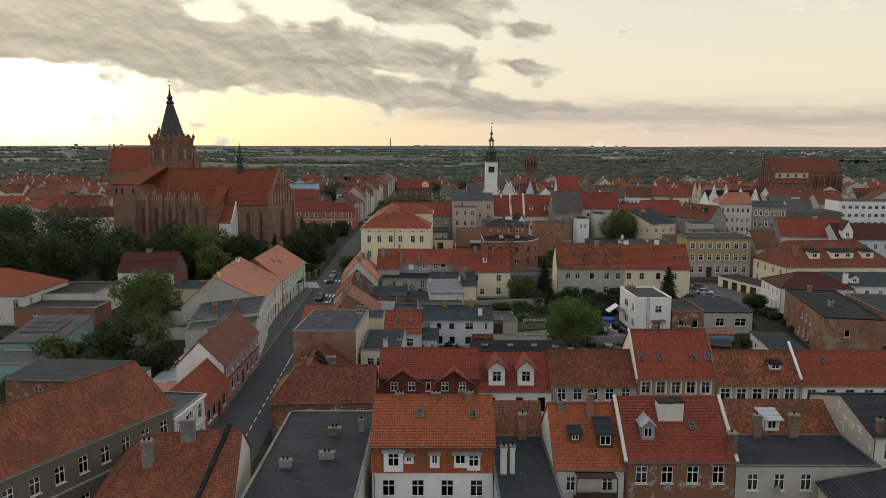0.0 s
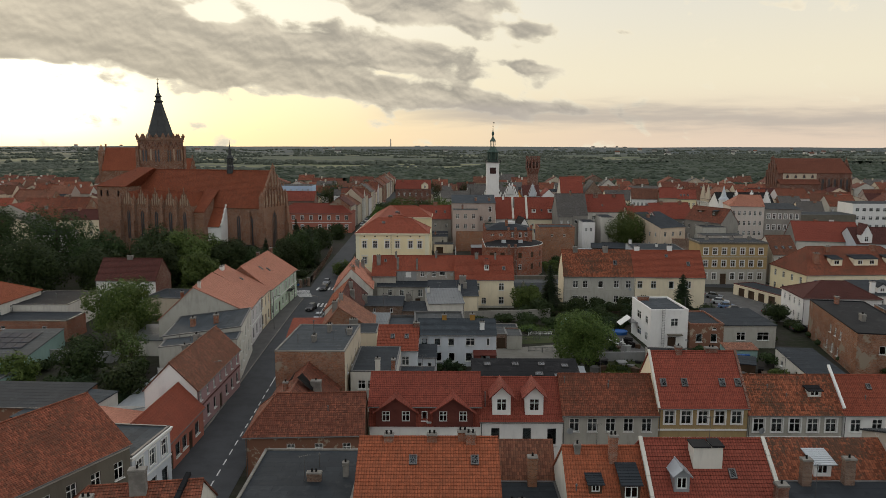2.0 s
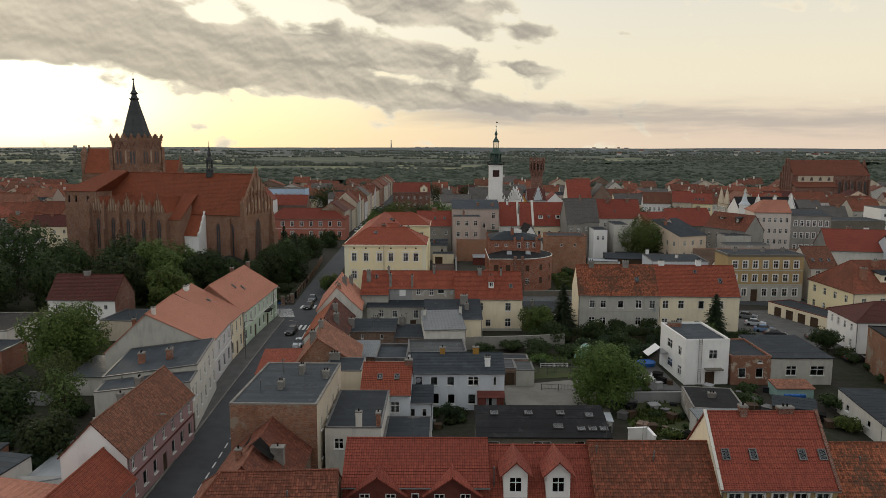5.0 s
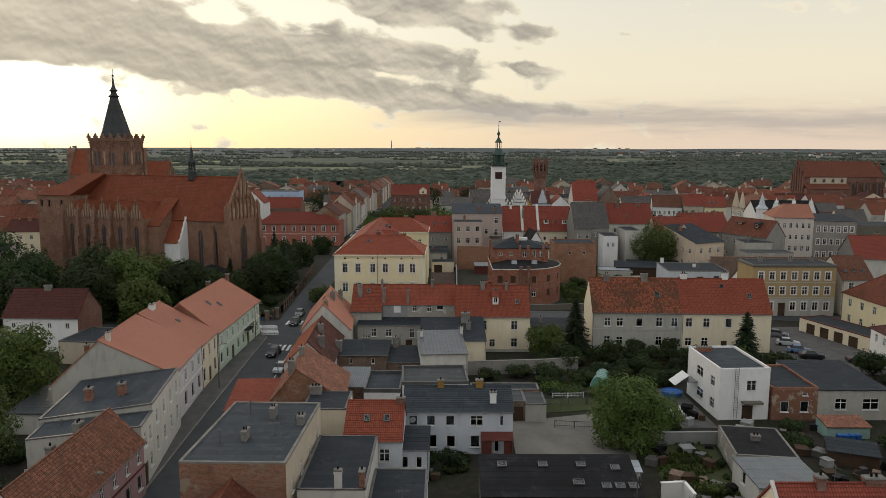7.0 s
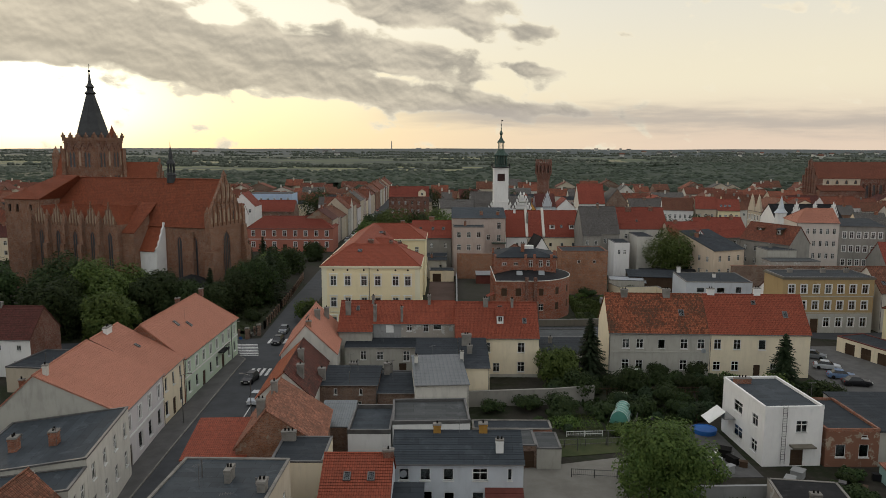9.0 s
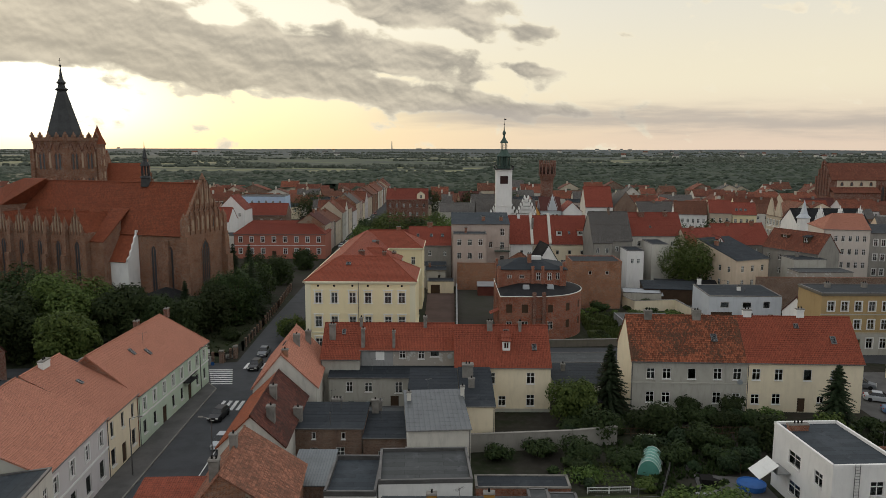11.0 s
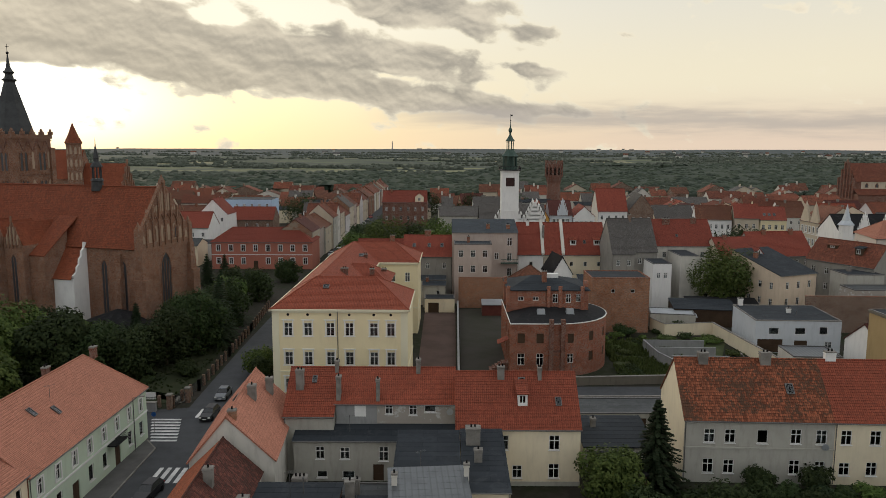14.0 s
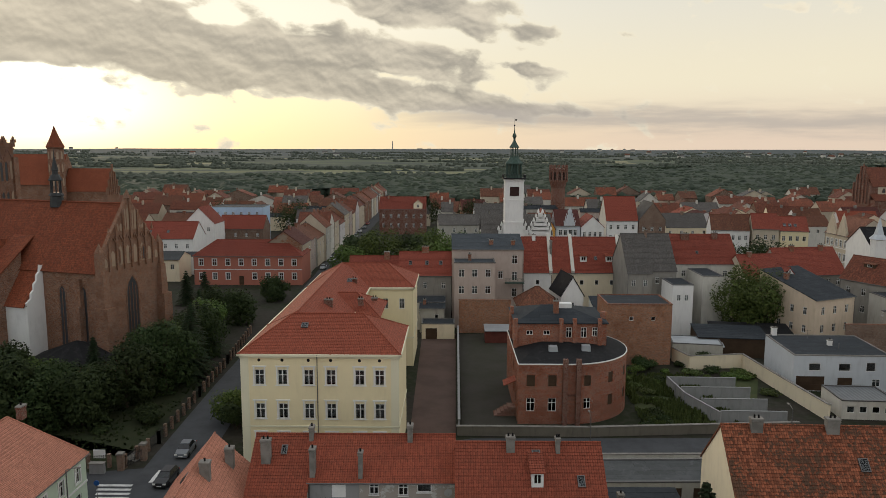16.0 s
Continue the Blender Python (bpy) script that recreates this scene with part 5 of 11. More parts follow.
# ---- west side of the main street ----
W = 45.0
house("long grey-brown tenement under an old rust tile roof", -50.0, 30.1, W, 11.2, 9.0, 4.2, "gable_x", ang=64.7, wall="grey_dark", tile="moss_red", over=0.3,
      win=wins("f", 17, 5.7, W, 0, 1.1, 1.75, 1.4, "cross") + wins("f", 17, 1.9, W, 0, 1.05, 1.6, 1.4, "cross", skip=(13,)), doors=[("f", 34.2, 1.5, 2.6)], band=((4.6, 8.35), "grey"), name="tenement", category="tenement")
house("narrow pale house with dark shutters and a flat roof", -31.0, 71.6, 8.2, 6.5, 7.0, 0, "flat", ang=84, wall="blue_grey", tile="felt_blue", win=wins("f", 3, 4.3, 8.2, 0, 1.3, 1.9, 1.5, "trim") + wins("f", 3, 0.9, 8.2, 0, 1.4, 2.0, 1.5, "plain") + [("l", 3, 4.3, 1.2, 1.6, "cross")], band=((3.7,), "paint"), cornice="white")
house("low shop under a steep red tile roof", -31.6, 80.4, 14.2, 6.2, 4.0, 3.1, "gable_x", ang=89, wall="salmon", tile="red", side_wall="white", doors=[("f", 3, 1.3, 2.4), ("f", 9.5, 1.3, 2.4)], win=[("f", 5.2, 1.0, 1.6, 1.7, "plain"), ("f", 7.4, 1.0, 1.6, 1.7, "plain"), ("f", 11.8, 1.0, 1.6, 1.7, "plain")])
house("low white annex with a shallow red roof", -37.8, 82.5, 11.5, 8.0, 3.2, 1.0, "mono", ang=89, wall="white", tile="pinkish", gut=False)
house("dusty pink house under a mossy brown tile roof", -32.1, 94.8, 19.6, 7.0, 6.2, 3.6, "gable_x", ang=89.5, wall="pink", tile="brown", side_wall="white", chim=[(11.0, 5.4, 1.4, 0.8, 0.6, "cap", 1), (17.5, 5.9, 1.8, 1.1, 0.7, "cap", 2)],
      win=wins("f", 7, 4.1, 19.6, 0, 0.85, 1.3, 1.4, "cross") + wins("f", 7, 1.1, 19.6, 0, 1.1, 1.6, 1.4, "plain", skip=(3,)), doors=[("f", 9.8, 1.2, 2.3)], band=((3.3,), "wood_red"))
house("low white lean-to behind the pink house", -39.1, 96, 17.0, 5.5, 3.4, -1.0, "mono", ang=89.5, wall="white", tile="zinc", gut=False)
house("cream street house with a flat felt roof", -32.3, 114.9, 5.0, 12.0, 7.5, 0, "flat", ang=98, wall="offwhite", tile="felt_blue", back_eave=6.6, side_wall="grey", coping="gutter", par=0.1,
      chim=[(3.4, 4.6, 0.9, 0.8, 0.7, "paint", 1)], win=wins("f", 2, 4.6, 5.0, 0, 1.0, 1.7, 1.4) + wins("f", 2, 1.4, 5.0, 0, 1.0, 1.7, 1.4, skip=(0,)), doors=[("f", 1.4, 1.5, 2.8)], pipes=[(2.0, 7.5, 0.8), (3.6, 9.5, 0.6)])
house("taller cream street house with a flat felt roof", -33.0, 119.88, 14.2, 12.5, 8.3, 0, "flat", ang=98, wall="offwhite", tile="felt_blue", back_eave=7.0, side_wall="grey", coping="gutter", par=0.12,
      chim=[(5.2, 8.6, 1.6, 1.1, 0.8, "brick", 2), (5.4, 4.8, 1.6, 1.0, 0.8, "brick", 2)], win=wins("f", 4, 5.4, 14.2, 0, 1.0, 1.7, 1.8) + wins("f", 4, 2.0, 14.2, 0, 1.0, 1.7, 1.8), pipes=[(8.0, 9.0, 0.6)])
house("pale lilac house under a pale red tile roof", -35.7, 134.0, 15.2, 16.0, 7.6, 4.7, "gable_x", ang=94.5, wall="lilac", tile="pinkish", rp=0.6, back_eave=6.4, side_wall="grey", band=((7.2, 3.8), "paint"),
      win=wins("f", 4, 4.7, 15.2, 0, 1.1, 1.8, 1.9, "trim") + wins("f", 4, 1.0, 15.2, 0, 1.4, 2.1, 1.9, "plain", skip=(0,)), doors=[("f", 1.7, 1.6, 2.9)], chim=[(1.4, 8.8, 1.3, 0.6, 0.5, "offwhite", 1), (3.4, 12.5, 1.3, 0.5, 0.5, "brick", 1)])
house("cream house under a pale red tile roof", -37.0, 149.3, 9.2, 16.0, 7.2, 5.1, "gable_x", ang=92, wall="cream", tile="pinkish", rp=0.58, back_eave=6.4, side_wall="offwhite", win=wins("f", 3, 4.4, 9.2, 0, 0.9, 1.9, 1.5, "plain") + wins("f", 3, 0.9, 9.2, 0, 1.3, 2.1, 1.5, "plain", skip=(1,)),
      doors=[("f", 4.6, 1.3, 2.5)], sky=[(5.0, 4.6, 0.6, 0.9)], chim=[(4.5, 8.8, 1.0, 1.7, 0.6, "paint", 2)])
h = house("pale green corner house under a pale red tile roof", -37.2, 158.5, 26.2, 12.6, 6.9, 5.0, "gable_x", ang=89.0, wall="green", tile="pinkish", hip=(0, 3.0), side_wall="brick", win=wins("f", 8, 4.2, 26.2, 0, 0.95, 1.7, 1.8, "trim") + wins("f", 8, 1.1, 26.2, 0, 1.1, 1.8, 1.8, "plain", skip=(2, 5)),
          doors=[("f", 8.2, 1.4, 2.5), ("f", 17.8, 1.4, 2.5)], band=((6.5, 3.6), "paint"), sky=[(8.0, 3.6, 0.65, 1.2), (10.8, 2.6, 0.65, 1.2)], chim=[(15.5, 6.6, 1.2, 0.8, 0.6, "brick_dark", 2), (25.2, 6.0, 0.9, 0.9, 0.6, "brick_dark", 1)])
bm = bmesh.new()
block(bm, 15.3, 18.3, -1.1, 0.0, 3.3, 3.45)
for i in range(13):
    xx = 15.35 + i * 0.24
    beam(bm, (xx, -1.05, 3.45), (xx, -1.05, 4.35), 0.02, n=4)
block(bm, 15.3, 18.3, -1.1, -1.0, 4.33, 4.4)
part("balcony", bm, "iron", h, "black iron balcony")

# behind the west side
house("white house under a dark maroon tile roof", -81.0, 171, 14.2, 9.0, 6.6, 4.4, "gable_x", ang=-2, wall="white", tile="maroon", side_wall="brick_dark", chim=[(6.5, 4.4, 0.9, 1.3, 0.6, "cap", 2)], win=wins("f", 4, 4.4, 14.2, 0, 0.8, 1.0, 2.0) + wins("f", 3, 1.2, 14.2, 0, 1.1, 1.5, 2.5))
house("low flat annexe with a dark felt roof", -66.6, 163, 13, 10, 4.0, 0, "flat", ang=-6, wall="beige", tile="felt", pipes=[(4, 4, 1.3), (6, 3, 0.7)])
house("pale green back building with a flat felt roof", -57.0, 172, 12, 9, 4.6, 0, "flat", ang=-2, wall="mint", tile="felt_blue", chim=[(6.0, 2.0, 2.6, 1.9, 1.2, "paint", 2)])
house("long low grey shed behind the houses", -56.0, 150, 9, 12, 3.8, 0, "flat", ang=4, wall="brick_brown", tile="felt")
house("white house under a hipped orange tile roof", -112, 143, 24, 17, 6.6, 4.2, "gable_x", ang=-2, wall="offwhite", tile="orange", hip=(7, 8.5), win=wins("f", 6, 4.0, 24, 0, 1.1, 1.5, 2.0) + wins("f", 6, 1.0, 24, 0, 1.1, 1.5, 2.0) + wins("r", 4, 4.0, 17, 0, 1.0, 1.5, 2.5), base=(0.5, "grey"))
house("brown flat-roofed wing beside the white house", -88.5, 149, 12, 14, 5.4, 0, "flat", wall="offwhite", tile="felt_black", pipes=[(6, 7, 1.0)])
house("low orange brick outbuilding with a flat roof", -89.5, 140.5, 17, 7.5, 4.1, 0, "flat", wall="brick", tile="felt", win=wins("f", 2, 2.5, 17, 0, 0.9, 0.6, 4.5, "plain"))
h = house("low shed carrying solar panels", -79.0, 117.5, 10.5, 15.5, 3.2, 1.2, "mono", ang=4, wall="mint", tile="felt_grey", gut=False)
for i in range(4):
    for j in range(3):
        bm = bmesh.new()
        block(bm, 0, 1.55, 0, 2.5, 0.06, 0.12)
        p = part("solar_panel", bm, "solar", h, "dark blue solar panel", Matrix.Translation((1.2 + i * 1.7, 5.0 + j * 2.75, 3.62 + j * 0.21)) @ Matrix.Rotation(0.077, 4, "X"))
house("small brick shed with a dark felt roof", -64.0, 94, 15, 8.5, 4.2, 0.5, "mono", ang=-3, wall="peeling", tile="felt", win=[("f", 5, 1.6, 1.3, 1.3, "cross"), ("f", 9, 1.6, 1.0, 1.3, "cross")], coping="zinc")
house("white shed with grey sheet roofing", -54.5, 91, 8, 10, 3.9, 0.5, "mono", ang=-12, wall="offwhite", tile="felt_blue", gut=False)
house("low mint garage with an awning", -78, 104, 12, 8, 3.2, 0, "flat", wall="mint", tile="felt_blue", win=[("f", 3, 1.2, 1.4, 1.0, "plain")])
house("small flat shed at the garden wall", -83, 92, 10, 9, 3.2, 0, "flat", wall="offwhite", tile="felt")
house("pale garden wall building with grey sheet roof", -57, 131, 8, 10, 3.0, 0.4, "mono", wall="offwhite", tile="sheet", gut=False)

# ---- block east of the main street ----
h = house("tall flat-roofed house with a bare brick end wall", -23.2, 101.3, 9.8, 17.2, 9.5, 0, "flat", ang=-1, wall="brick_worn", tile="felt_blue", coping="cap", back_eave=9.0, side_wall="beige",
          chim=[(4.4, 6.0, 1.1, 0.5, 1.4, "cap", 2), (5.6, 12.5, 1.3, 0.5, 1.5, "cap", 2), (9.0, 10.5, 1.1, 0.7, 1.0, "cap", 2)], pipes=[(3.0, 13.0, 1.6), (8.2, 11.5, 0.6), (2.2, 5.0, 1.2)],
          win=wins("l", 5, 5.6, 17.2, 0) + wins("l", 5, 1.8, 17.2, 0) + wins("r", 4, 5.6, 17.2, 0, 0.9, 1.4, 2.5) + wins("r", 4, 2.2, 17.2, 0, 0.9, 1.4, 2.5))
house("low back wing under a dark felt roof", -12.9, 103.2, 6.5, 13.0, 6.0, 0, "flat", wall="offwhite", tile="felt", par=0.08, coping="gutter", chim=[(3.9, 0.3, 2.0, 0.7, 0.5, "offwhite", 1), (6.1, 0.9, 1.7, 0.5, 0.9, "brick", 1)], win=[("f", 1.6, 3.4, 1.1, 1.3, "cross"), ("f", 3.0, 3.4, 1.1, 1.3, "cross")])
house("low flat extension at the back", -6.3, 103.0, 5.6, 9.0, 4.0, 0, "flat", wall="white", tile="felt", par=0.1)
house("small white house under a red tile roof", -10.3, 116.6, 6.6, 8.2, 5.4, 2.8, "gable_x", wall="blue_grey", tile="red", rp=0.62, win=[("f", 4.6, 2.8, 1.2, 1.5, "cross")], sky=[(2.4, 2.2, 0.7, 1.0), (4.7, 2.2, 0.7, 1.0)], chim=[(6.2, 4.8, 0.8, 1.0, 0.6, "brick_dark", 1)])
house("little flat annexe with two windows", -4.6, 117.6, 3.9, 5.2, 3.9, 0.7, "mono", wall="blue_grey", tile="felt", win=[("f", 1.2, 1.6, 0.7, 1.4, "plain"), ("f", 2.8, 1.6, 0.7, 1.4, "plain")])
h = house("white two-storey house with a blue-grey felt roof", -4.0, 125.2, 13.6, 8.6, 5.7, 1.7, "gable_x", wall="blue_grey", tile="felt_blue", over=0.3,
          win=[("f", 1.2, 3.7, 1.1, 1.3, "plain"), ("f", 3.4, 3.7, 1.1, 1.3, "plain"), ("f", 5.8, 3.7, 1.1, 1.3, "plain"), ("f", 9.1, 3.7, 1.6, 1.3, "cross"), ("f", 12.2, 3.7, 0.5, 1.3, "plain"), ("f", 3.6, 0.9, 1.1, 1.6, "plain"), ("f", 5.9, 0.9, 1.1, 1.5, "plain"), ("f", 8.9, 0.9, 1.2, 1.5, "plain"), ("f", 11.6, 0.3, 0.6, 1.9, "plain")],
          chim=[(4.6, 4.2, 1.0, 0.8, 0.6, "yellow_paint", 1), (9.6, 4.2, 1.1, 0.9, 0.6, "yellow_paint", 1), (11.2, 1.4, 1.5, 0.8, 0.5, "paint", 2)])
bm = bmesh.new()
slope(bm, (9.6, -1.5, 2.35), (13.6, -1.5, 2.35), (13.6, 0.02, 2.95), (9.6, 0.02, 2.95), course=1.5, thick=0.08)
for xx in (9.7, 13.4):
    beam(bm, (xx, -1.4, 0), (xx, -1.4, 2.4), 0.06)
part("porch", bm, "wood_red", h, "red-brown porch canopy")
bm = bmesh.new()
block(bm, 9.75, 10.9, -1.35, -1.25, 0.0, 2.3), block(bm, 12.4, 13.35, -1.35, -1.25, 0.0, 2.3)
part("porch_panel", bm, "wood_red", h)
house("long low barn under a black felt roof with roof lights", 4.9, 108.2, 16.4, 6.6, 3.0, 1.5, "mono", wall="grey_dark", tile="felt_black", gut=False, win=[("f", 2.0, 1.4, 1.5, 0.9, "plain"), ("f", 8.0, 1.2, 2.2, 1.1, "cross"), ("f", 12.6, 1.4, 1.3, 0.9, "plain")],
      sky=[(2.4, 4.4, 1.0, 0.9), (6.8, 4.4, 1.0, 0.9), (10.9, 4.4, 1.0, 0.9), (14.5, 3.9, 1.0, 0.9), (10.2, 1.5, 1.2, 0.9), (17.0 - 2.6, 1.0, 1.0, 0.9), (13.0, 1.0, 1.0, 0.9), (15.8, 1.0, 1.0, 0.9)], name="barn", category="barn", pipes=[(15.9, 0.4, 1.6)])
house("grey garage with a flat roof", 12.4, 136, 2.9, 5.0, 2.6, 0, "flat", wall="grey", tile="felt_grey", par=0.08, coping="gutter", name="garage", category="garage")
house("open garage with a dark mouth", 10.3, 136.4, 2.1, 5.0, 2.8, 0, "flat", wall="brick_brown", tile="felt_grey", par=0.08, coping="gutter", doors=[("f", 1.05, 1.6, 2.1)], name="garage", category="garage")
house("low brick shed behind the garages", 5.0, 141.8, 10.0, 3.0, 2.7, 0, "flat", wall="brick", tile="felt", par=0.1, coping="cap")
low(-1.1, "brown rear house under a dark felt roof", -17.2, 154.3, 9.0, 7.6, 5.4, 0.5, "mono", wall="brick_brown", tile="felt", win=[("f", 3.0, 3.9, 0.5, 0.9, "plain"), ("f", 6.6, 3.9, 0.5, 0.9, "plain"), ("f", 3.0, 1.3, 1.0, 1.5, "plain"), ("f", 6.2, 1.3, 1.1, 1.6, "cross")], chim=[(0.8, 1.8, 1.9, 1.0, 0.8, "cap", 1)], pipes=[(4.9, 0.8, 1.5), (5.6, 5.5, 1.6)])
low(-1.6, "low brown rear house with a felt roof", -8.1, 153.6, 5.6, 7.6, 5.0, 0.4, "mono", wall="brick_brown", tile="felt", win=[("f", 2.4, 1.5, 1.2, 1.7, "cross")], chim=[(0.8, 7.2, 1.9, 0.9, 0.6, "cap", 1)])
house("pale wing under a grey sheet metal roof", -2.6, 150.4, 7.4, 11.0, 5.6, 1.0, "mono", ang=5, wall="offwhite", tile="sheet", win=[("f", 0.8, 2.4, 0.8, 1.0, "plain"), ("l", 8, 2.2, 0.9, 1.2, "plain")])
house("dark felt roof of a rear wing", -3.1, 157.4, 6.5, 13.2, 5.6, 1.2, "mono", wall="offwhite", tile="felt", chim=[(0.3, 1.0, 1.9, 0.5, 0.5, "offwhite", 1)])
house("cream rear wing with a curved felt roof", 3.7, 158.6, 4.4, 12.4, 5.6, 1.2, "mono", wall="cream", tile="felt", chim=[(1.2, 9.2, 1.9, 1.5, 1.1, "cap", 2), (0.3, 1.6, 2.0, 0.5, 0.5, "offwhite", 1), (1.6, 5.5, 1.4, 0.8, 0.6, "cap", 1)])
house("low grey flat roof in the yard", -5.0, 139.5, 9.6, 8.0, 4.2, 0, "flat", ang=3, wall="white", tile="felt_grey", par=0.4)
house("small pale flat building in the yard", -10.4, 138.5, 5.2, 8.8, 3.4, 0, "flat", wall="white", tile="felt_blue", par=0.5)
house("corrugated lean-to in the yard", -14.6, 141, 4.2, 7, 3.4, 0.8, "mono", wall="brick_brown", tile="corrugated", gut=False)
h = house("street corner house under a two-toned tile roof", -23.6, 147, 7.4, 17, 5.0, 3.5, "gable_y", ang=2, wall="offwhite", tile="mossy_dark", rp=0.5, chim=[(5.4, 3.0, 1.8, 0.9, 0.8, "cap", 1), (4.6, 8.6, 1.6, 0.8, 0.7, "cap", 1)])
for ob in [o for o in h.children if o.name.startswith("roof_slope")][:1]:
    ob.data.materials[0] = M["orange"]
house("street house under a steep orange tile roof", -21.8, 130.5, 9.6, 11.5, 5.0, 4.2, "gable_y", ang=4, wall="brick_worn", tile="faded", rp=0.36, chim=[(2.6, 2.0, 1.8, 0.9, 0.7, "cap", 2), (3.4, 6.5, 1.4, 0.7, 0.7, "cap", 1)])
house("low street front under an orange tile roof", -27.6, 129.6, 7.0, 8.6, 4.0, 1.4, "mono", ang=3, wall="offwhite", tile="red", gut=False)
house("small dark felt roof behind the street houses", -16.4, 124.0, 5.4, 6.6, 6.2, 0, "flat", wall="cream", tile="felt", par=0.1, coping="gutter", chim=[(0.8, 5.6, 1.2, 1.5, 0.6, "cap", 3)])
house("corner house with a plain gable and pale red tile roof", -24.2, 164.5, 8.6, 16.5, 5.9, 4.6, "gable_y", ang=4, wall="offwhite", tile="pinkish", rp=0.45, win=[("f", 1.7, 3.6, 0.5, 1.1, "plain"), ("f", 2.4, 3.6, 0.5, 1.1, "plain"), ("f", 2.8, 5.4, 0.5, 0.5, "plain")],
      chim=[(4.3, 1.0, 0.9, 0.8, 0.6, "brick_pale", 1), (4.9, 8.5, 1.6, 0.9, 0.7, "cap", 1), (6.0, 13.5, 1.9, 0.8, 0.8, "cap", 1)], sky=[(3.2, 7.0, 0.8, 0.9)])
house("red tiled end house of a shabby terrace", -16.6, 174.2, 5.7, 12.2, 7.2, 4.0, "gable_x", wall="grey", tile="red", rp=0.43, over=0.3, chim=[(1.4, 2.9, 2.3, 0.9, 0.7, "cap", 2), (5.5, 5.0, 1.2, 0.4, 0.9, "cap", 1)], sky=[(3.0, 3.4, 0.6, 1.0)])
house("long terrace under a red tile roof, shabby at the rear", -10.9, 175.5, 14.0, 10.9, 8.2, 3.0, "gable_x", wall="peeling_white", tile="red", rp=0.36, over=0.25, win=[("f", 6.3, 6.75, 0.9, 1.15, "cross"), ("f", 9.1, 6.65, 0.95, 1.25, "cross"), ("f", 11.1, 7.0, 1.4, 0.9, "plain")],
      chim=[(0.4, 0.6, 2.6, 0.5, 0.9, "cap", 1), (5.0, 0.4, 2.5, 0.4, 0.7, "cap", 1), (9.6, 3.6, 1.5, 0.5, 0.9, "cap", 1)])
bm = bmesh.new()
facade(bm, V3((-10.8, 175.44, 0)), V3((1, 0, 0)), V3((0, 1, 0)), 4.8, 5.0, 8.1, [(2.2, 3.5, 6.5, 7.8)], 0.05)
ob = tagged(new("wall_panel", finish(bm, "wall_panel", "concrete")), "smooth grey insulated wall panel", "wall panel", kind="structure")
bm = bmesh.new()
block(bm, -8.6, -7.3, 175.41, 175.47, 6.5, 7.8)
tagged(new("window_blind", finish(bm, "window_blind", "paint")), "white closed window shutter in a grey wall", "shutter")
house("two-storey timber gallery with a dark felt roof", -15.2, 172.4, 18.2, 3.0, 4.9, 0.7, "mono", wall="grey", tile="felt", win=[("f", 3.0, 2.6, 1.0, 1.5, "cross"), ("f", 5.8, 2.6, 1.1, 1.4, "cross"), ("f", 10.2, 2.4, 1.1, 1.7, "cross"), ("f", 13.2, 2.6, 0.9, 1.4, "cross"), ("f", 16.8, 2.7, 1.2, 0.9, "cross"), ("f", 3.2, 0.4, 1.2, 0.8, "plain"), ("f", 6.2, 0.3, 1.4, 0.9, "plain")], doors=[("f", 9.6, 1.2, 2.0)], name="gallery", category="outbuilding")
house("low yard sheds with felt tops", -13.5, 162.2, 10.5, 4.6, 2.4, 0, "flat", wall="offwhite", tile="felt_grey", chim=[(0.9, 0.9, 2.6, 1.4, 1.0, "cap", 3), (6.6, 1.2, 2.2, 0.5, 0.5, "cap", 1)], par=0.12, name="shed", category="shed")
house("cream three-window house under a red tile roof", 3.2, 171.4, 13.8, 10.5, 6.9, 4.7, "gable_x", wall="cream", tile="red", rp=0.5, over=0.3, base=(0.5, "grey"),
      win=[("f", 5.2, 4.2, 1.2, 1.7, "cross"), ("f", 10.9, 4.2, 1.2, 1.7, "cross"), ("f", 6.8, 0.9, 1.1, 1.5, "cross"), ("f", 10.9, 0.9, 1.2, 1.7, "cross"), ("f", 1.4, 4.2, 1.1, 1.6, "cross")], dorm=[dict(x=7.5, y=1.9, w=1.1, h=1.5, back=1.6, style="shed", wall="paint", roof="red", ww=0.75, wh=1.0, rise=0.9)],
      chim=[(5.2, 4.7, 1.4, 0.8, 0.6, "cap", 2), (9.7, 4.7, 1.3, 0.4, 0.7, "cap", 2)], sky=[(7.6, 4.0, 0.8, 0.8), (11.6, 1.9, 0.7, 1.1)])

# ---- gardens and houses to the east ----
h = house("modern white two-storey house with a flat roof", 39.6, 137.0, 7.2, 11.6, 7.2, 0, "flat", ang=3, wall="white", tile="felt_blue", coping="white", par=0.3, chim=[(1.6, 9.6, 0.9, 2.2, 0.5, "brick", 3)],
          win=[("f", 4.6, 4.2, 1.4, 1.5, "cross"), ("l", 4.6, 4.2, 2.4, 1.5, "cross"), ("l", 9.2, 4.2, 1.5, 1.5, "cross"), ("l", 4.9, 1.0, 2.4, 1.5, "cross"), ("l", 9.3, 1.0, 1.5, 1.5, "cross"), ("r", 3.5, 4.2, 1.3, 1.4, "cross")], doors=[("f", 4.2, 1.6, 2.1)])
bm = bmesh.new()
block(bm, 3.2, 6.0, -1.1, 0.0, 2.55, 2.75)
part("canopy", bm, "grey_dark", h, "thin porch canopy")
bm = bmesh.new()
block(bm, -1.5, 0.0, 7.5, 10.2, 3.0, 3.15), block(bm, -1.5, -1.42, 7.5, 10.2, 3.15, 4.1)
part("balcony", bm, "concrete", h, "small balcony")
bm = bmesh.new()
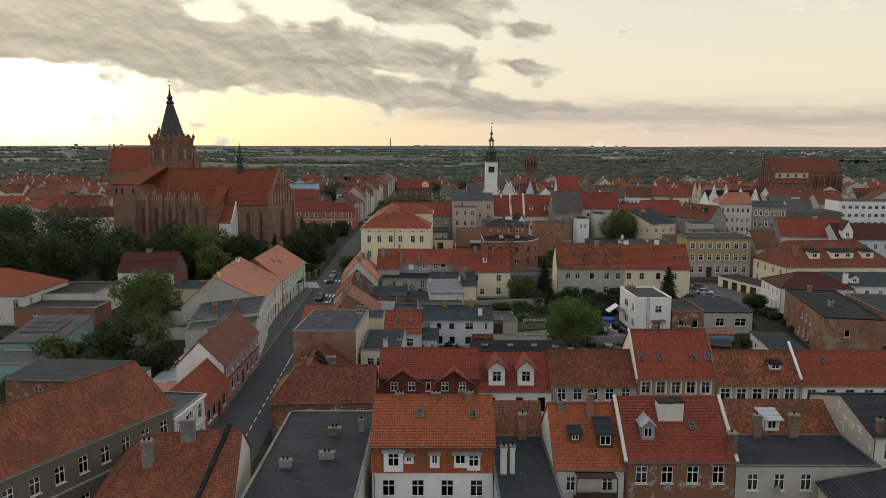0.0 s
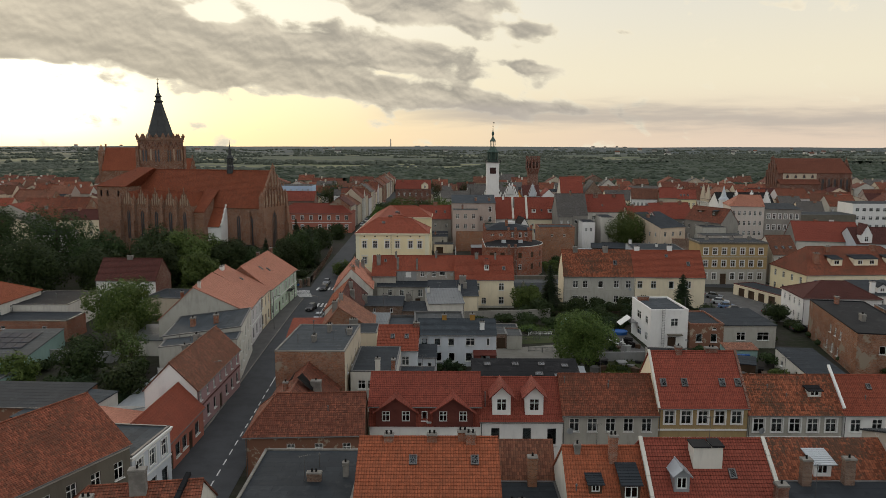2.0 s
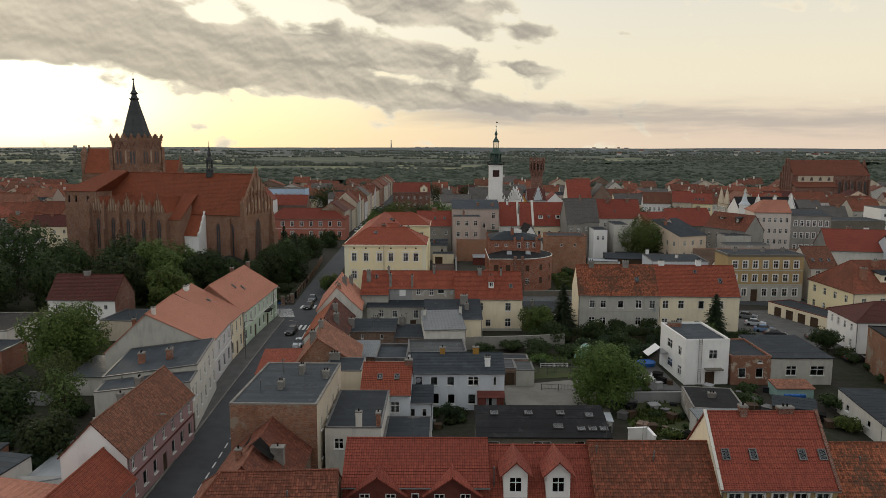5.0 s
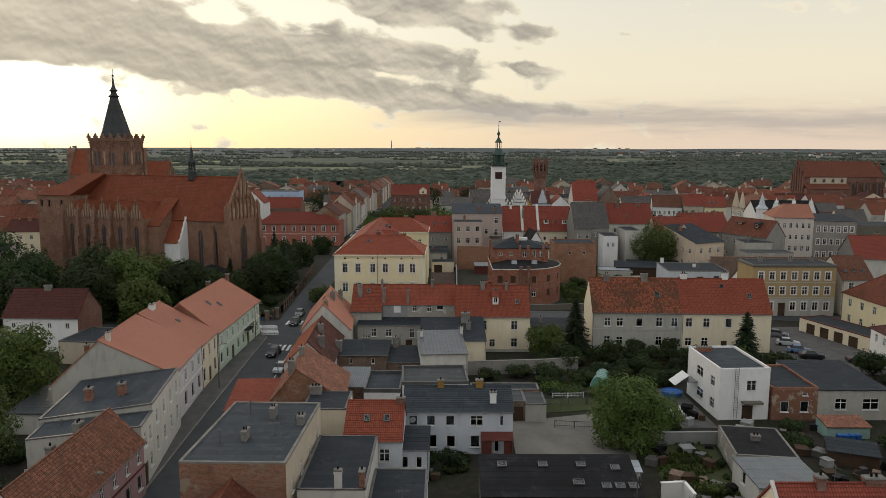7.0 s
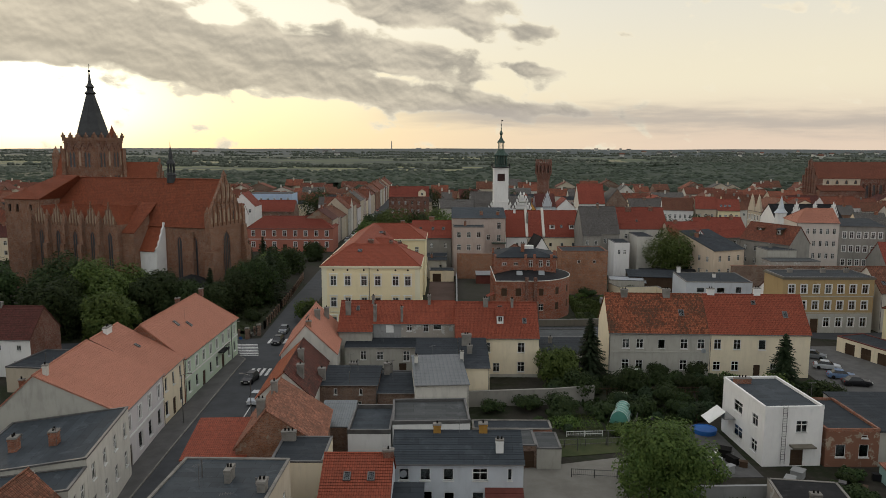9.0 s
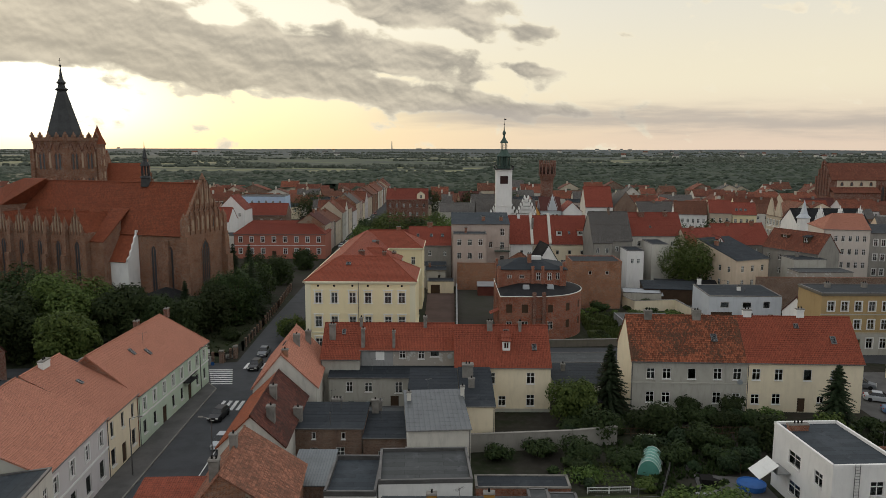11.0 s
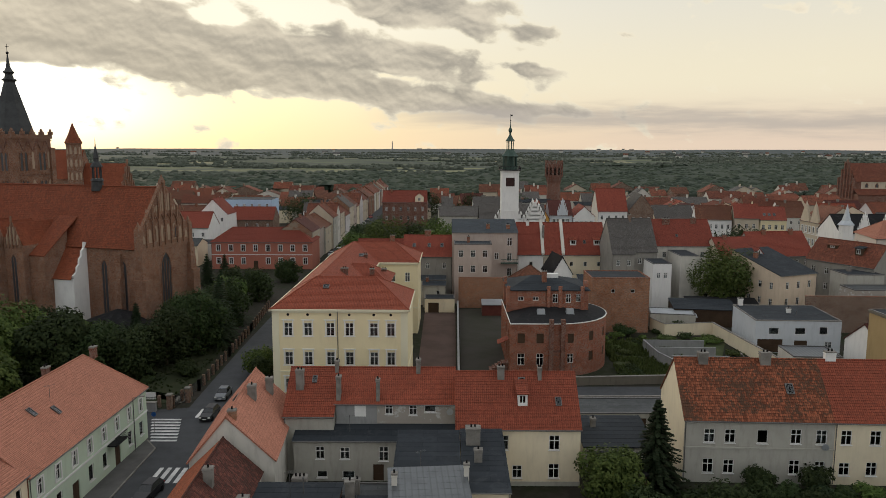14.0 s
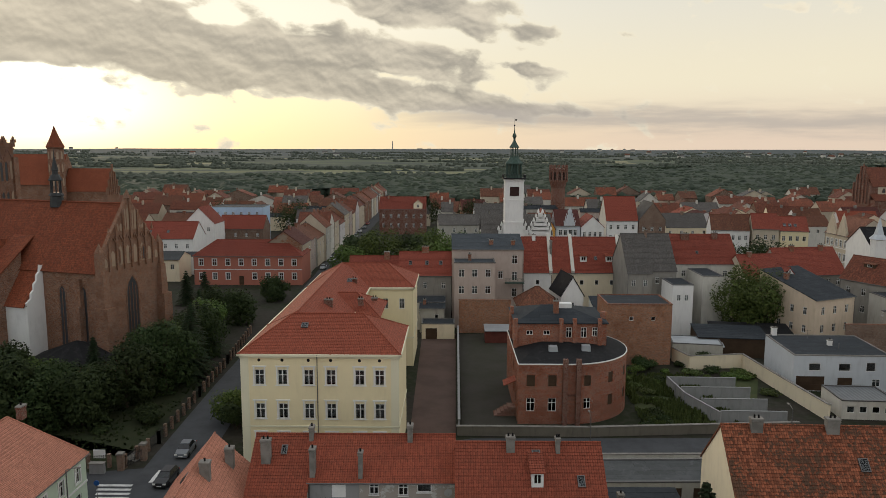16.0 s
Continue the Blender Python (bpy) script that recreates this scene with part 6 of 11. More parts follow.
slope(bm, (-3.6, 9.9, 2.7), (-3.6, 7.2, 2.7), (-1.5, 7.2, 4.2), (-1.5, 9.9, 4.2), course=3, thick=0.04)
part("awning", bm, "paint", h, "white fabric awning")
bm = bmesh.new()
for s in (2.15, 2.65):
    beam(bm, (s, -0.15, 0.3), (s, -0.15, 7.7), 0.03, n=4)
for i in range(22):
    beam(bm, (2.15, -0.15, 0.6 + i * 0.32), (2.65, -0.15, 0.6 + i * 0.32), 0.02, n=4)
part("ladder", bm, "gutter", h, "grey wall ladder")
house("grey half of a long house under a patched mossy roof", 28.9, 172.65, 16.6, 10.6, 7.6, 5.4, "gable_x", ang=-2.2, wall="grey", tile="patchy", side_wall="cream", rp=0.5,
      win=[("f", 2.8, 4.7, 1.2, 1.6, "cross"), ("f", 5.1, 4.7, 1.2, 1.6, "cross"), ("f", 8.7, 4.7, 1.2, 1.6, "plain"), ("f", 12.4, 4.7, 1.2, 1.7, "cross"), ("f", 15.2, 4.7, 1.2, 1.7, "cross"), ("f", 2.8, 1.1, 1.2, 1.7, "cross"), ("f", 5.1, 1.1, 1.2, 1.6, "cross"), ("f", 12.4, 1.1, 1.2, 1.7, "cross"), ("f", 15.2, 1.1, 1.1, 1.6, "cross")],
      chim=[(3.2, 5.0, 1.2, 1.1, 0.7, "cap", 2), (10.4, 5.0, 1.3, 1.2, 0.7, "cap", 2)], sky=[(12.4, 2.1, 0.9, 1.3)], band=((4.0,), "grey"))
house("cream half of a long house under a red tile roof", 45.5, 172.0, 16.4, 10.6, 7.6, 5.4, "gable_x", ang=-2.2, wall="cream", tile="red", side_wall="cream", rp=0.5,
      win=[("f", 1.3, 4.7, 1.2, 1.7, "cross"), ("f", 4.5, 4.7, 1.2, 1.7, "cross"), ("f", 8.6, 4.7, 1.2, 1.7, "plain"), ("f", 12.6, 4.7, 1.2, 1.7, "cross"), ("f", 1.3, 1.1, 1.2, 1.5, "cross"), ("f", 4.3, 1.1, 1.2, 1.6, "cross"), ("f", 10.6, 1.4, 1.0, 1.0, "cross")], doors=[("f", 7.9, 1.1, 2.1)],
      chim=[(1.4, 5.4, 1.2, 1.2, 0.6, "paint", 2), (9.2, 5.4, 1.4, 1.1, 0.6, "paint", 2)], sky=[(8.2, 3.8, 0.7, 0.8), (13.0, 2.0, 0.8, 1.3)])
house("brick ruin wall with bricked-up windows", 47.1, 137.0, 6.4, 11.0, 4.5, 0, "flat", wall="peeling", tile="felt", win=wins("f", 2, 1.2, 6.4, 0, 1.2, 1.6, 1.8, "plain") + [("f", 4.6, 3.6, 0.8, 0.4, "plain")], par=0.3, coping="brick")
house("long grey workshop under a ribbed felt roof", 53.5, 137.2, 10.0, 13.2, 4.5, 0.3, "mono", wall="grey", tile="felt", win=[("f", 3.4, 1.5, 1.7, 1.6, "cross"), ("f", 7.6, 1.5, 2.3, 1.6, "cross")], gut=False, name="workshop", category="workshop")
house("white shed with a black flat roof", 35.0, 119.0, 7.0, 9.2, 2.7, 0, "flat", ang=-8, wall="peeling_white", tile="felt_black", par=0.06, coping="cap", chim=[(3.4, 4.8, 0.8, 1.0, 0.6, "cap", 2)], name="shed", category="shed")
house("shed under a grey corrugated roof", 33.8, 109.8, 7.2, 7.0, 3.2, 0.2, "mono", wall="offwhite", tile="corrugated", gut=False, win=[("l", 3, 1.6, 1.0, 1.4, "plain")], name="shed", category="shed")
house("row of low sheds with patched sheet roofs", 47.5, 122.5, 5.6, 3.8, 1.9, 0.3, "mono", ang=-22, wall="wood", tile="felt", gut=False, name="shed", category="shed")
house("low rust-roofed shed beside the workshop", 51.6, 130.5, 5.7, 3.0, 1.7, 0.4, "mono", wall="mint", tile="faded", gut=False, name="shed", category="shed")
house("low white outbuilding under a grey felt roof", 57.0, 111.5, 6.0, 13.5, 3.0, 0.6, "mono", ang=-4, wall="offwhite", tile="felt", gut=False, win=[("l", 3, 1.2, 1.0, 0.9, "plain"), ("l", 9, 1.2, 1.0, 0.9, "plain")], name="shed", category="shed")
house("tall old brick house with a stained wall and felt roof", 74.2, 146.5, 27.0, 10.0, 7.4, 0, "flat", ang=-101, wall="brick_worn", tile="felt_black", win=[("r", 4, 4, 1, 1.4, "plain")] + wins("f", 5, 4.2, 27, 0, 0.9, 1.5, 8.0, "cross", skip=(0, 1)) + wins("f", 4, 0.9, 27, 0, 0.9, 1.6, 9.0, "cross", skip=(0,)), chim=[(3.0, 4.0, 1.6, 1.0, 0.7, "brick", 1), (17.0, 4.0, 1.3, 1.6, 0.7, "cap", 2)], coping="felt_black", par=0.15)
house("grey flat-roofed block behind the brick house", 84.0, 128, 22, 18, 6.6, 0, "flat", ang=-9, wall="brick_worn", tile="felt", win=wins("f", 6, 3.4, 22, 0, 0.9, 1.6, 2.0), chim=[(6, 9, 1.3, 0.8, 0.6, "cap", 1), (14, 12, 1.2, 0.8, 0.6, "cap", 1)], par=0.1)
house("white house under a hipped maroon roof", 77.2, 155.2, 16.0, 12.0, 6.0, 2.7, "gable_x", ang=-4, wall="white", tile="maroon", hip=(6, 5), win=wins("f", 3, 3.8, 16, 0, 0.9, 1.4, 3.5) + wins("l", 4, 3.8, 12, 0, 0.9, 1.4, 2.0) + wins("l", 4, 0.9, 12, 0, 0.9, 1.4, 2.0))
house("white house with a grey felt roof and dormer", 93.0, 157, 22, 13, 6.2, 1.0, "mono", ang=-3, wall="white", tile="felt", win=wins("f", 7, 3.6, 22, 0, 1.0, 1.4, 2.0) + wins("f", 7, 0.9, 22, 0, 1.0, 1.4, 2.0), dorm=[dict(x=3, y=2.0, w=2.0, h=1.3, back=1.5, wall="white", roof="felt", ww=0.9, wh=0.8, rise=0.7)], chim=[(0.8, 2.0, 2.6, 0.9, 0.8, "white", 1)])
house("row of low garages under felt roofs", 81.8, 168, 6.2, 21, 2.8, 0, "flat", ang=18, wall="cream", tile="felt", doors=[("l", 3.0, 2.2, 2.1), ("l", 6.5, 2.2, 2.1), ("l", 10, 2.2, 2.1), ("l", 13.5, 2.2, 2.1)], name="garage", category="garage", coping="wood_red")
house("dark shed at the car park", 79.5, 160.5, 7.5, 7.0, 2.9, 0, "flat", wall="wood", tile="felt_black", name="shed", category="shed")
h = house("mustard tenement with white-framed windows and a grey base", 70.8, 201.5, 18.7, 9, 11.6, 0, "flat", ang=0, wall="mustard", tile="felt", coping="gutter", par=0.15, cornice="grey_dark", base=None,
          win=wins("f", 7, 8.3, 18.7, 0, 1.2, 1.8, 1.8, "trim") + wins("f", 7, 4.9, 18.7, 0, 1.2, 1.8, 1.8, "trim") + wins("f", 7, 1.3, 18.7, 0, 1.2, 1.9, 1.8, "trim", skip=(2,)), doors=[("f", 6.83, 1.6, 3.0)], chim=[(4, 6, 1.0, 0.9, 0.7, "cap", 2), (11, 6, 1.0, 0.9, 0.7, "cap", 2), (16, 6, 1.0, 0.9, 0.7, "cap", 2)], name="tenement", category="tenement", band=((4.1, 7.6), "grey"))
bm = bmesh.new()
gaps = [(q[1] - 0.77, q[1] + 0.77, 1.3, 3.4) for q in wins("f", 7, 1.3, 18.7, 0, 1.2, 1.9, 1.8, "trim", skip=(2,))] + [(6.0, 7.66, 0.02, 3.0)]
facade(bm, V3((0, -0.04, 0)), V3((1, 0, 0)), V3((0, 1, 0)), 18.7, -0.1, 4.0, gaps, 0.04)
part("ground_floor_facing", bm, "grey", h, "grey rendered ground floor")
house("tall cream house with a hipped orange roof and dormers", 88.2, 176.5, 30, 17, 7.2, 5.6, "gable_x", ang=4, wall="cream", tile="moss_red", hip=(4.5, 6), rp=0.52, side_wall="lemon", win=wins("l", 4, 4.6, 17, 0, 1.1, 1.6, 2.5) + wins("l", 4, 1.2, 17, 0, 1.1, 1.6, 2.5) + wins("l", 3, 7.0, 17, 0, 0.8, 0.9, 5.5, "plain")[:0] + wins("f", 7, 4.4, 30, 0, 1.1, 1.5, 2.5) + wins("f", 7, 1.2, 30, 0, 1.1, 1.5, 2.5),
      dorm=[dict(x=9.0, y=2.6, w=2.8, h=1.7, back=2.2, style="shed", wall="cream", roof="felt", ww=1.3, wh=1.0, rise=0.6), dict(x=16.5, y=2.6, w=6.0, h=1.7, back=2.4, style="shed", wall="cream", roof="felt", ww=1.2, wh=1.0, n=2, rise=0.6), dict(x=23.5, y=2.6, w=3.0, h=1.7, back=2.2, style="shed", wall="cream", roof="felt", ww=1.2, wh=1.0, rise=0.6)],
      chim=[(9, 7, 1.6, 1.2, 0.8, "brick", 2), (21, 7.5, 1.6, 1.2, 0.8, "brick", 2), (4.2, 3.6, 2.6, 1.3, 0.8, "brick", 2)])
house("narrow grey house with a mansard of brown tiles", 91.4, 202, 7.0, 12, 8.4, 4.5, "gable_x", wall="offwhite", tile="brown", win=wins("f", 2, 5.6, 7.0, 0, 1.2, 2.0, 2.0, "trim") + wins("f", 2, 1.5, 7.0, 0, 1.2, 2.0, 2.0, "trim"), sky=[(1.5, 1.6), (3.5, 1.6), (5.5, 1.6)])

# ---- the school, the round villa, walls and yards ----


def hip_roof(bm, x0, x1, y0, y1, z, rise, axis, run, o=0.35, ends=(1, 1)):
    """A hipped roof over a rectangle; run: plan length of the hips."""
    k = rise / ((x1 - x0) / 2 if axis == "y" else (y1 - y0) / 2)
    zz = z - o * k * 0.5
    if axis == "y":
        cx = (x0 + x1) / 2
        a, b = (cx, y0 + run * ends[0], z + rise), (cx, y1 - run * ends[1], z + rise)
        slope(bm, (x0 - o, y1 + o, zz), (x0 - o, y0 - o, zz), a, b)
        slope(bm, (x1 + o, y0 - o, zz), (x1 + o, y1 + o, zz), b, a)
        slope(bm, (x0 - o, y0 - o, zz), (x1 + o, y0 - o, zz), a, a)
        slope(bm, (x1 + o, y1 + o, zz), (x0 - o, y1 + o, zz), b, b)
    else:
        cy = (y0 + y1) / 2
        a, b = (x0 + run * ends[0], cy, z + rise), (x1 - run * ends[1], cy, z + rise)
        slope(bm, (x0 - o, y0 - o, zz), (x1 + o, y0 - o, zz), b, a)
        slope(bm, (x1 + o, y1 + o, zz), (x0 - o, y1 + o, zz), a, b)
        slope(bm, (x1 + o, y0 - o, zz), (x1 + o, y1 + o, zz), b, b)
        slope(bm, (x0 - o, y1 + o, zz), (x0 - o, y0 - o, zz), a, a)
    ridge_cap(bm, a, b)
    for c in ((x0 - o, y0 - o, zz), (x1 + o, y0 - o, zz)):
        ridge_cap(bm, c, a if axis == "y" or c[0] < (x0 + x1) / 2 else b)
    for c in ((x0 - o, y1 + o, zz), (x1 + o, y1 + o, zz)):
        ridge_cap(bm, c, b if axis == "y" or c[0] > (x0 + x1) / 2 else a)


def school():
    root = thing("school", "pale yellow school with white windows and a hipped red roof", "school", pose(-22.9, 196.4, 0, 0, 0, -0.6))
    root.scale.x = 0.978
    E = 14.6
    pairs = [2.3, 5.2, 8.5, 11.3, 14.9, 17.4]
    holes_f = [(c - 0.6, c + 0.6, z, z + 1.95) for c in pairs for z in (10.6, 6.3, 2.3)]
    side_w = [(q - 0.6, q + 0.6, z, z + 1.95) for q in [3 + 3.6 * i for i in range(15)] for z in (10.6, 6.3, 2.3)]
    bm = bmesh.new()
    X, Y = V3((1, 0, 0)), V3((0, 1, 0))
    outline = [((0, 0), X, Y, 19.8, holes_f), ((19.8, 0), Y, -X, 14.0, []), ((19.8, 14), -X, -Y, 8.8, [(q - 0.5, q + 0.5, z, z + 1.9) for q in (2, 5) for z in (10.6, 6.3)]), ((11, 14), Y, -X, 29.0, [(q - 0.5, q + 0.5, z, z + 1.9) for q in (3, 8, 13, 18, 23) for z in (10.6, 6.3)]),
               ((11, 43), X, Y, 8.2, [(2.6, 3.6, 10.6, 12.5), (2.6, 3.6, 6.3, 8.2), (5.6, 6.6, 10.6, 12.5)]), ((19.2, 43), Y, -X, 14.0, []), ((19.2, 57), -X, -Y, 19.2, []), ((0, 57), -Y, X, 57.0, side_w)]
    for p, u, inn, ln, holes in outline:
        facade(bm, V3((*p, 0)), u, inn, ln, -0.4, E, holes, 0.2)
    part("wall", bm, "lemon", root)
    for p, u, inn, ln, holes in outline:
        a = math.atan2(u.y, u.x)
        for q in holes:
            put_window(root, V3((*p, 0)) + u * ((q[0] + q[1]) / 2) + inn * 0.14 + V3((0, 0, q[2])), a, q[1] - q[0], q[3] - q[2], "lintel" if p == (0, 0) else "cross", True)
    bm = bmesh.new()
    for p, u, inn, ln, holes in outline:
        P = V3((*p, 0))
        for z0, z1, e in ((E - 0.55, E - 0.3, 0.16), (E - 0.3, E - 0.02, 0.42), (5.2, 5.42, 0.1)):
            c = [P + u * -e - inn * e, P + u * (ln + e) - inn * e, P + u * (ln + e) + inn * 0.05, P + u * -e + inn * 0.05]
            lo, hi = [bm.verts.new(q + V3((0, 0, z0))) for q in c], [bm.verts.new(q + V3((0, 0, z1))) for q in c]
            bm.faces.new(lo[::-1]), bm.faces.new(hi)
            for i in range(4):
                bm.faces.new((lo[i], lo[(i + 1) % 4], hi[(i + 1) % 4], hi[i]))
    part("cornice", bm, "lemon_pale", root, "pale moulded cornice")
    for xx in (0, 18.9):
        bm = bmesh.new()
        block(bm, xx - 0.06, xx + 0.96, -0.07, 0.02, 0.0, E - 0.5)
        part("corner_strip", bm, "lemon_pale", root)
    # no openings are cut: black discs paint their darkness on the wall
    bm = bmesh.new()
    for c in pairs:
        for z in (13.75,):
            lathe(bm, 0, 0, [(0.01, 0), (0.2, 0), (0.2, 0.03), (0.01, 0.03)], 10)
            for v in bm.verts:
                if abs(v.co.z) < 0.05 and not v.tag:
                    v.co = V3((c + v.co.x, -0.01 - v.co.z, z + v.co.y))
                    v.tag = True
    part("attic_vent", bm, "soot", root, "small round attic openings")
    bm = bmesh.new()
    hip_roof(bm, 0, 11, 0, 57, E, 3.4, "y", 8.6)
    hip_roof(bm, 0, 19.8, 0, 14.0, E, 3.4, "x", 5.2)
    hip_roof(bm, 0, 19.2, 43, 57, E, 3.2, "x", 5.2)
    hip_roof(bm, 4, 15.0, 22, 33, E - 0.5, 2.6, "x", 4.0)
    part("roof", bm, "red_new", root)
    for q in ((7.9, 18.5, 3.0, 1.2), (12.0, 24.0, 2.0, 0.8), (8.8, 40, 2.2, 0.9), (13.8, 27.5, 1.4, 0.9)):
        chimney(root, q[0], q[1], E + 0.8, E + q[2], q[3], 0.6, "brick_dark", 2)
    for q in ((7.2, 4.2), (8.5, 36)):
        skylight(root, V3((q[0], q[1], E + 3.4 * 4.2 / 7 + 0.12)), 0, math.atan2(3.4, 7.0), 0.9, 0.9)
    bm = bmesh.new()
    beam(bm, (9.6, -0.16, 0.2), (9.6, -0.16, E - 0.6), 0.06), beam(bm, (9.6, -0.16, E - 0.6), (9.6, -0.4, E - 0.1), 0.06)
    part("downpipe", bm, "gutter", root)


school()


def round_villa():
    root = thing("brick_villa", "round-ended red brick villa with stepped dark felt roofs", "villa", pose(12.6, 211.0, 0))
    n, R, cx, cy = 22, 10.2, 7.4, 10.2
    pts = [(0, 0)] + [(cx + R * math.sin(a), cy - R * math.cos(a)) for a in [math.pi * (0.0 + 0.72 * i / n) for i in range(n + 1)]] + [(14.2, 19.5), (0, 19.5)]
    E = 8.9
    bm = bmesh.new()
    wn = []
    for i, (a, b) in enumerate(zip(pts, pts[1:] + pts[:1])):
        u = V3((b[0] - a[0], b[1] - a[1], 0))
        ln = u.length
        u.normalize()
        inn = V3((-u.y, u.x, 0))
        holes = []
        if i == 0:
            holes = [(c - 0.6, c + 0.6, z, z + h) for c in (1.8, 4.9) for z, h in ((5.6, 1.7), (1.9, 2.0))]
        elif 3 <= i <= n and i % 4 == 3:
            holes = [(ln / 2 - 0.55, ln / 2 + 0.55, z, z + 1.6) for z in (5.6, 2.2)]
        elif i == len(pts) - 1:
            holes = [(c - 0.5, c + 0.5, z, z + 1.6) for c in (4, 8, 12, 16) for z in (5.6, 2.2)]
        facade(bm, V3((*a, 0)), u, inn, ln, -0.3, E, holes, 0.2)
        for q in holes:
            wn.append((V3((*a, 0)) + u * ((q[0] + q[1]) / 2) + inn * 0.15 + V3((0, 0, q[2])), math.atan2(u.y, u.x), q[1] - q[0], q[3] - q[2]))
    part("wall", bm, "villa_brick", root)
    for p, a, w, h in wn:
        put_window(root, p, a, round(w, 1), round(h, 1), "cross" if p.z < 3 and p.y < 1 else "boarded")
    top = bmesh.new()
    c = top.verts.new((6.5, 13.0, E + 1.6))
    ring = [top.verts.new((p[0], p[1], E + 0.05)) for p in pts]
    for i in range(len(ring)):
        top.faces.new((ring[i], ring[(i + 1) % len(ring)], c))
    part("roof", top, "felt_black", root)
    rim = bmesh.new()
    for a, b in zip(pts, pts[1:] + pts[:1]):
        beam(rim, (a[0], a[1], E), (b[0], b[1], E), 0.1, n=5)
    part("eaves_trim", rim, "paint", root, "white painted eaves board")
    bm = bmesh.new()
    hs = [(2.2 - 0.5, 2.2 + 0.5, 11.0, 11.7), (4.8 - 0.5, 4.8 + 0.5, 11.0, 11.7), (8.2 - 0.45, 8.2 + 0.45, 10.6, 12.2), (10.5 - 0.45, 10.5 + 0.45, 10.6, 12.2), (12.2 - 0.4, 12.2 + 0.4, 10.8, 12.2)]
    facade(bm, V3((0.3, 8.5, 0)), V3((1, 0, 0)), V3((0, 1, 0)), 14.0, E, 12.9, hs)
    facade(bm, V3((14.3, 8.5, 0)), V3((0, 1, 0)), V3((-1, 0, 0)), 11, E, 12.9, [])
    facade(bm, V3((14.3, 19.5, 0)), V3((-1, 0, 0)), V3((0, -1, 0)), 14.0, E, 12.9, [])
    facade(bm, V3((0.3, 19.5, 0)), V3((0, -1, 0)), V3((1, 0, 0)), 11, E, 12.9, [])
    for xx in (0.3, 7.3, 9.35, 13.2):
        block(bm, xx - 0.3, xx + 0.3, 8.1, 8.6, E - 0.6, 13.6)
    block(bm, 14.0, 14.7, 11, 12, E, 14.0), block(bm, 0.0, 0.5, 14, 14.8, E, 14.2)
    part("upper_wall", bm, "villa_brick", root)
    for q in hs:
        put_window(root, V3((0.3 + (q[0] + q[1]) / 2, 8.6, q[2])), 0, q[1] - q[0], q[3] - q[2], "cross")
    bm = bmesh.new()
    slope(bm, (0.1, 8.2, 12.9), (14.6, 8.2, 12.9), (8.4, 14, 14.6), (5.0, 14, 14.6), course=1.2, lift=0.01)
    slope(bm, (14.6, 8.2, 12.9), (14.6, 19.7, 12.9), (8.4, 14, 14.6), (8.4, 14, 14.6), course=1.2, lift=0.01)
    slope(bm, (14.6, 19.7, 12.9), (0.1, 19.7, 12.9), (5.0, 14, 14.6), (8.4, 14, 14.6), course=1.2, lift=0.01)
    slope(bm, (0.1, 19.7, 12.9), (0.1, 8.2, 12.9), (5.0, 14, 14.6), (5.0, 14, 14.6), course=1.2, lift=0.01)
    part("upper_roof", bm, "felt", root)
    bm = bmesh.new()
    for xx in (6.7, 8.6):
        block(bm, xx - 0.35, xx + 0.35, -0.55, 0.2, 0, 9.7)
    block(bm, 6.9, 8.4, -0.2, 0.4, 4.2, 4.5)
    part("buttress", bm, "brick_dark", root)
    for q in ((5.6, 5.0), (10.6, 5.5)):
        bm = bmesh.new()
        block(bm, q[0] - 0.7, q[0] + 0.7, q[1] - 0.6, q[1] + 0.6, E + 0.3, E + 1.35, 0.1)
        part("roof_light", bm, "zinc", root, "dull zinc roof light")
    chimney(root, 6.9, 11.5, 13.4, 15.9, 0.8, 0.7, "brick", 2)
    bm = bmesh.new()
    block(bm, 7.0, 9.6, 12.8, 14.0, 14.0, 15.0)
    part("roof_hatch", bm, "paint", root, "white boarded roof hatch")
    bm = bmesh.new()
    for i in range(5):
        block(bm, -3.2 + i * 0.5, 0.0, 3.0, 5.0, -0.1 + i * 0.3, 0.2 + i * 0.3)
    part("steps", bm, "brick_dark", root, "brick entrance steps")
    bm = bmesh.new()
    slope(bm, (-1.8, 6.0, 4.6), (-1.8, 3.4, 4.6), (0.0, 3.4, 5.4), (0.0, 6.0, 5.4), thick=0.08)
    part("porch_roof", bm, "red", root)


round_villa()
house("plain orange brick storehouse with two small windows", 31.6, 240.5, 11.8, 9.0, 11.2, 0, "flat", wall="brick_pale", tile="felt", par=0.2, coping="brick", win=[("f", 4.4, 8.2, 0.8, 0.8, "plain"), ("f", 8.4, 8.2, 0.8, 0.8, "plain")], name="storehouse", category="storehouse")


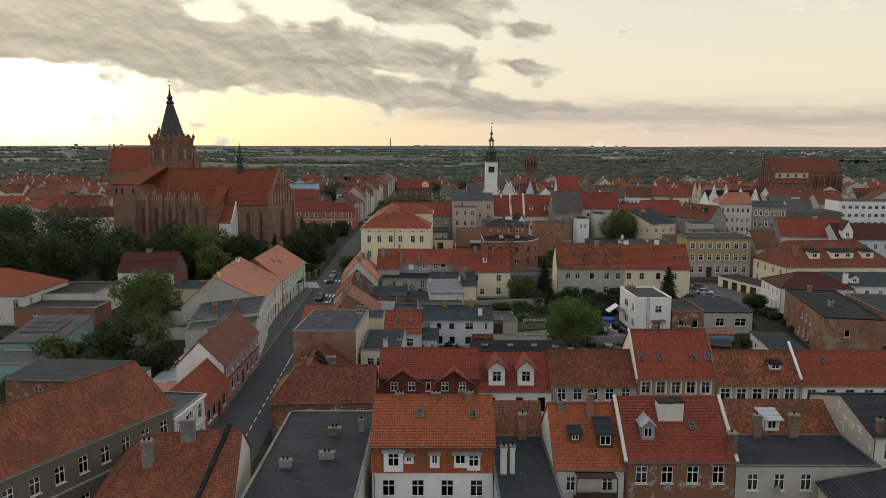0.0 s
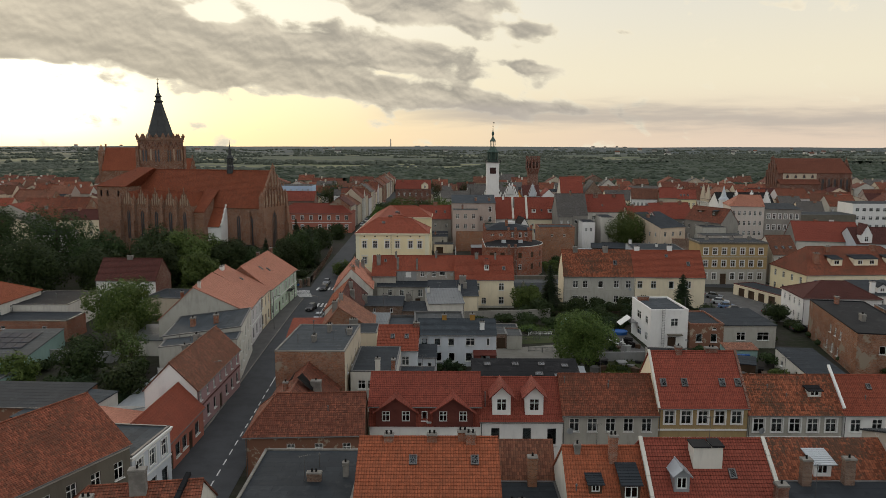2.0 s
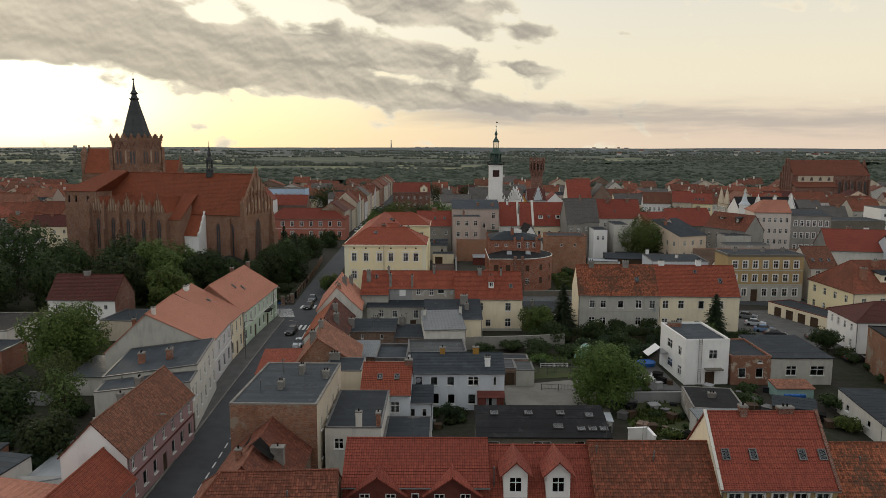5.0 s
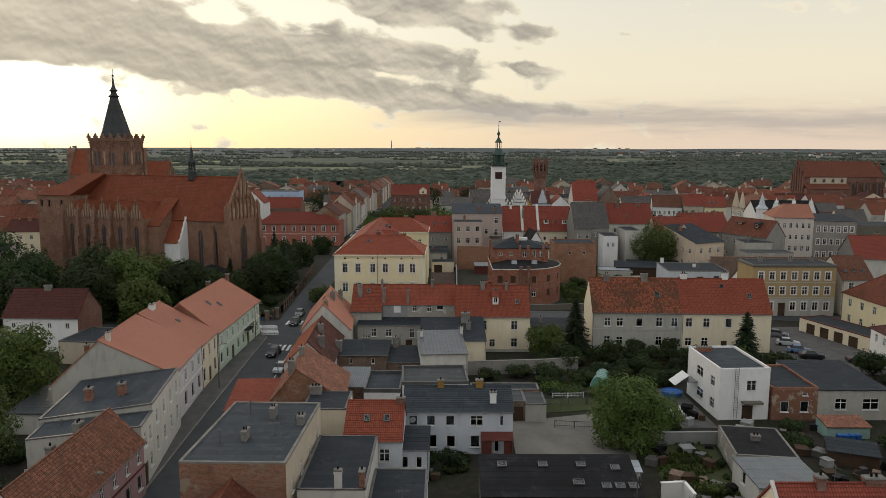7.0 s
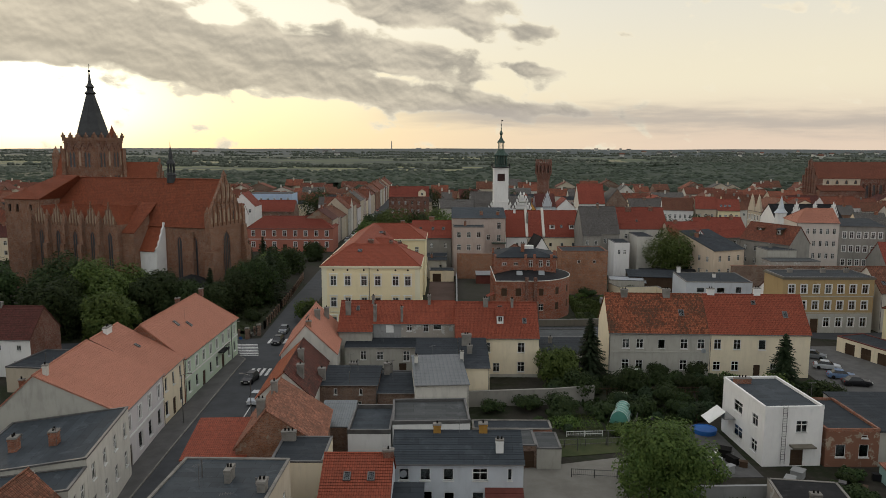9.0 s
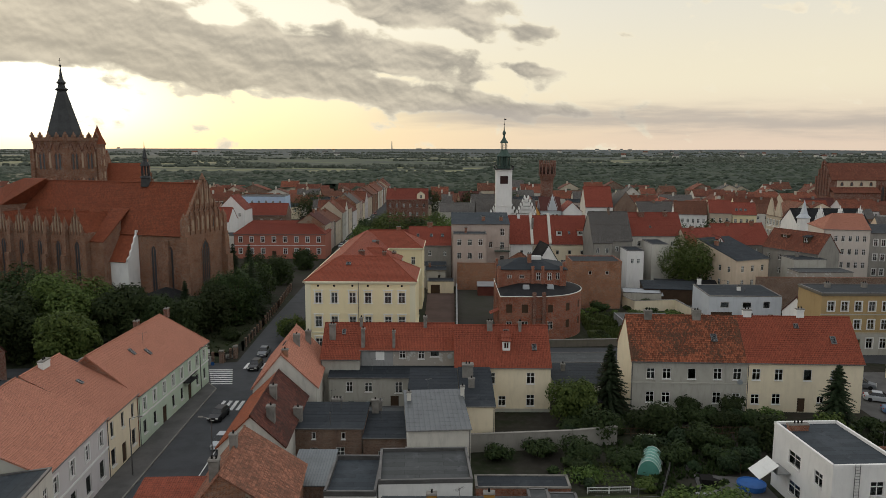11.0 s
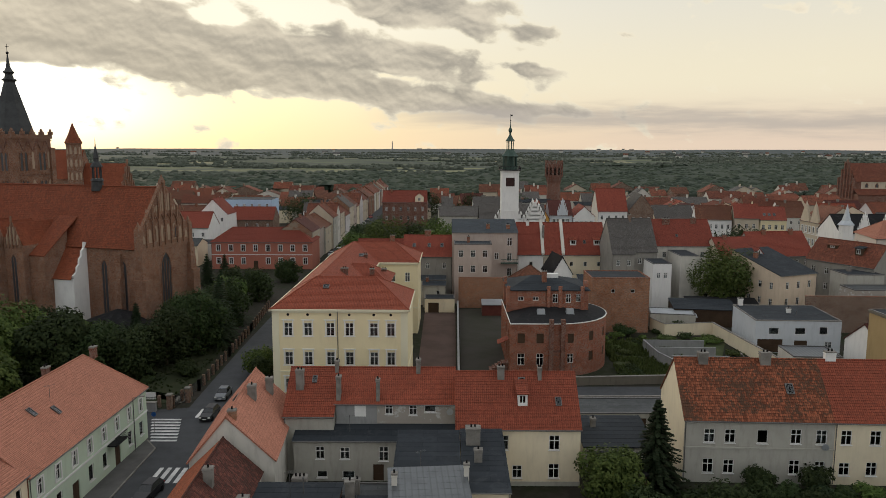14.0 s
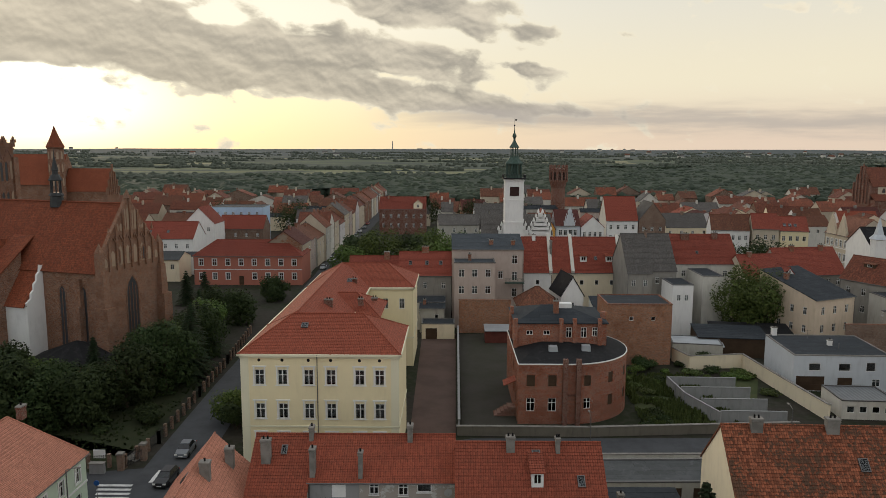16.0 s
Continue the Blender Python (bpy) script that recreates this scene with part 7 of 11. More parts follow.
def wall_run(name, label, mat, pts, h, t=0.3, cap=None, panel=0.0):
    root = thing(name, label, "wall", pose(0, 0, 0), kind="structure")
    for (ax, ay), (bx, by) in zip(pts, pts[1:]):
        d = V3((bx - ax, by - ay, 0))
        ln = d.length
        m = Matrix.Translation((ax, ay, 0)) @ Matrix.Rotation(math.atan2(d.y, d.x), 4, "Z")
        k = max(1, round(ln / panel)) if panel else 1
        for i in range(k):
            bm = bmesh.new()
            block(bm, ln * i / k + (0.02 if i else 0), ln * (i + 1) / k, -t / 2, t / 2, -0.2, h)
            part("panel" if panel else "wall", bm, mat, root, m=m)
        if panel:
            for i in range(k + 1):
                bm = bmesh.new()
                block(bm, ln * i / k - 0.12, ln * i / k + 0.12, -t / 2 - 0.06, t / 2 + 0.06, -0.2, h + 0.12)
                part("post", bm, mat, root, m=m)
        bm = bmesh.new()
        block(bm, -0.1, ln + 0.1, -t / 2 - 0.06, t / 2 + 0.06, h, h + 0.1)
        part("coping", bm, cap or mat, root, m=m)
    return root


wall_run("wall_garden", "stained grey garden wall", "grey_mid", [(5.0, 157.2), (18, 158.6), (24, 160)], 2.3)
wall_run("wall_street", "long grey rendered wall beside the side street", "grey_dark", [(3.8, 206.8), (22, 206.6), (52, 208.8)], 1.3, 0.4, "cap")
wall_run("wall_low", "crumbling white wall along the side street", "offwhite", [(12.5, 197.4), (36, 197.8)], 1.3, 0.35, "cap")
for i, (xa, xb, yq) in enumerate(((39.0, 49.8, 226.8), (39.6, 50.2, 221.8), (41.0, 50.6, 216.4), (42.0, 51.2, 211.2))):
    wall_run(f"wall_blocks_{i}", "grey precast concrete panel wall of an open plot", "concrete", [(xa, yq), (xb, yq - 0.3)], 2.0, 0.14, None, 2.1)
wall_run("wall_blocks_side", "grey precast concrete panel wall of an open plot", "concrete", [(38.9, 227.0), (39.2, 219.0), (41.6, 210.6)], 2.0, 0.14, None, 2.1)
wall_run("wall_court", "thin wall dividing the school yard", "concrete", [(4.1, 208), (4.8, 262)], 1.8, 0.25)
wall_run("wall_brick_rear", "tall brick wall closing the yards", "brick_pale", [(5.0, 263.5), (16, 263)], 7.2, 0.4, "brick")
wall_run("wall_cream", "stained cream wall of a walled plot", "cream", [(44.6, 243.0), (46, 237.6), (56, 239), (57.0, 226), (58.2, 212.5)], 2.5, 0.3, "cap")
wall_run("wall_north_yard", "plain brown brick wall behind the white hall", "brick_brown", [(75.6, 241.4), (114, 240.6)], 7.5, 0.4, "brick")
wall_run("wall_rear_garden", "broken garden wall of breeze blocks", "concrete", [(28.2, 128.3), (37.0, 128.6)], 1.6, 0.25)
wall_run("wall_ruin", "broken white wall of a roofless shed", "white", [(24.5, 112.5), (27.0, 112.8), (27.2, 110.0)], 2.3, 0.25)
wall_run("wall_fence_west", "pale concrete fence behind the gardens", "concrete", [(-72, 128), (-58, 126.5), (-54, 140)], 2.0, 0.15, None, 2.4)
house("open shed under a blue sheet roof", 10.2, 255, 5.2, 4.0, 2.6, 0.4, "mono", wall="wood_red", tile="zinc", gut=False, name="shed", category="shed")
house("low cream garage block in the school yard", -2.8, 258, 6.8, 4.5, 3.2, 0, "flat", wall="cream", tile="felt", doors=[("f", 2.0, 2.4, 2.3)], name="garage", category="garage")
h = house("modern white hall with dark roof and small windows", 59.2, 226.2, 15.6, 12.0, 6.0, 0, "flat", ang=-2, wall="blue_grey", tile="felt", back_eave=6.3, coping="cap", par=0.12, win=[("f", 3.4, 3.4, 1.9, 1.3, "plain"), ("f", 8.2, 3.4, 1.9, 1.3, "plain"), ("f", 12.4, 3.4, 1.5, 1.5, "plain"), ("f", 13.4, 0.9, 1.3, 1.2, "cross")], doors=[("f", 2.8, 4.6, 2.5), ("f", 8.4, 2.4, 2.3)], pipes=[(9, 4, 0.8)], chim=[(1.4, 12, 1.6, 0.8, 0.8, "white", 1), (8.4, 6, 1.1, 0.7, 0.6, "white", 1)])
house("small white house under a maroon roof with roof lights", 72.5, 208.5, 7.5, 11, 4.6, 3.8, "gable_x", ang=2, wall="white", tile="maroon", sky=[(2.2, 1.4, 0.8, 1.4), (4.6, 1.4, 0.8, 1.4)], win=wins("f", 2, 1.6, 7.5, 0, 0.9, 1.8, 2.2))
house("flat grey shed with a metal roof", 44.5, 243.0, 9.0, 6.0, 3.4, 0, "flat", ang=-10, wall="grey", tile="zinc", par=0.1, name="shed", category="shed")
house("dark timber shed row", 50.5, 246.5, 13, 8, 3.8, 0.6, "mono", ang=-8, wall="wood", tile="felt", gut=False, name="shed", category="shed")

# ---- the gothic church ----
ROT = math.degrees(math.atan2(-0.30, 0.955))
CH = pose(-103.2, 274.0, 0, 0, 0, ROT)


def pointed(bm, p, u, out, w, h, depth=0.35):
    """A recessed lancet: the dark inner leaf of a pointed window."""
    pts = [V3((-w / 2, 0, 0)), V3((w / 2, 0, 0)), V3((w / 2, 0, h - w * 0.9)), V3((w * 0.36, 0, h - w * 0.42)), V3((0, 0, h)), V3((-w * 0.36, 0, h - w * 0.42)), V3((-w / 2, 0, h - w * 0.9))]
    P = [p + u * q.x + V3((0, 0, q.z)) for q in pts]
    ins = [q - out * depth for q in P]
    bm.faces.new([bm.verts.new(q + out * 0.012) for q in P])
    return P


def lancet(parent, p, u, out, w, h, lights=3, frame_mat="church_brick", leaf="church_glass"):
    bm = bmesh.new()
    P = pointed(bm, p, u, out, w, h)
    ob = part("window", bm, leaf, parent, "dark pointed window")
    bm = bmesh.new()
    for a, b in zip(P, P[1:] + P[:1]):
        if abs(a.z - b.z) < 1e-6 and a.z < p.z + 0.01:
            continue
        beam(bm, a + out * 0.02, b + out * 0.02, 0.16, n=5)
    for i in range(1, lights):
        s = -w / 2 + w * i / lights
        top = h - w * (0.45 + abs(s / w) * 0.9)
        beam(bm, p + u * s + out * 0.06, p + u * s + out * 0.06 + V3((0, 0, max(top, 0.4))), 0.07, n=4)
    part("tracery", bm, frame_mat, ob)
    return ob


def blind_arches(bm, p, u, out, w, h):
    """A pale sunk panel with a pointed head."""
    pointed(bm, p, u, out, w, h)


def church():
    root = thing("church", "gothic brick hall church with steep red tile roofs", "church", CH)
    X, Y = V3((1, 0, 0)), V3((0, 1, 0))
    S, N, EV, RG = -25.2, -10.5, 18.2, 29.4
    mid = -18.0
    e0, e1 = -3.0, 56.7
    bm = bmesh.new()
    facade(bm, V3((e0, S, 0)), X, Y, e1 - e0, -0.5, EV, [])
    facade(bm, V3((e1, S, 0)), Y, -X, N - S, -0.5, EV, [])
    facade(bm, V3((e1, N, 0)), -X, -Y, e1 - e0, -0.5, EV, [])
    facade(bm, V3((e0, N, 0)), -Y, X, N - S, -0.5, EV, [])
    part("wall", bm, "church_brick", root)
    # east gable with its pinnacles and blind tracery
    bm = bmesh.new()
    quad(bm, (e1 + 0.12, S - 0.4, EV - 1.0), (e1 + 0.12, N + 0.4, EV - 1.0), (e1 + 0.12, N + 0.4, EV + 2.2), (e1 + 0.12, mid, RG + 1.4), (e1 + 0.12, S - 0.4, EV + 2.2))
    quad(bm, (e1 - 0.6, N + 0.4, EV - 1.0), (e1 - 0.6, S - 0.4, EV - 1.0), (e1 - 0.6, S - 0.4, EV + 2.2), (e1 - 0.6, mid, RG + 1.4), (e1 - 0.6, N + 0.4, EV + 2.2))
    for a, b in (((S - 0.4, EV + 2.2), (mid, RG + 1.4)), ((mid, RG + 1.4), (N + 0.4, EV + 2.2)), ((S - 0.4, EV - 1), (S - 0.4, EV + 2.2)), ((N + 0.4, EV + 2.2), (N + 0.4, EV - 1))):
        quad(bm, (e1 - 0.6, a[0], a[1]), (e1 + 0.12, a[0], a[1]), (e1 + 0.12, b[0], b[1]), (e1 - 0.6, b[0], b[1]))
    for i in range(9):
        yy = S + (N - S) * i / 8.0
        top = EV + 2.2 + (RG - EV - 0.2) * (1 - abs(yy - mid) / (mid - S + 0.4))
        block(bm, e1 + 0.1, e1 + 0.42, yy - 0.24, yy + 0.24, EV - 0.2, max(top - 0.3, EV + 1.5))
    for yy, zz in ((S - 0.2, EV + 4.6), (N + 0.2, EV + 4.6), (mid, RG + 2.2)):
        block(bm, e1 - 0.7, e1 + 0.5, yy - 0.55, yy + 0.55, EV - 2 if zz < 28 else RG + 1, zz - 1.2)
        lathe(bm, e1 - 0.1, yy, [(0.75, zz - 1.2), (0.0, zz + 0.4)], 4, math.pi / 4)
    part("east_gable", bm, "church_brick", root, "ornate brick gable with blind tracery")
    bm = bmesh.new()
    for i in range(8):
        yy = S + (N - S) * (i + 0.5) / 8.0
        top = EV + 1.0 + (RG - EV - 0.2) * (1 - abs(yy - mid) / (mid - S + 0.4))
        blind_arches(bm, V3((e1 + 0.14, yy, EV + 0.6)), Y, X, 0.95, max(1.6, min(3.4, (top - EV) * 0.5)))
        if top - EV > 7.5:
            blind_arches(bm, V3((e1 + 0.14, yy - 0.42, EV + 6.6)), Y, X, 0.6, (top - EV - 6.9))
            blind_arches(bm, V3((e1 + 0.14, yy + 0.42, EV + 6.6)), Y, X, 0.6, (top - EV - 6.9))
    part("blind_arch", bm, "blind", root, "pale plastered blind arches")
    bm = bmesh.new()
    for i in range(8):
        yy, yb = S + (N - S) * i / 8.0, S + (N - S) * (i + 1) / 8.0
        ym = (yy + yb) / 2
        if EV + 5.6 < EV + 2.2 + (RG - EV - 0.2) * (1 - abs(ym - mid) / (mid - S + 0.4)):
            beam(bm, (e1 + 0.28, yy, EV + 4.2), (e1 + 0.28, ym, EV + 5.9), 0.14, n=4), beam(bm, (e1 + 0.28, ym, EV + 5.9), (e1 + 0.28, yb, EV + 4.2), 0.14, n=4)
    part("zigzag_moulding", bm, "church_brick", root)
    for yy in (mid - 3.2, mid, mid + 3.2):
        lancet(root, V3((e1 + 0.16, yy, EV + 0.9)), Y, X, 0.7, 2.6, 1)
    bm = bmesh.new()
    for i in range(7):
        yy = S + (N - S) * (i + 1) / 8.0
        lathe(bm, e1 + 0.26, yy, [(0.3, EV + 6.2), (0.0, EV + 7.6)], 4, math.pi / 4)
    part("finial", bm, "church_brick", root)
    bm = bmesh.new()
    slope(bm, (e0 - 0.3, S - 0.5, EV - 0.4), (e1 - 0.5, S - 0.5, EV - 0.4), (e1 - 0.5, mid, RG), (e0 + 9.0, mid, RG), course=0.5)
    slope(bm, (e1 - 0.5, N + 0.5, EV - 0.4), (e0 - 0.3, N + 0.5, EV - 0.4), (e0 + 9.0, mid, RG), (e1 - 0.5, mid, RG), course=0.5)
    slope(bm, (e0 - 0.3, N + 0.5, EV - 0.4), (e0 - 0.3, S - 0.5, EV - 0.4), (e0 + 9.0, mid, RG), (e0 + 9.0, mid, RG), course=0.5)
    ridge_cap(bm, (e0 + 9, mid, RG), (e1 - 0.5, mid, RG), 0.2)
    part("roof", bm, "church_tiles", root, "steep roof of red clay tiles")
    lancet(root, V3((e1, mid, 4.2)), Y, X, 3.1, 12.4, 4)
    for ee in (48.0, 52.6):
        lancet(root, V3((ee, S, 4.0)), X, -Y, 1.5, 11.6, 2)
    # taller west bay under its own hipped roof
    bm = bmesh.new()
    wb = (-3.4, 8.2, -29.0, -9.8)
    facade(bm, V3((wb[0], wb[2], 0)), X, Y, wb[1] - wb[0], -0.5, 24.2, [(q - 0.45, q + 0.45, 20.6, 22.6) for q in (1.6, 4.2, 8.6)], 0.5)
    facade(bm, V3((wb[1], wb[2], 0)), Y, -X, wb[3] - wb[2], -0.5, 24.2, [])
    facade(bm, V3((wb[1], wb[3], 0)), -X, -Y, wb[1] - wb[0], -0.5, 24.2, [])
    facade(bm, V3((wb[0], wb[3], 0)), -Y, X, wb[3] - wb[2], -0.5, 24.2, [])
    wbay = part("west_bay", bm, "church_brick", root, "tall plain brick west bay")
    bm = bmesh.new()
    cy = (wb[2] + wb[3]) / 2
    slope(bm, (wb[0] - 0.4, wb[2] - 0.4, 24.0), (wb[1], wb[2] - 0.4, 24.0), (wb[1] + 4, cy, 30.0), (5.6, cy, 30.0), course=0.5)
    slope(bm, (wb[1], wb[3] + 0.4, 24.0), (wb[0] - 0.4, wb[3] + 0.4, 24.0), (5.6, cy, 30.0), (wb[1] + 4, cy, 30.0), course=0.5)
    slope(bm, (wb[0] - 0.4, wb[3] + 0.4, 24.0), (wb[0] - 0.4, wb[2] - 0.4, 24.0), (5.6, cy, 30.0), (5.6, cy, 30.0), course=0.5)
    slope(bm, (wb[1], wb[2] - 0.4, 24.0), (wb[1], wb[3] + 0.4, 24.0), (wb[1] + 4, cy, 30.0), (wb[1] + 4, cy, 30.0), course=0.5)
    part("west_bay_roof", bm, "church_tiles", wbay)
    # black panels close the openings and paint the darkness behind them
    bm = bmesh.new()
    for q in (1.6, 4.2, 8.6):
        block(bm, wb[0] + q - 0.45, wb[0] + q + 0.45, wb[2] + 0.4, wb[2] + 0.5, 20.6, 22.6)
    part("louvre", bm, "soot", wbay, "dark belfry opening")
    for p in ((e1, S), (e1, N), (52.0, S)):
        bm = bmesh.new()
        if p[0] == e1:
            block(bm, p[0] - 0.9, p[0] + 1.7, p[1] - 1.1, p[1] + 1.1, -0.4, 12.0), block(bm, p[0] - 0.8, p[0] + 1.1, p[1] - 0.9, p[1] + 0.9, 12.0, 17.6, 0.25)
        else:
            block(bm, p[0] - 0.7, p[0] + 0.7, p[1] - 1.3, p[1] + 0.3, -0.4, 12.0), block(bm, p[0] - 0.55, p[0] + 0.55, p[1] - 0.8, p[1] + 0.3, 12.0, 16.8, 0.2)
        part("buttress", bm, "church_brick", root)
    # row of chapels with small gables
    for i in range(1, 6):
        c = 6.3 + i * 5.35
        bm = bmesh.new()
        w = 4.7
        facade(bm, V3((c - w / 2, -32.2, 0)), X, Y, w, -0.4, 18.6, [])
        quad(bm, (c - w / 2, -32.2, 18.6), (c + w / 2, -32.2, 18.6), (c + 1.1, -32.2, 21.4), (c, -32.2, 23.6), (c - 1.1, -32.2, 21.4))
        quad(bm, (c + w / 2, -32.2, -0.4), (c + w / 2, -25.0, -0.4), (c + w / 2, -25.0, 18.6), (c + w / 2, -32.2, 18.6))
        quad(bm, (c - w / 2, -25.0, -0.4), (c - w / 2, -32.2, -0.4), (c - w / 2, -32.2, 18.6), (c - w / 2, -25.0, 18.6))
        for xx in (-1.7, -0.85, 0, 0.85, 1.7):
            block(bm, c + xx - 0.13, c + xx + 0.13, -32.45, -32.15, 18.0, 24.2 - abs(xx) * 2.4)
        ch = part("chapel", bm, "church_brick", root, "buttressed chapel bay with a small stepped gable")
        bm = bmesh.new()
        for xx in (-1.28, -0.42, 0.42, 1.28):
            blind_arches(bm, V3((c + xx, -32.22, 18.7)), X, -Y, 0.66, 4.3 - abs(xx) * 1.7)
        part("blind_arch", bm, "blind", ch, "pale blind arches")
        bm = bmesh.new()
        for s in (-1, 1):
            e, f = V3((c + s * w / 2, -32.0, 18.5)), V3((c + s * w / 2, -23.4, 18.5))
            r, q = V3((c, -32.0, 22.8)), V3((c, -21.8, 22.8))
            slope(bm, *((e, f, q, r) if s > 0 else (f, e, r, q)), course=0.5)
        part("chapel_roof", bm, "church_tiles", ch)
        lancet(root, V3((c, -32.2, 7.5)), X, -Y, 1.5, 9.4, 2)
        for xx in (c - 2.68,):
            bm = bmesh.new()
            block(bm, xx - 0.6, xx + 0.6, -34.0, -31.8, -0.4, 13.5), block(bm, xx - 0.5, xx + 0.5, -33.3, -31.8, 13.5, 18.6, 0.1)
            lathe(bm, xx, -32.6, [(0.7, 18.6), (0.6, 20.4), (0.0, 22.2)], 4, math.pi / 4)
            part("buttress", bm, "church_brick", root)
    bm = bmesh.new()
    slope(bm, (34.5, -31.0, 16.6), (39.2, -31.0, 16.6), (39.2, -21.8, 23.6), (34.5, -21.8, 23.6), course=0.5)
    facade(bm, V3((34.5, -30.8, 0)), X, Y, 4.6, -0.4, 16.5, [])
    part("aisle", bm, "church_tiles", root, "side aisle roof of red tiles")
    bm = bmesh.new()
    facade(bm, V3((34.4, -30.95, 0)), X, Y, 4.7, -0.4, 16.4, [])
    facade(bm, V3((39.1, -30.95, 0)), Y, -X, 5.9, -0.4, 16.4, [])
    quad(bm, (39.1, -30.95, 16.4), (39.1, -25.05, 16.4), (39.1, -25.05, 21.0))
    part("aisle_wall", bm, "church_brick", root)
    # white wing with a ragged gable
    bm = bmesh.new()
    facade(bm, V3((39.0, -29.0, 0)), X, Y, 4.9, -0.4, 12.1, [])
    facade(bm, V3((43.9, -29.0, 0)), Y, -X, 3.8, -0.4, 12.1, [])
    rag = [(-25.2, 12.1), (-25.2, 18.8), (-25.7, 18.9), (-25.9, 17.7), (-26.5, 17.2), (-26.6, 16.2), (-27.2, 15.7), (-27.3, 14.7), (-27.9, 14.2), (-28.0, 13.3), (-29.0, 12.6)]
    quad(bm, (43.9, -29.0, 12.1), *[(43.9, a, b) for a, b in rag])
    quad(bm, *[(43.5, a, b) for a, b in rag[::-1]], (43.5, -29.0, 12.1))
    for (a, b), (e, f) in zip(rag[1:], rag[2:]):
        quad(bm, (43.5, a, b), (43.9, a, b), (43.9, e, f), (43.5, e, f))
    w = part("wing", bm, "white", root, "whitewashed side wing with a ragged gable edge")
    bm = bmesh.new()
    slope(bm, (38.8, -29.4, 11.9), (43.5, -29.4, 11.9), (43.5, -25.2, 18.0), (38.8, -25.2, 18.0), course=0.5)
    part("wing_roof", bm, "church_tiles", w)
    # ridge turret
    bm = bmesh.new()
    lathe(bm, 41.0, -18.1, [(1.25, 28.4), (1.1, 30.4), (1.35, 30.5), (1.0, 31.0)], 8)
    for i in range(8):
        a = 2 * math.pi * i / 8
        beam(bm, (41.0 + 0.85 * math.cos(a), -18.1 + 0.85 * math.sin(a), 31.0), (41.0 + 0.8 * math.cos(a), -18.1 + 0.8 * math.sin(a), 33.2), 0.12, n=4)
    lathe(bm, 41.0, -18.1, [(1.15, 33.2), (1.2, 33.4), (0.75, 34.2), (0.5, 34.4), (0.48, 35.0), (0.6, 35.1), (0.1, 37.6), (0.02, 39.2)], 8)
    part("ridge_turret", bm, "lead", root, "slender grey leaded ridge turret")
    # great tower
    s = 5.55
    bm = bmesh.new()
    block(bm, -s, s, -s, s, -0.4, 39.2)
    for z in (30.6, 38.6):
        block(bm, -s - 0.18, s + 0.18, -s - 0.18, s + 0.18, z, z + 0.35)
    block(bm, -s - 0.3, s + 0.3, -s - 0.3, s + 0.3, 39.2, 40.2)
    for k in (-1, 1):
        for j in (-1, 1):
            block(bm, k * s - 0.75, k * s + 0.75, j * s - 0.75, j * s + 0.75, -0.4, 37.0, 0.12)
    for i in range(5):
        q = -s + 2 * s * i / 4.0
        for a, b in ((q, -s - 0.15), (q, s + 0.15), (-s - 0.15, q), (s + 0.15, q)):
            block(bm, a - 0.5, a + 0.5, b - 0.35, b + 0.35, 40.2, 40.9)
            lathe(bm, a, b, [(0.3, 40.9), (0.34, 41.2), (0.05, 41.7)], 5)
    tw = part("tower", bm, "tower_brick", root, "square brick tower with a battlemented top")
    for out, u in ((-Y, X), (X, Y)):
        for q in (-2.7, 2.7):
            for dq in (-0.62, 0.62):
                lancet(tw, u * (q + dq) + out * s + V3((0, 0, 31.6)), u, out, 0.95, 4.6, 1, "tower_brick")
                lancet(tw, u * (q + dq) + out * s + V3((0, 0, 25.2)), u, out, 0.95, 4.2, 1, "tower_brick")
        for q in (-4.7, 0.0, 4.7):
            bm = bmesh.new()
            blind_arches(bm, u * q + out * (s + 0.02) + V3((0, 0, 25.4)), u, out, 0.9, 4.0)
            blind_arches(bm, u * q + out * (s + 0.02) + V3((0, 0, 32.0)), u, out, 0.7, 4.2)
            part("blind_arch", bm, "blind", tw)
        bm = bmesh.new()
        for q in (-3.9, -1.3, 1.3, 3.9):
            a, b, c = u * (q - 1.2) + out * (s + 0.1) + V3((0, 0, 36.4)), u * (q + 1.2) + out * (s + 0.1) + V3((0, 0, 36.4)), u * q + out * (s + 0.1) + V3((0, 0, 39.0))
            beam(bm, a, c, 0.13, n=4), beam(bm, b, c, 0.13, n=4)
        part("gable_moulding", bm, "brick_dark", tw)
    bm = bmesh.new()
    lathe(bm, 0, 0, [(4.9, 40.0), (4.75, 41.0), (1.25, 52.6), (1.3, 52.8), (1.75, 53.2), (1.1, 53.6), (0.85, 54.4), (0.9, 54.6), (1.35, 55.0), (0.9, 55.4), (0.5, 56.2), (0.14, 59.0), (0.10, 59.2)], 8, math.pi / 8)
    part("spire", bm, "lead", root, "dark lead-covered octagonal spire")
    bm = bmesh.new()
    lathe(bm, 0, 0, [(0.05, 59.1), (0.32, 59.4), (0.32, 59.7), (0.05, 59.9)], 8)
    beam(bm, (0, 0, 59.8), (0, 0, 61.6), 0.06, n=4), beam(bm, (-0.55, 0, 61.0), (0.55, 0, 61.0), 0.06, n=4)
    part("cross", bm, "iron", root)


church()


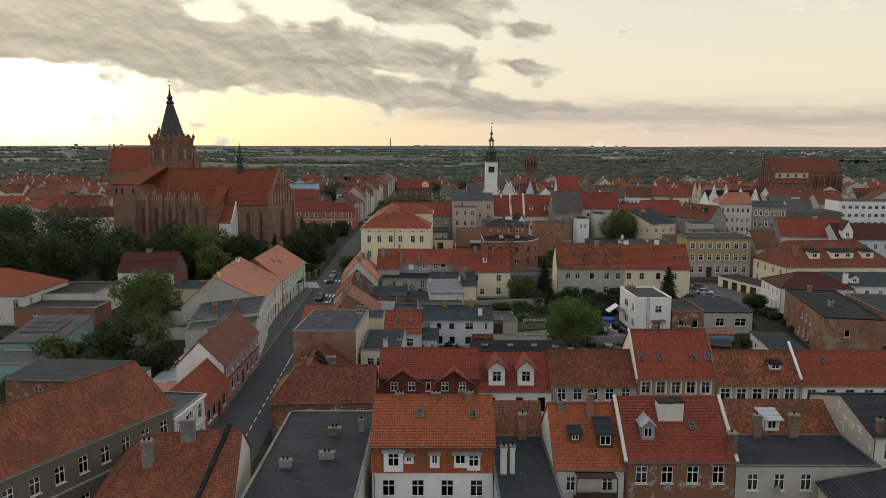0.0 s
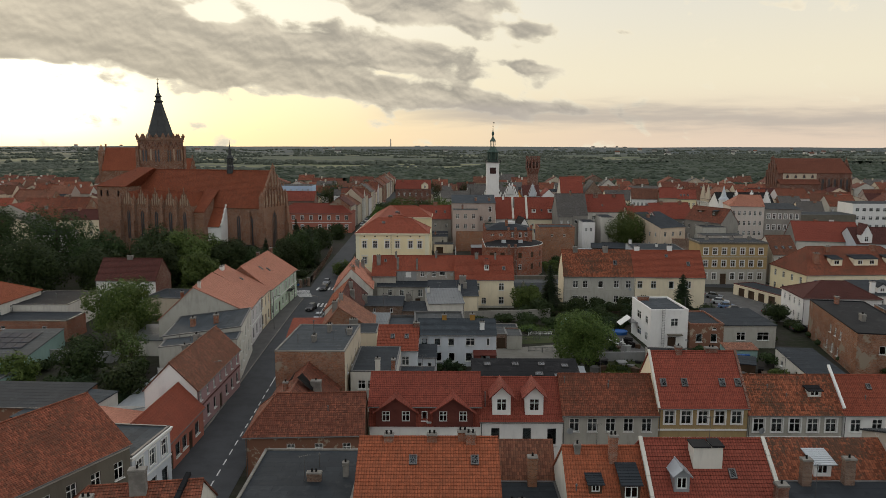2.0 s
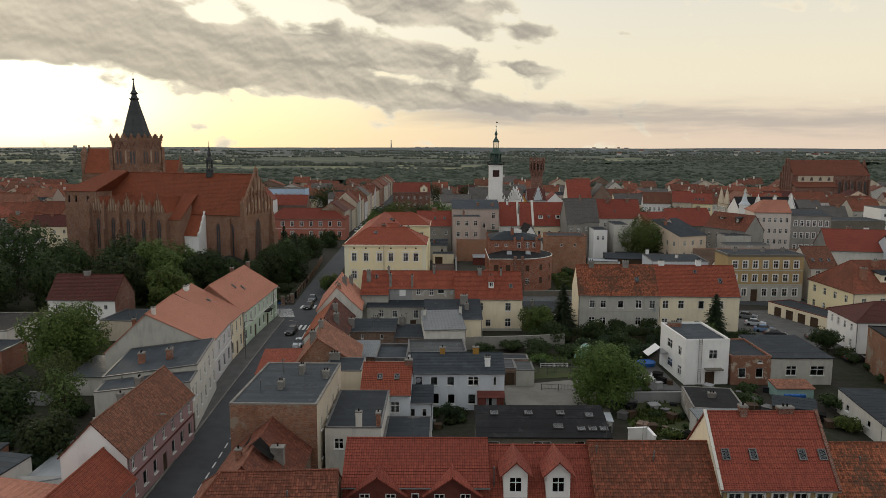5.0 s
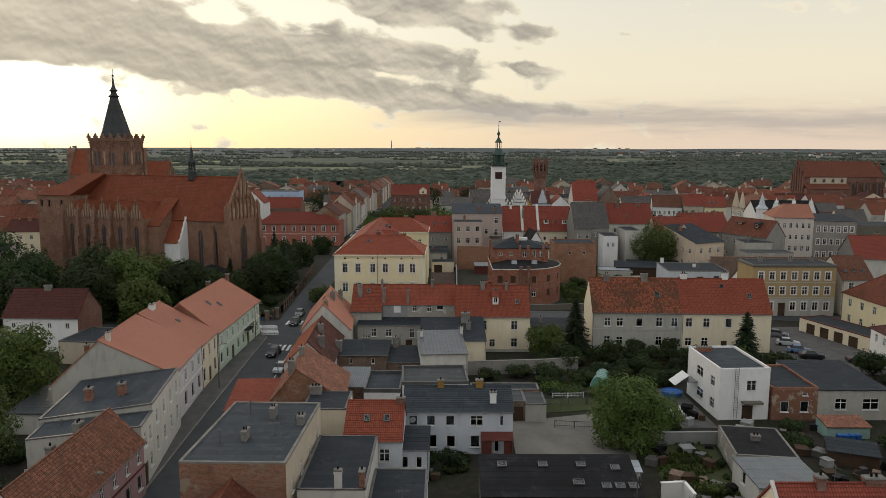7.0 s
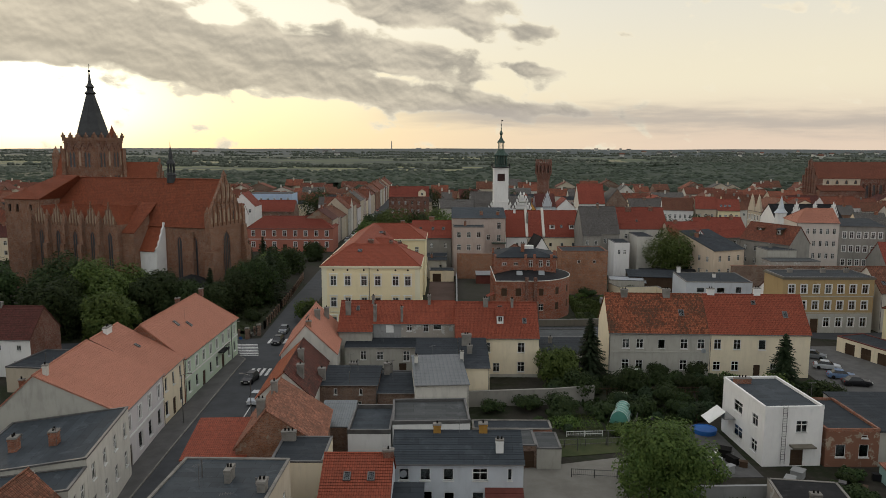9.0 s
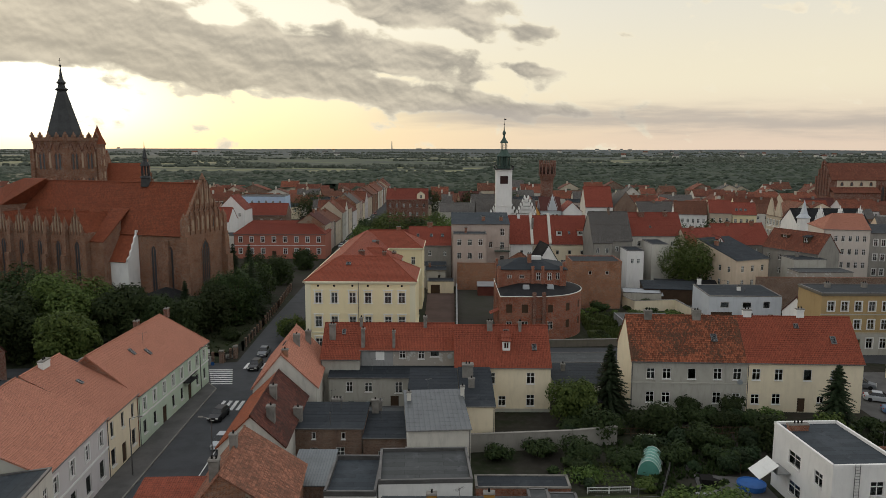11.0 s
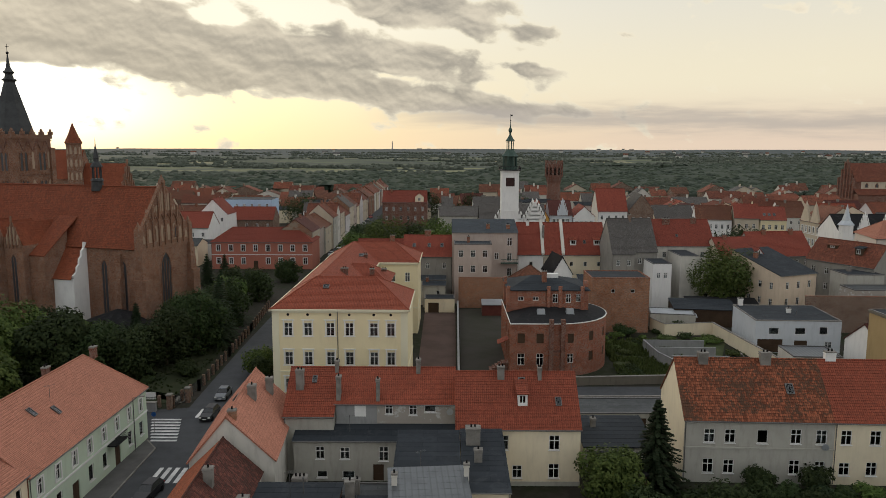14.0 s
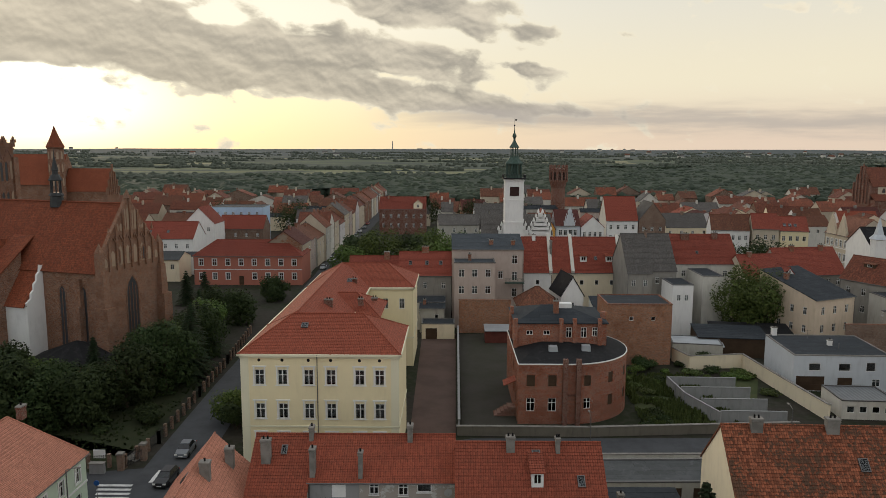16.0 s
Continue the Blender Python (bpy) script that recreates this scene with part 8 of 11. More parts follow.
def second_church():
    root = thing("priory_church", "second brick church with a high red roof and round stair tower", "church", pose(-168, 434, 0, 0, 0, 2))
    X, Y = V3((1, 0, 0)), V3((0, 1, 0))
    for nm, x0, x1, y0, y1, ev, rg in (("nave", -31, 0, 0, 17, 22.5, 35.5), ("choir", 0, 19.5, 2, 15, 19.5, 29.2)):
        bm = bmesh.new()
        facade(bm, V3((x0, y0, 0)), X, Y, x1 - x0, -0.4, ev, [])
        facade(bm, V3((x1, y0, 0)), Y, -X, y1 - y0, -0.4, ev, [])
        facade(bm, V3((x1, y1, 0)), -X, -Y, x1 - x0, -0.4, ev, [])
        facade(bm, V3((x0, y1, 0)), -Y, X, y1 - y0, -0.4, ev, [])
        m = (y0 + y1) / 2
        for xx in (x0, x1):
            quad(bm, (xx, y0, ev), (xx, y1, ev), (xx, m, rg + 0.4))
        xs = x0 if nm == "nave" else x1
        for i in range(7):
            yy = y0 + (y1 - y0) * i / 6.0
            zz = ev + (rg + 0.5 - ev) * (1 - abs(yy - m) / (m - y0))
            block(bm, xs - 0.4, xs + 0.4, yy - 0.4, yy + 0.4, ev - 2, zz + 1.4)
        part(nm + "_wall", bm, "church_brick", root)
        bm = bmesh.new()
        slope(bm, (x0 + 0.2, y0 - 0.4, ev - 0.4), (x1 - 0.2, y0 - 0.4, ev - 0.4), (x1 - 0.2, m, rg), (x0 + 0.2, m, rg), course=0.5)
        slope(bm, (x1 - 0.2, y1 + 0.4, ev - 0.4), (x0 + 0.2, y1 + 0.4, ev - 0.4), (x0 + 0.2, m, rg), (x1 - 0.2, m, rg), course=0.5)
        part(nm + "_roof", bm, "church_tiles", root)
    bm = bmesh.new()
    block(bm, -34.4, -31.4, 5, 8, -0.4, 33.5)
    lathe(bm, -32.9, 6.5, [(1.9, 33.5), (0.0, 37.5)], 6)
    part("west_turret", bm, "church_brick", root)
    bm = bmesh.new()
    lathe(bm, 0, -2.0, [(3.3, -0.4), (3.3, 38.0), (3.6, 38.2), (3.6, 38.6)], 10)
    t2 = part("stair_turret", bm, "tower_brick", root, "slim round brick stair turret")
    bm = bmesh.new()
    lathe(bm, 0, -2.0, [(3.9, 38.6), (1.9, 42.8), (0.0, 48.0)], 10)
    part("turret_roof", bm, "church_tiles", t2)
    bm = bmesh.new()
    for k in range(10):
        a = 2 * math.pi * (k + 0.5) / 10
        o = V3((math.cos(a), math.sin(a), 0))
        for z in (22.0, 28.0, 33.6):
            blind_arches(bm, V3((0, -2.0, z)) + o * 3.15, V3((-o.y, o.x, 0)), o, 1.0, 3.4)
    part("blind_arch", bm, "blind", t2)


second_church()

# ---- town centre and beyond ----


def town_hall():
    root = thing("town_hall", "white town hall tower with a green copper lantern spire", "town hall", pose(22.0, 326, 0))
    bm = bmesh.new()
    block(bm, -2.7, 2.7, -2.7, 2.7, -0.3, 30.2)
    for z in (17.5, 24.0, 29.6):
        block(bm, -2.85, 2.85, -2.85, 2.85, z, z + 0.3)
    part("tower", bm, "white", root)
    bm = bmesh.new()
    block(bm, -1.35, 1.35, -2.78, -2.7, 25.3, 28.0)
    lathe(bm, 0, 0, [(0.01, 0), (0.02, 0.01)], 4)
    part("clock", bm, "clock", root, "square dark clock face")
    bm = bmesh.new()
    block(bm, -3.3, 3.3, -3.3, 3.3, 30.2, 30.5)
    for i in range(9):
        q = -3.2 + 6.4 * i / 8
        for a, b in ((q, -3.2), (q, 3.2), (-3.2, q), (3.2, q)):
            beam(bm, (a, b, 30.5), (a, b, 31.4), 0.05, n=4)
    block(bm, -3.3, 3.3, -3.3, -3.1, 31.4, 31.5), block(bm, -3.3, 3.3, 3.1, 3.3, 31.4, 31.5), block(bm, -3.3, -3.1, -3.1, 3.1, 31.4, 31.5), block(bm, 3.1, 3.3, -3.1, 3.1, 31.4, 31.5)
    part("gallery", bm, "iron", root, "dark railed tower gallery")
    bm = bmesh.new()
    lathe(bm, 0, 0, [(2.45, 30.5), (2.45, 31.4), (2.6, 31.5)], 8, math.pi / 8)
    for i in range(8):
        a = 2 * math.pi * (i + 0.5) / 8
        beam(bm, (2.1 * math.cos(a), 2.1 * math.sin(a), 31.4), (2.1 * math.cos(a), 2.1 * math.sin(a), 34.4), 0.28, n=5)
    lathe(bm, 0, 0, [(1.5, 31.4), (1.5, 34.4)], 8)
    lathe(bm, 0, 0, [(2.75, 34.4), (2.8, 34.7), (1.9, 35.6), (1.35, 36.4), (1.3, 36.8)], 8, math.pi / 8)
    for i in range(8):
        a = 2 * math.pi * (i + 0.5) / 8
        beam(bm, (1.05 * math.cos(a), 1.05 * math.sin(a), 36.8), (1.05 * math.cos(a), 1.05 * math.sin(a), 39.2), 0.14, n=4)
    lathe(bm, 0, 0, [(1.5, 39.2), (1.5, 39.4), (0.85, 40.3), (0.35, 41.2), (0.3, 41.8), (0.62, 42.4), (0.62, 42.8), (0.2, 43.6), (0.08, 45.2)], 8, math.pi / 8)
    part("lantern", bm, "copper", root, "green copper lantern and onion spire")
    bm = bmesh.new()
    beam(bm, (0, 0, 45), (0, 0, 47.6), 0.05, n=4)
    lathe(bm, 0, 0, [(0.05, 45.3), (0.22, 45.6), (0.05, 45.9)], 6)
    block(bm, 0.0, 0.7, -0.02, 0.02, 47.0, 47.4)
    part("weather_vane", bm, "iron", root)
    bm = bmesh.new()
    block(bm, -9, 12, 4, 16, -0.3, 13.5)
    for k, (c, w) in enumerate(((0.5, 9.0), (8.5, 6.5))):
        y = 3.9
        steps = 5
        for i in range(steps):
            hw = w / 2 * (1 - i / steps)
            block(bm, c - hw, c + hw, y - 0.4, y + 0.4, 13.0 + i * 1.3, 14.6 + i * 1.3)
            for s in (-1, 1):
                lathe(bm, c + s * hw, y, [(0.35, 14.6 + i * 1.3), (0.4, 15.1 + i * 1.3), (0.0, 16.0 + i * 1.3)], 6)
    part("hall", bm, "white", root, "white hall with ornate stepped gables")
    bm = bmesh.new()
    slope(bm, (-9.3, 3.7, 13.3), (12.3, 3.7, 13.3), (12.3, 10, 19.0), (-9.3, 10, 19.0), course=0.5)
    slope(bm, (12.3, 16.3, 13.3), (-9.3, 16.3, 13.3), (-9.3, 10, 19.0), (12.3, 10, 19.0), course=0.5)
    part("hall_roof", bm, "slate", root)


town_hall()


def water_tower():
    root = thing("gate_tower", "old red brick gate tower with a flared battlemented crown", "tower", pose(58.3, 480, 0))
    bm = bmesh.new()
    lathe(bm, 0, 0, [(3.6, -0.3), (3.5, 19.0), (3.7, 19.6), (4.2, 21.6), (4.35, 22.0), (4.35, 28.6)], 12)
    part("shaft", bm, "brick_dark", root)
    bm = bmesh.new()
    for i in range(12):
        a = 2 * math.pi * (i + 0.5) / 12
        o, u = V3((math.cos(a), math.sin(a), 0)), V3((-math.sin(a), math.cos(a), 0))
        c = o * 4.3
        beam(bm, c + V3((0, 0, 22)), c + V3((0, 0, 30.4)), 0.42, n=5)
    part("battlement", bm, "brick_dark", root)
    # plain black pointed panels set flat round the crown
    bm = bmesh.new()
    for i in range(12):
        a = 2 * math.pi * i / 12
        o, u = V3((math.cos(a), math.sin(a), 0)), V3((-math.sin(a), math.cos(a), 0))
        blind_arches(bm, o * 4.32 + V3((0, 0, 23.0)), u, o, 1.0, 4.2)
    part("blind_arch", bm, "soot", root)


water_tower()


def old_abbey():
    root = thing("abbey_church", "long old brick abbey church with a plain red roof", "church", pose(246.5, 494, 0, 0, 0, 1))
    X, Y = V3((1, 0, 0)), V3((0, 1, 0))
    bm = bmesh.new()
    for x0, x1, y0, y1, z in ((-24, 26, 0, 15, 19.5), (-24, 3, -5, 0, 12.5)):
        facade(bm, V3((x0, y0, 0)), X, Y, x1 - x0, -0.3, z, []), facade(bm, V3((x1, y0, 0)), Y, -X, y1 - y0, -0.3, z, [])
        facade(bm, V3((x1, y1, 0)), -X, -Y, x1 - x0, -0.3, z, []), facade(bm, V3((x0, y1, 0)), -Y, X, y1 - y0, -0.3, z, [])
    quad(bm, (-24, 0, 19.5), (-24, 15, 19.5), (-24, 7.5, 31.5)), quad(bm, (26, 0, 19.5), (26, 15, 19.5), (26, 7.5, 29.5))
    for i in range(6):
        y = 15 * i / 5.0
        block(bm, -24.6, -23.6, y - 0.5, y + 0.5, 10, 21 + 11 * (1 - abs(y - 7.5) / 7.5))
    for i in range(6):
        x = 5 + i * 4.1
        block(bm, x - 0.6, x + 0.6, -1.6, 0, -0.3, 16.5, 0.2)
    part("wall", bm, "brick_dark", root)
    bm = bmesh.new()
    quad(bm, (-20, -0.06, 14.8), (2.6, -0.06, 14.8), (2.6, -0.06, 19.4), (-20, -0.06, 19.4))
    part("clerestory", bm, "beige", root, "pale rendered clerestory strip")
    bm = bmesh.new()
    slope(bm, (-23.4, -0.6, 19.2), (26.3, -0.6, 19.2), (22, 7.5, 29.0), (-23.4, 7.5, 29.0), course=0.6)
    slope(bm, (26.3, 15.6, 19.2), (-23.4, 15.6, 19.2), (-23.4, 7.5, 29.0), (22, 7.5, 29.0), course=0.6)
    slope(bm, (26.3, -0.6, 19.2), (26.3, 15.6, 19.2), (22, 7.5, 29), (22, 7.5, 29), course=0.6)
    slope(bm, (-24.2, -5.5, 12.2), (3.2, -5.5, 12.2), (3.2, 0.1, 15.4), (-24.2, 0.1, 15.4), course=0.6)
    part("roof", bm, "rust", root)
    for i in range(4):
        lancet(root, V3((-17 + i * 5.6, -0.08, 16.0)), X, -Y, 1.6, 2.4, 1)
    for i in range(5):
        lancet(root, V3((7 + i * 4.1, 0, 7.0)), X, -Y, 1.7, 9.0, 2)


old_abbey()

# houses round the market and the streets behind, nearest first
house("pale pink school house under a hipped red roof", -70.0, 317, 31.0, 13, 8.5, 3.8, "gable_x", wall="salmon", tile="deep_red", hip=(5, 6), win=wins("f", 8, 5.6, 31, 0, 1.2, 1.9, 2.2, "trim") + wins("f", 8, 1.6, 31, 0, 1.2, 1.9, 2.2, "trim", skip=(3,)), band=((4.4,), "paint"), doors=[("f", 13.6, 1.4, 2.6)])
house("tall beige rear house with stepped felt roofs", 4.0, 268.0, 9.0, 7.0, 14.4, 0, "flat", wall="rose", tile="felt_blue", par=0.2, win=wins("f", 3, 11.3, 9, 0, 1.2, 1.7, 1.6) + wins("f", 3, 7.6, 9, 0, 1.2, 1.7, 1.6), chim=[(3.5, 4, 1.6, 0.7, 0.7, "brick", 1)], name="tenement", category="tenement")
house("beige tenement with balconies and a felt roof", 3.6, 274.5, 16.2, 11, 16.6, 2.2, "mono", wall="rose", tile="felt_blue", win=wins("f", 3, 13.2, 16.2, 0, 1.1, 1.9, 10.2)[:0] + [("f", 11.0, 9.8, 1.1, 1.7, "cross"), ("f", 14.2, 13.2, 1.2, 2.0, "cross"), ("f", 14.2, 9.4, 1.2, 2.0, "cross"), ("f", 14.2, 5.6, 1.2, 2.0, "cross")], chim=[(9, 3, 1.3, 0.9, 0.6, "brick", 2), (14, 3, 1.2, 0.9, 0.6, "brick", 2)], name="tenement", category="tenement")
bm = bmesh.new()
for z in (8.9,):
    block(bm, 15.6, 19.9, 273.0, 274.5, z, z + 0.18)
    for i in range(15):
        beam(bm, (15.65 + i * 0.3, 273.05, z + 0.18), (15.65 + i * 0.3, 273.05, z + 1.1), 0.025, n=4)
    block(bm, 15.6, 19.9, 273.0, 273.1, z + 1.08, z + 1.16)
tagged(new("balcony", finish(bm, "balcony", "copper")), "green railed balcony on a rear wall", "balcony")
house("low house under a red tile roof with roof lights", -8.6, 275, 12.0, 10, 10.6, 4.6, "gable_x", wall="grey_mid", tile="deep_red", sky=[(2.6, 2.0, 0.8, 1.2), (6.4, 2.0, 0.8, 1.2), (9.6, 2.0, 0.8, 1.2)], chim=[(6, 5, 1.4, 1.6, 0.7, "brick", 2)], win=wins("f", 3, 7.4, 12, 0, 0.9, 1.4, 1.8) + wins("f", 3, 4.2, 12, 0, 0.9, 1.4, 1.8))
house("red tiled rear wing by the school yard", -20.2, 275, 11.5, 10, 9.6, 4.6, "gable_x", wall="beige", tile="deep_red", chim=[(8.6, 4.4, 1.7, 1.2, 0.8, "brick", 2)])
house("low back wing in the yard", -5, 266, 7, 7, 6.0, 0, "flat", wall="offwhite", tile="felt", win=wins("f", 2, 3.2, 7, 0, 0.9, 1.3, 1.8))
house("steep red roof with a cream rear wall", 20.8, 284, 6.7, 12, 9.9, 7.6, "gable_x", wall="white", tile="deep_red", chim=[(3.0, 5.6, 1.3, 0.8, 0.6, "paint", 1)], win=[("f", 3.5, 6.6, 0.9, 1.2, "plain")])
house("narrow steep red roof between fire walls", 27.5, 284, 5.2, 12, 9.9, 7.6, "gable_x", wall="beige", tile="deep_red", chim=[(0.2, 3.0, 3.4, 0.5, 1.0, "cap", 1)], win=[("f", 2.5, 6.6, 0.9, 1.2, "plain")])
house("wide steep red roof with two dormers", 32.7, 284, 11.6, 12, 9.9, 7.6, "gable_x", wall="cream", tile="deep_red", win=wins("f", 3, 6.6, 11.6, 0, 0.9, 1.2, 2.2, "plain"), dorm=[dict(x=2.8, y=1.6, w=1.6, h=1.5, back=1.4, style="shed", wall="paint", roof="red", ww=1.1, wh=1.0, rise=0.7), dict(x=9.0, y=1.6, w=1.6, h=1.5, back=1.4, style="shed", wall="paint", roof="red", ww=1.1, wh=1.0, rise=0.7)], sky=[(5.8, 1.9, 0.7, 1.0)])
for xx in (27.4, 32.7, 44.3):
    bm = bmesh.new()
    block(bm, xx - 0.35, xx + 0.35, 283.7, 290.4, 9.0, 10.2)
    slope(bm, (xx - 0.4, 283.6, 10.0), (xx + 0.4, 283.6, 10.0), (xx + 0.4, 290.2, 18.3), (xx - 0.4, 290.2, 18.3), course=2.5, thick=1.2)
    tagged(new("verge_wall", finish(bm, "verge_wall", "offwhite")), "pale fire wall between steep red roofs", "wall", kind="structure")
house("tall house under a grey slate roof", 42.4, 270, 5.4, 16, 12.2, 7.6, "gable_x", wall="grey_mid", tile="slate", win=wins("f", 2, 9.0, 5.4, 0, 0.9, 1.4, 1.4) + wins("f", 2, 5.6, 5.4, 0, 0.9, 1.4, 1.4))
house("second grey slate roof beside its fire wall", 47.9, 271, 5.6, 15, 12.6, 7.2, "gable_x", wall="grey_mid", tile="slate", win=wins("f", 2, 9.4, 5.6, 0, 0.9, 1.4, 1.4), chim=[(0.2, 7.0, 1.6, 0.6, 0.9, "brick_brown", 1)])
house("white rear block with a flat roof", 50.0, 262, 4.4, 8, 10.8, 0, "flat", wall="white", tile="felt", win=wins("f", 2, 7.4, 4.4, 0, 0.8, 1.3, 1.4))
house("bare white side block behind the tree", 57.3, 265, 4.4, 10, 12.2, 0, "flat", wall="offwhite", tile="felt", par=0.1)
house("white house under a broad red tile roof", 53.7, 276, 15.5, 13, 13.3, 5.9, "gable_x", wall="offwhite", tile="deep_red", chim=[(4.6, 5.4, 1.4, 1.8, 0.7, "brick_dark", 3), (11.6, 5.6, 1.4, 1.3, 0.7, "brick_dark", 2)], win=wins("f", 4, 10.2, 15.5, 0, 1.0, 1.4, 3.0) + wins("f", 4, 6.6, 15.5, 0, 1.0, 1.4, 3.0), sky=[(6.6, 2.0, 0.6, 0.8)])
house("lower red roof joined to a half-timbered gable", 69.2, 268, 10.5, 15, 9.4, 6.0, "gable_x", ang=8, wall="beige", tile="deep_red", chim=[(3, 7, 1.2, 0.9, 0.6, "brick", 1)])
h = house("small half-timbered white gable house", 71.6, 262, 5.6, 6.0, 11.0, 3.6, "gable_y", wall="white", tile="deep_red")
bm = bmesh.new()
for a, b in (((0.4, 9.0), (5.2, 9.0)), ((0.4, 11.0), (5.2, 11.0)), ((1.6, 9.0), (1.6, 12.6)), ((2.8, 9.0), (2.8, 14.0)), ((4.0, 9.0), (4.0, 12.6)), ((0.4, 9.0), (1.6, 11.0)), ((5.2, 9.0), (4.0, 11.0))):
    beam(bm, (a[0], -0.03, a[1]), (b[0], -0.03, b[1]), 0.13, n=4)
part("timber_frame", bm, "wood", h, "dark timber framing")
house("cream house with its gable to the yard and a felt roof", 74.2, 250, 11.0, 14, 10.2, 4.0, "mono", ang=24, wall="peach", tile="felt", win=wins("f", 3, 7.0, 11.0, 0, 0.9, 1.6, 2.2) + wins("f", 3, 3.4, 11.0, 0, 0.9, 1.6, 2.2) + wins("r", 3, 6.0, 14, 0, 0.9, 1.5, 4) + wins("l", 4, 6.8, 14, 0, 0.9, 1.5, 2.4) + wins("l", 4, 3.2, 14, 0, 0.9, 1.5, 2.4), chim=[(2, 9, 1.4, 0.9, 0.7, "brick", 2)])
house("red roof in front of the market houses", 79, 275, 16, 11, 10.8, 5.4, "gable_x", ang=9, wall="grey_mid", tile="deep_red", win=wins("f", 6, 8.2, 16, 0, 0.9, 1.4, 2.0) + wins("f", 6, 4.8, 16, 0, 0.9, 1.4, 2.0), chim=[(5, 5, 1.3, 1, 0.7, "brick", 2), (12.5, 5, 1.3, 1, 0.7, "brick", 2)])
house("long low house under a rusty tile roof with small dormers", 88.4, 268.2, 17, 8, 11.6, 4.6, "gable_x", ang=-64, wall="grey_mid", tile="rust", win=wins("f", 5, 8.4, 18, 0, 1.0, 1.5, 2.0) + wins("f", 5, 4.8, 18, 0, 1.0, 1.5, 2.0), dorm=[dict(x=5, y=2.2, w=2.6, h=0.9, back=1.6, style="shed", wall="wood", roof="brown", ww=1.2, wh=0.6, rise=0.5), dict(x=12, y=1.6, w=1.8, h=1.7, back=1.6, style="shed", wall="wood", roof="felt", ww=1.0, wh=1.1, rise=0.5)])
house("small pale flat block in the rear yards", 88.5, 250, 8, 7, 10.4, 0, "flat", wall="grey", tile="felt", chim=[(3, 5, 1.2, 0.8, 0.6, "cap", 1)])
house("low white rear wall and annex", 86.5, 243, 13, 6, 8.4, 0, "flat", wall="peeling_white", tile="felt_grey")
house("peach apartment house under a hipped pale red roof", 104.7, 268, 11.6, 14, 16.2, 3.6, "gable_x", ang=-10, wall="rose_white", tile="pinkish", hip=(4, 0), win=wins("f", 6, 12.8, 11.6, 0, 0.9, 1.6, 1.3) + wins("f", 6, 9.2, 11.6, 0, 0.9, 1.6, 1.3) + wins("f", 6, 5.6, 11.6, 0, 0.9, 1.6, 1.3) + wins("l", 5, 12.8, 14, 0, 0.9, 1.6, 2), name="tenement", category="tenement")
house("ornate grey-brown tenement under a felt roof", 116.2, 265.9, 12.4, 14, 15.4, 1.0, "mono", ang=-10, wall="grey_mid", tile="felt", win=wins("f", 6, 11.8, 12.4, 0, 1.0, 1.8, 1.4, "trim") + wins("f", 6, 7.8, 12.4, 0, 1.0, 1.8, 1.4, "trim") + wins("f", 6, 3.8, 12.4, 0, 1.0, 1.8, 1.4, "trim"), name="tenement", category="tenement", side_wall="offwhite")
house("modern white block with ribbon windows", 178, 320, 30, 14, 13.0, 0, "flat", ang=-3, wall="white", tile="felt", win=wins("f", 10, 9.6, 30, 0, 1.6, 1.5, 2) + wins("f", 10, 6.0, 30, 0, 1.6, 1.5, 2) + wins("f", 10, 2.4, 30, 0, 1.6, 1.5, 2), name="office_block", category="office")
house("long grey flat hall", 148, 310, 26, 14, 9.0, 0, "flat", wall="grey_dark", tile="felt")
house("broad barn-like house under a dark red roof", 117, 243, 20, 16, 7.0, 5.6, "gable_x", ang=-12, wall="offwhite", tile="deep_red", side_wall="grey_mid", chim=[(8, 9, 1.5, 1.2, 0.8, "brick", 2), (13, 9, 1.4, 1.2, 0.8, "paint", 2)])
house("grey-white house with ornate white gables", 131, 232, 24, 15, 7.4, 4.4, "gable_x", ang=-6, wall="blue_grey", tile="maroon", win=wins("f", 7, 4.0, 24, 0, 1.1, 1.8, 2.4, "trim"), dorm=[dict(x=3.0, y=0.2, w=3.4, h=2.6, back=3.0, wall="white", roof="maroon", ww=1.1, wh=1.5, rise=3.2, over=0.1), dict(x=18, y=0.4, w=2.4, h=1.8, back=2.4, wall="white", roof="maroon", ww=1.0, wh=1.1, rise=1.8)])


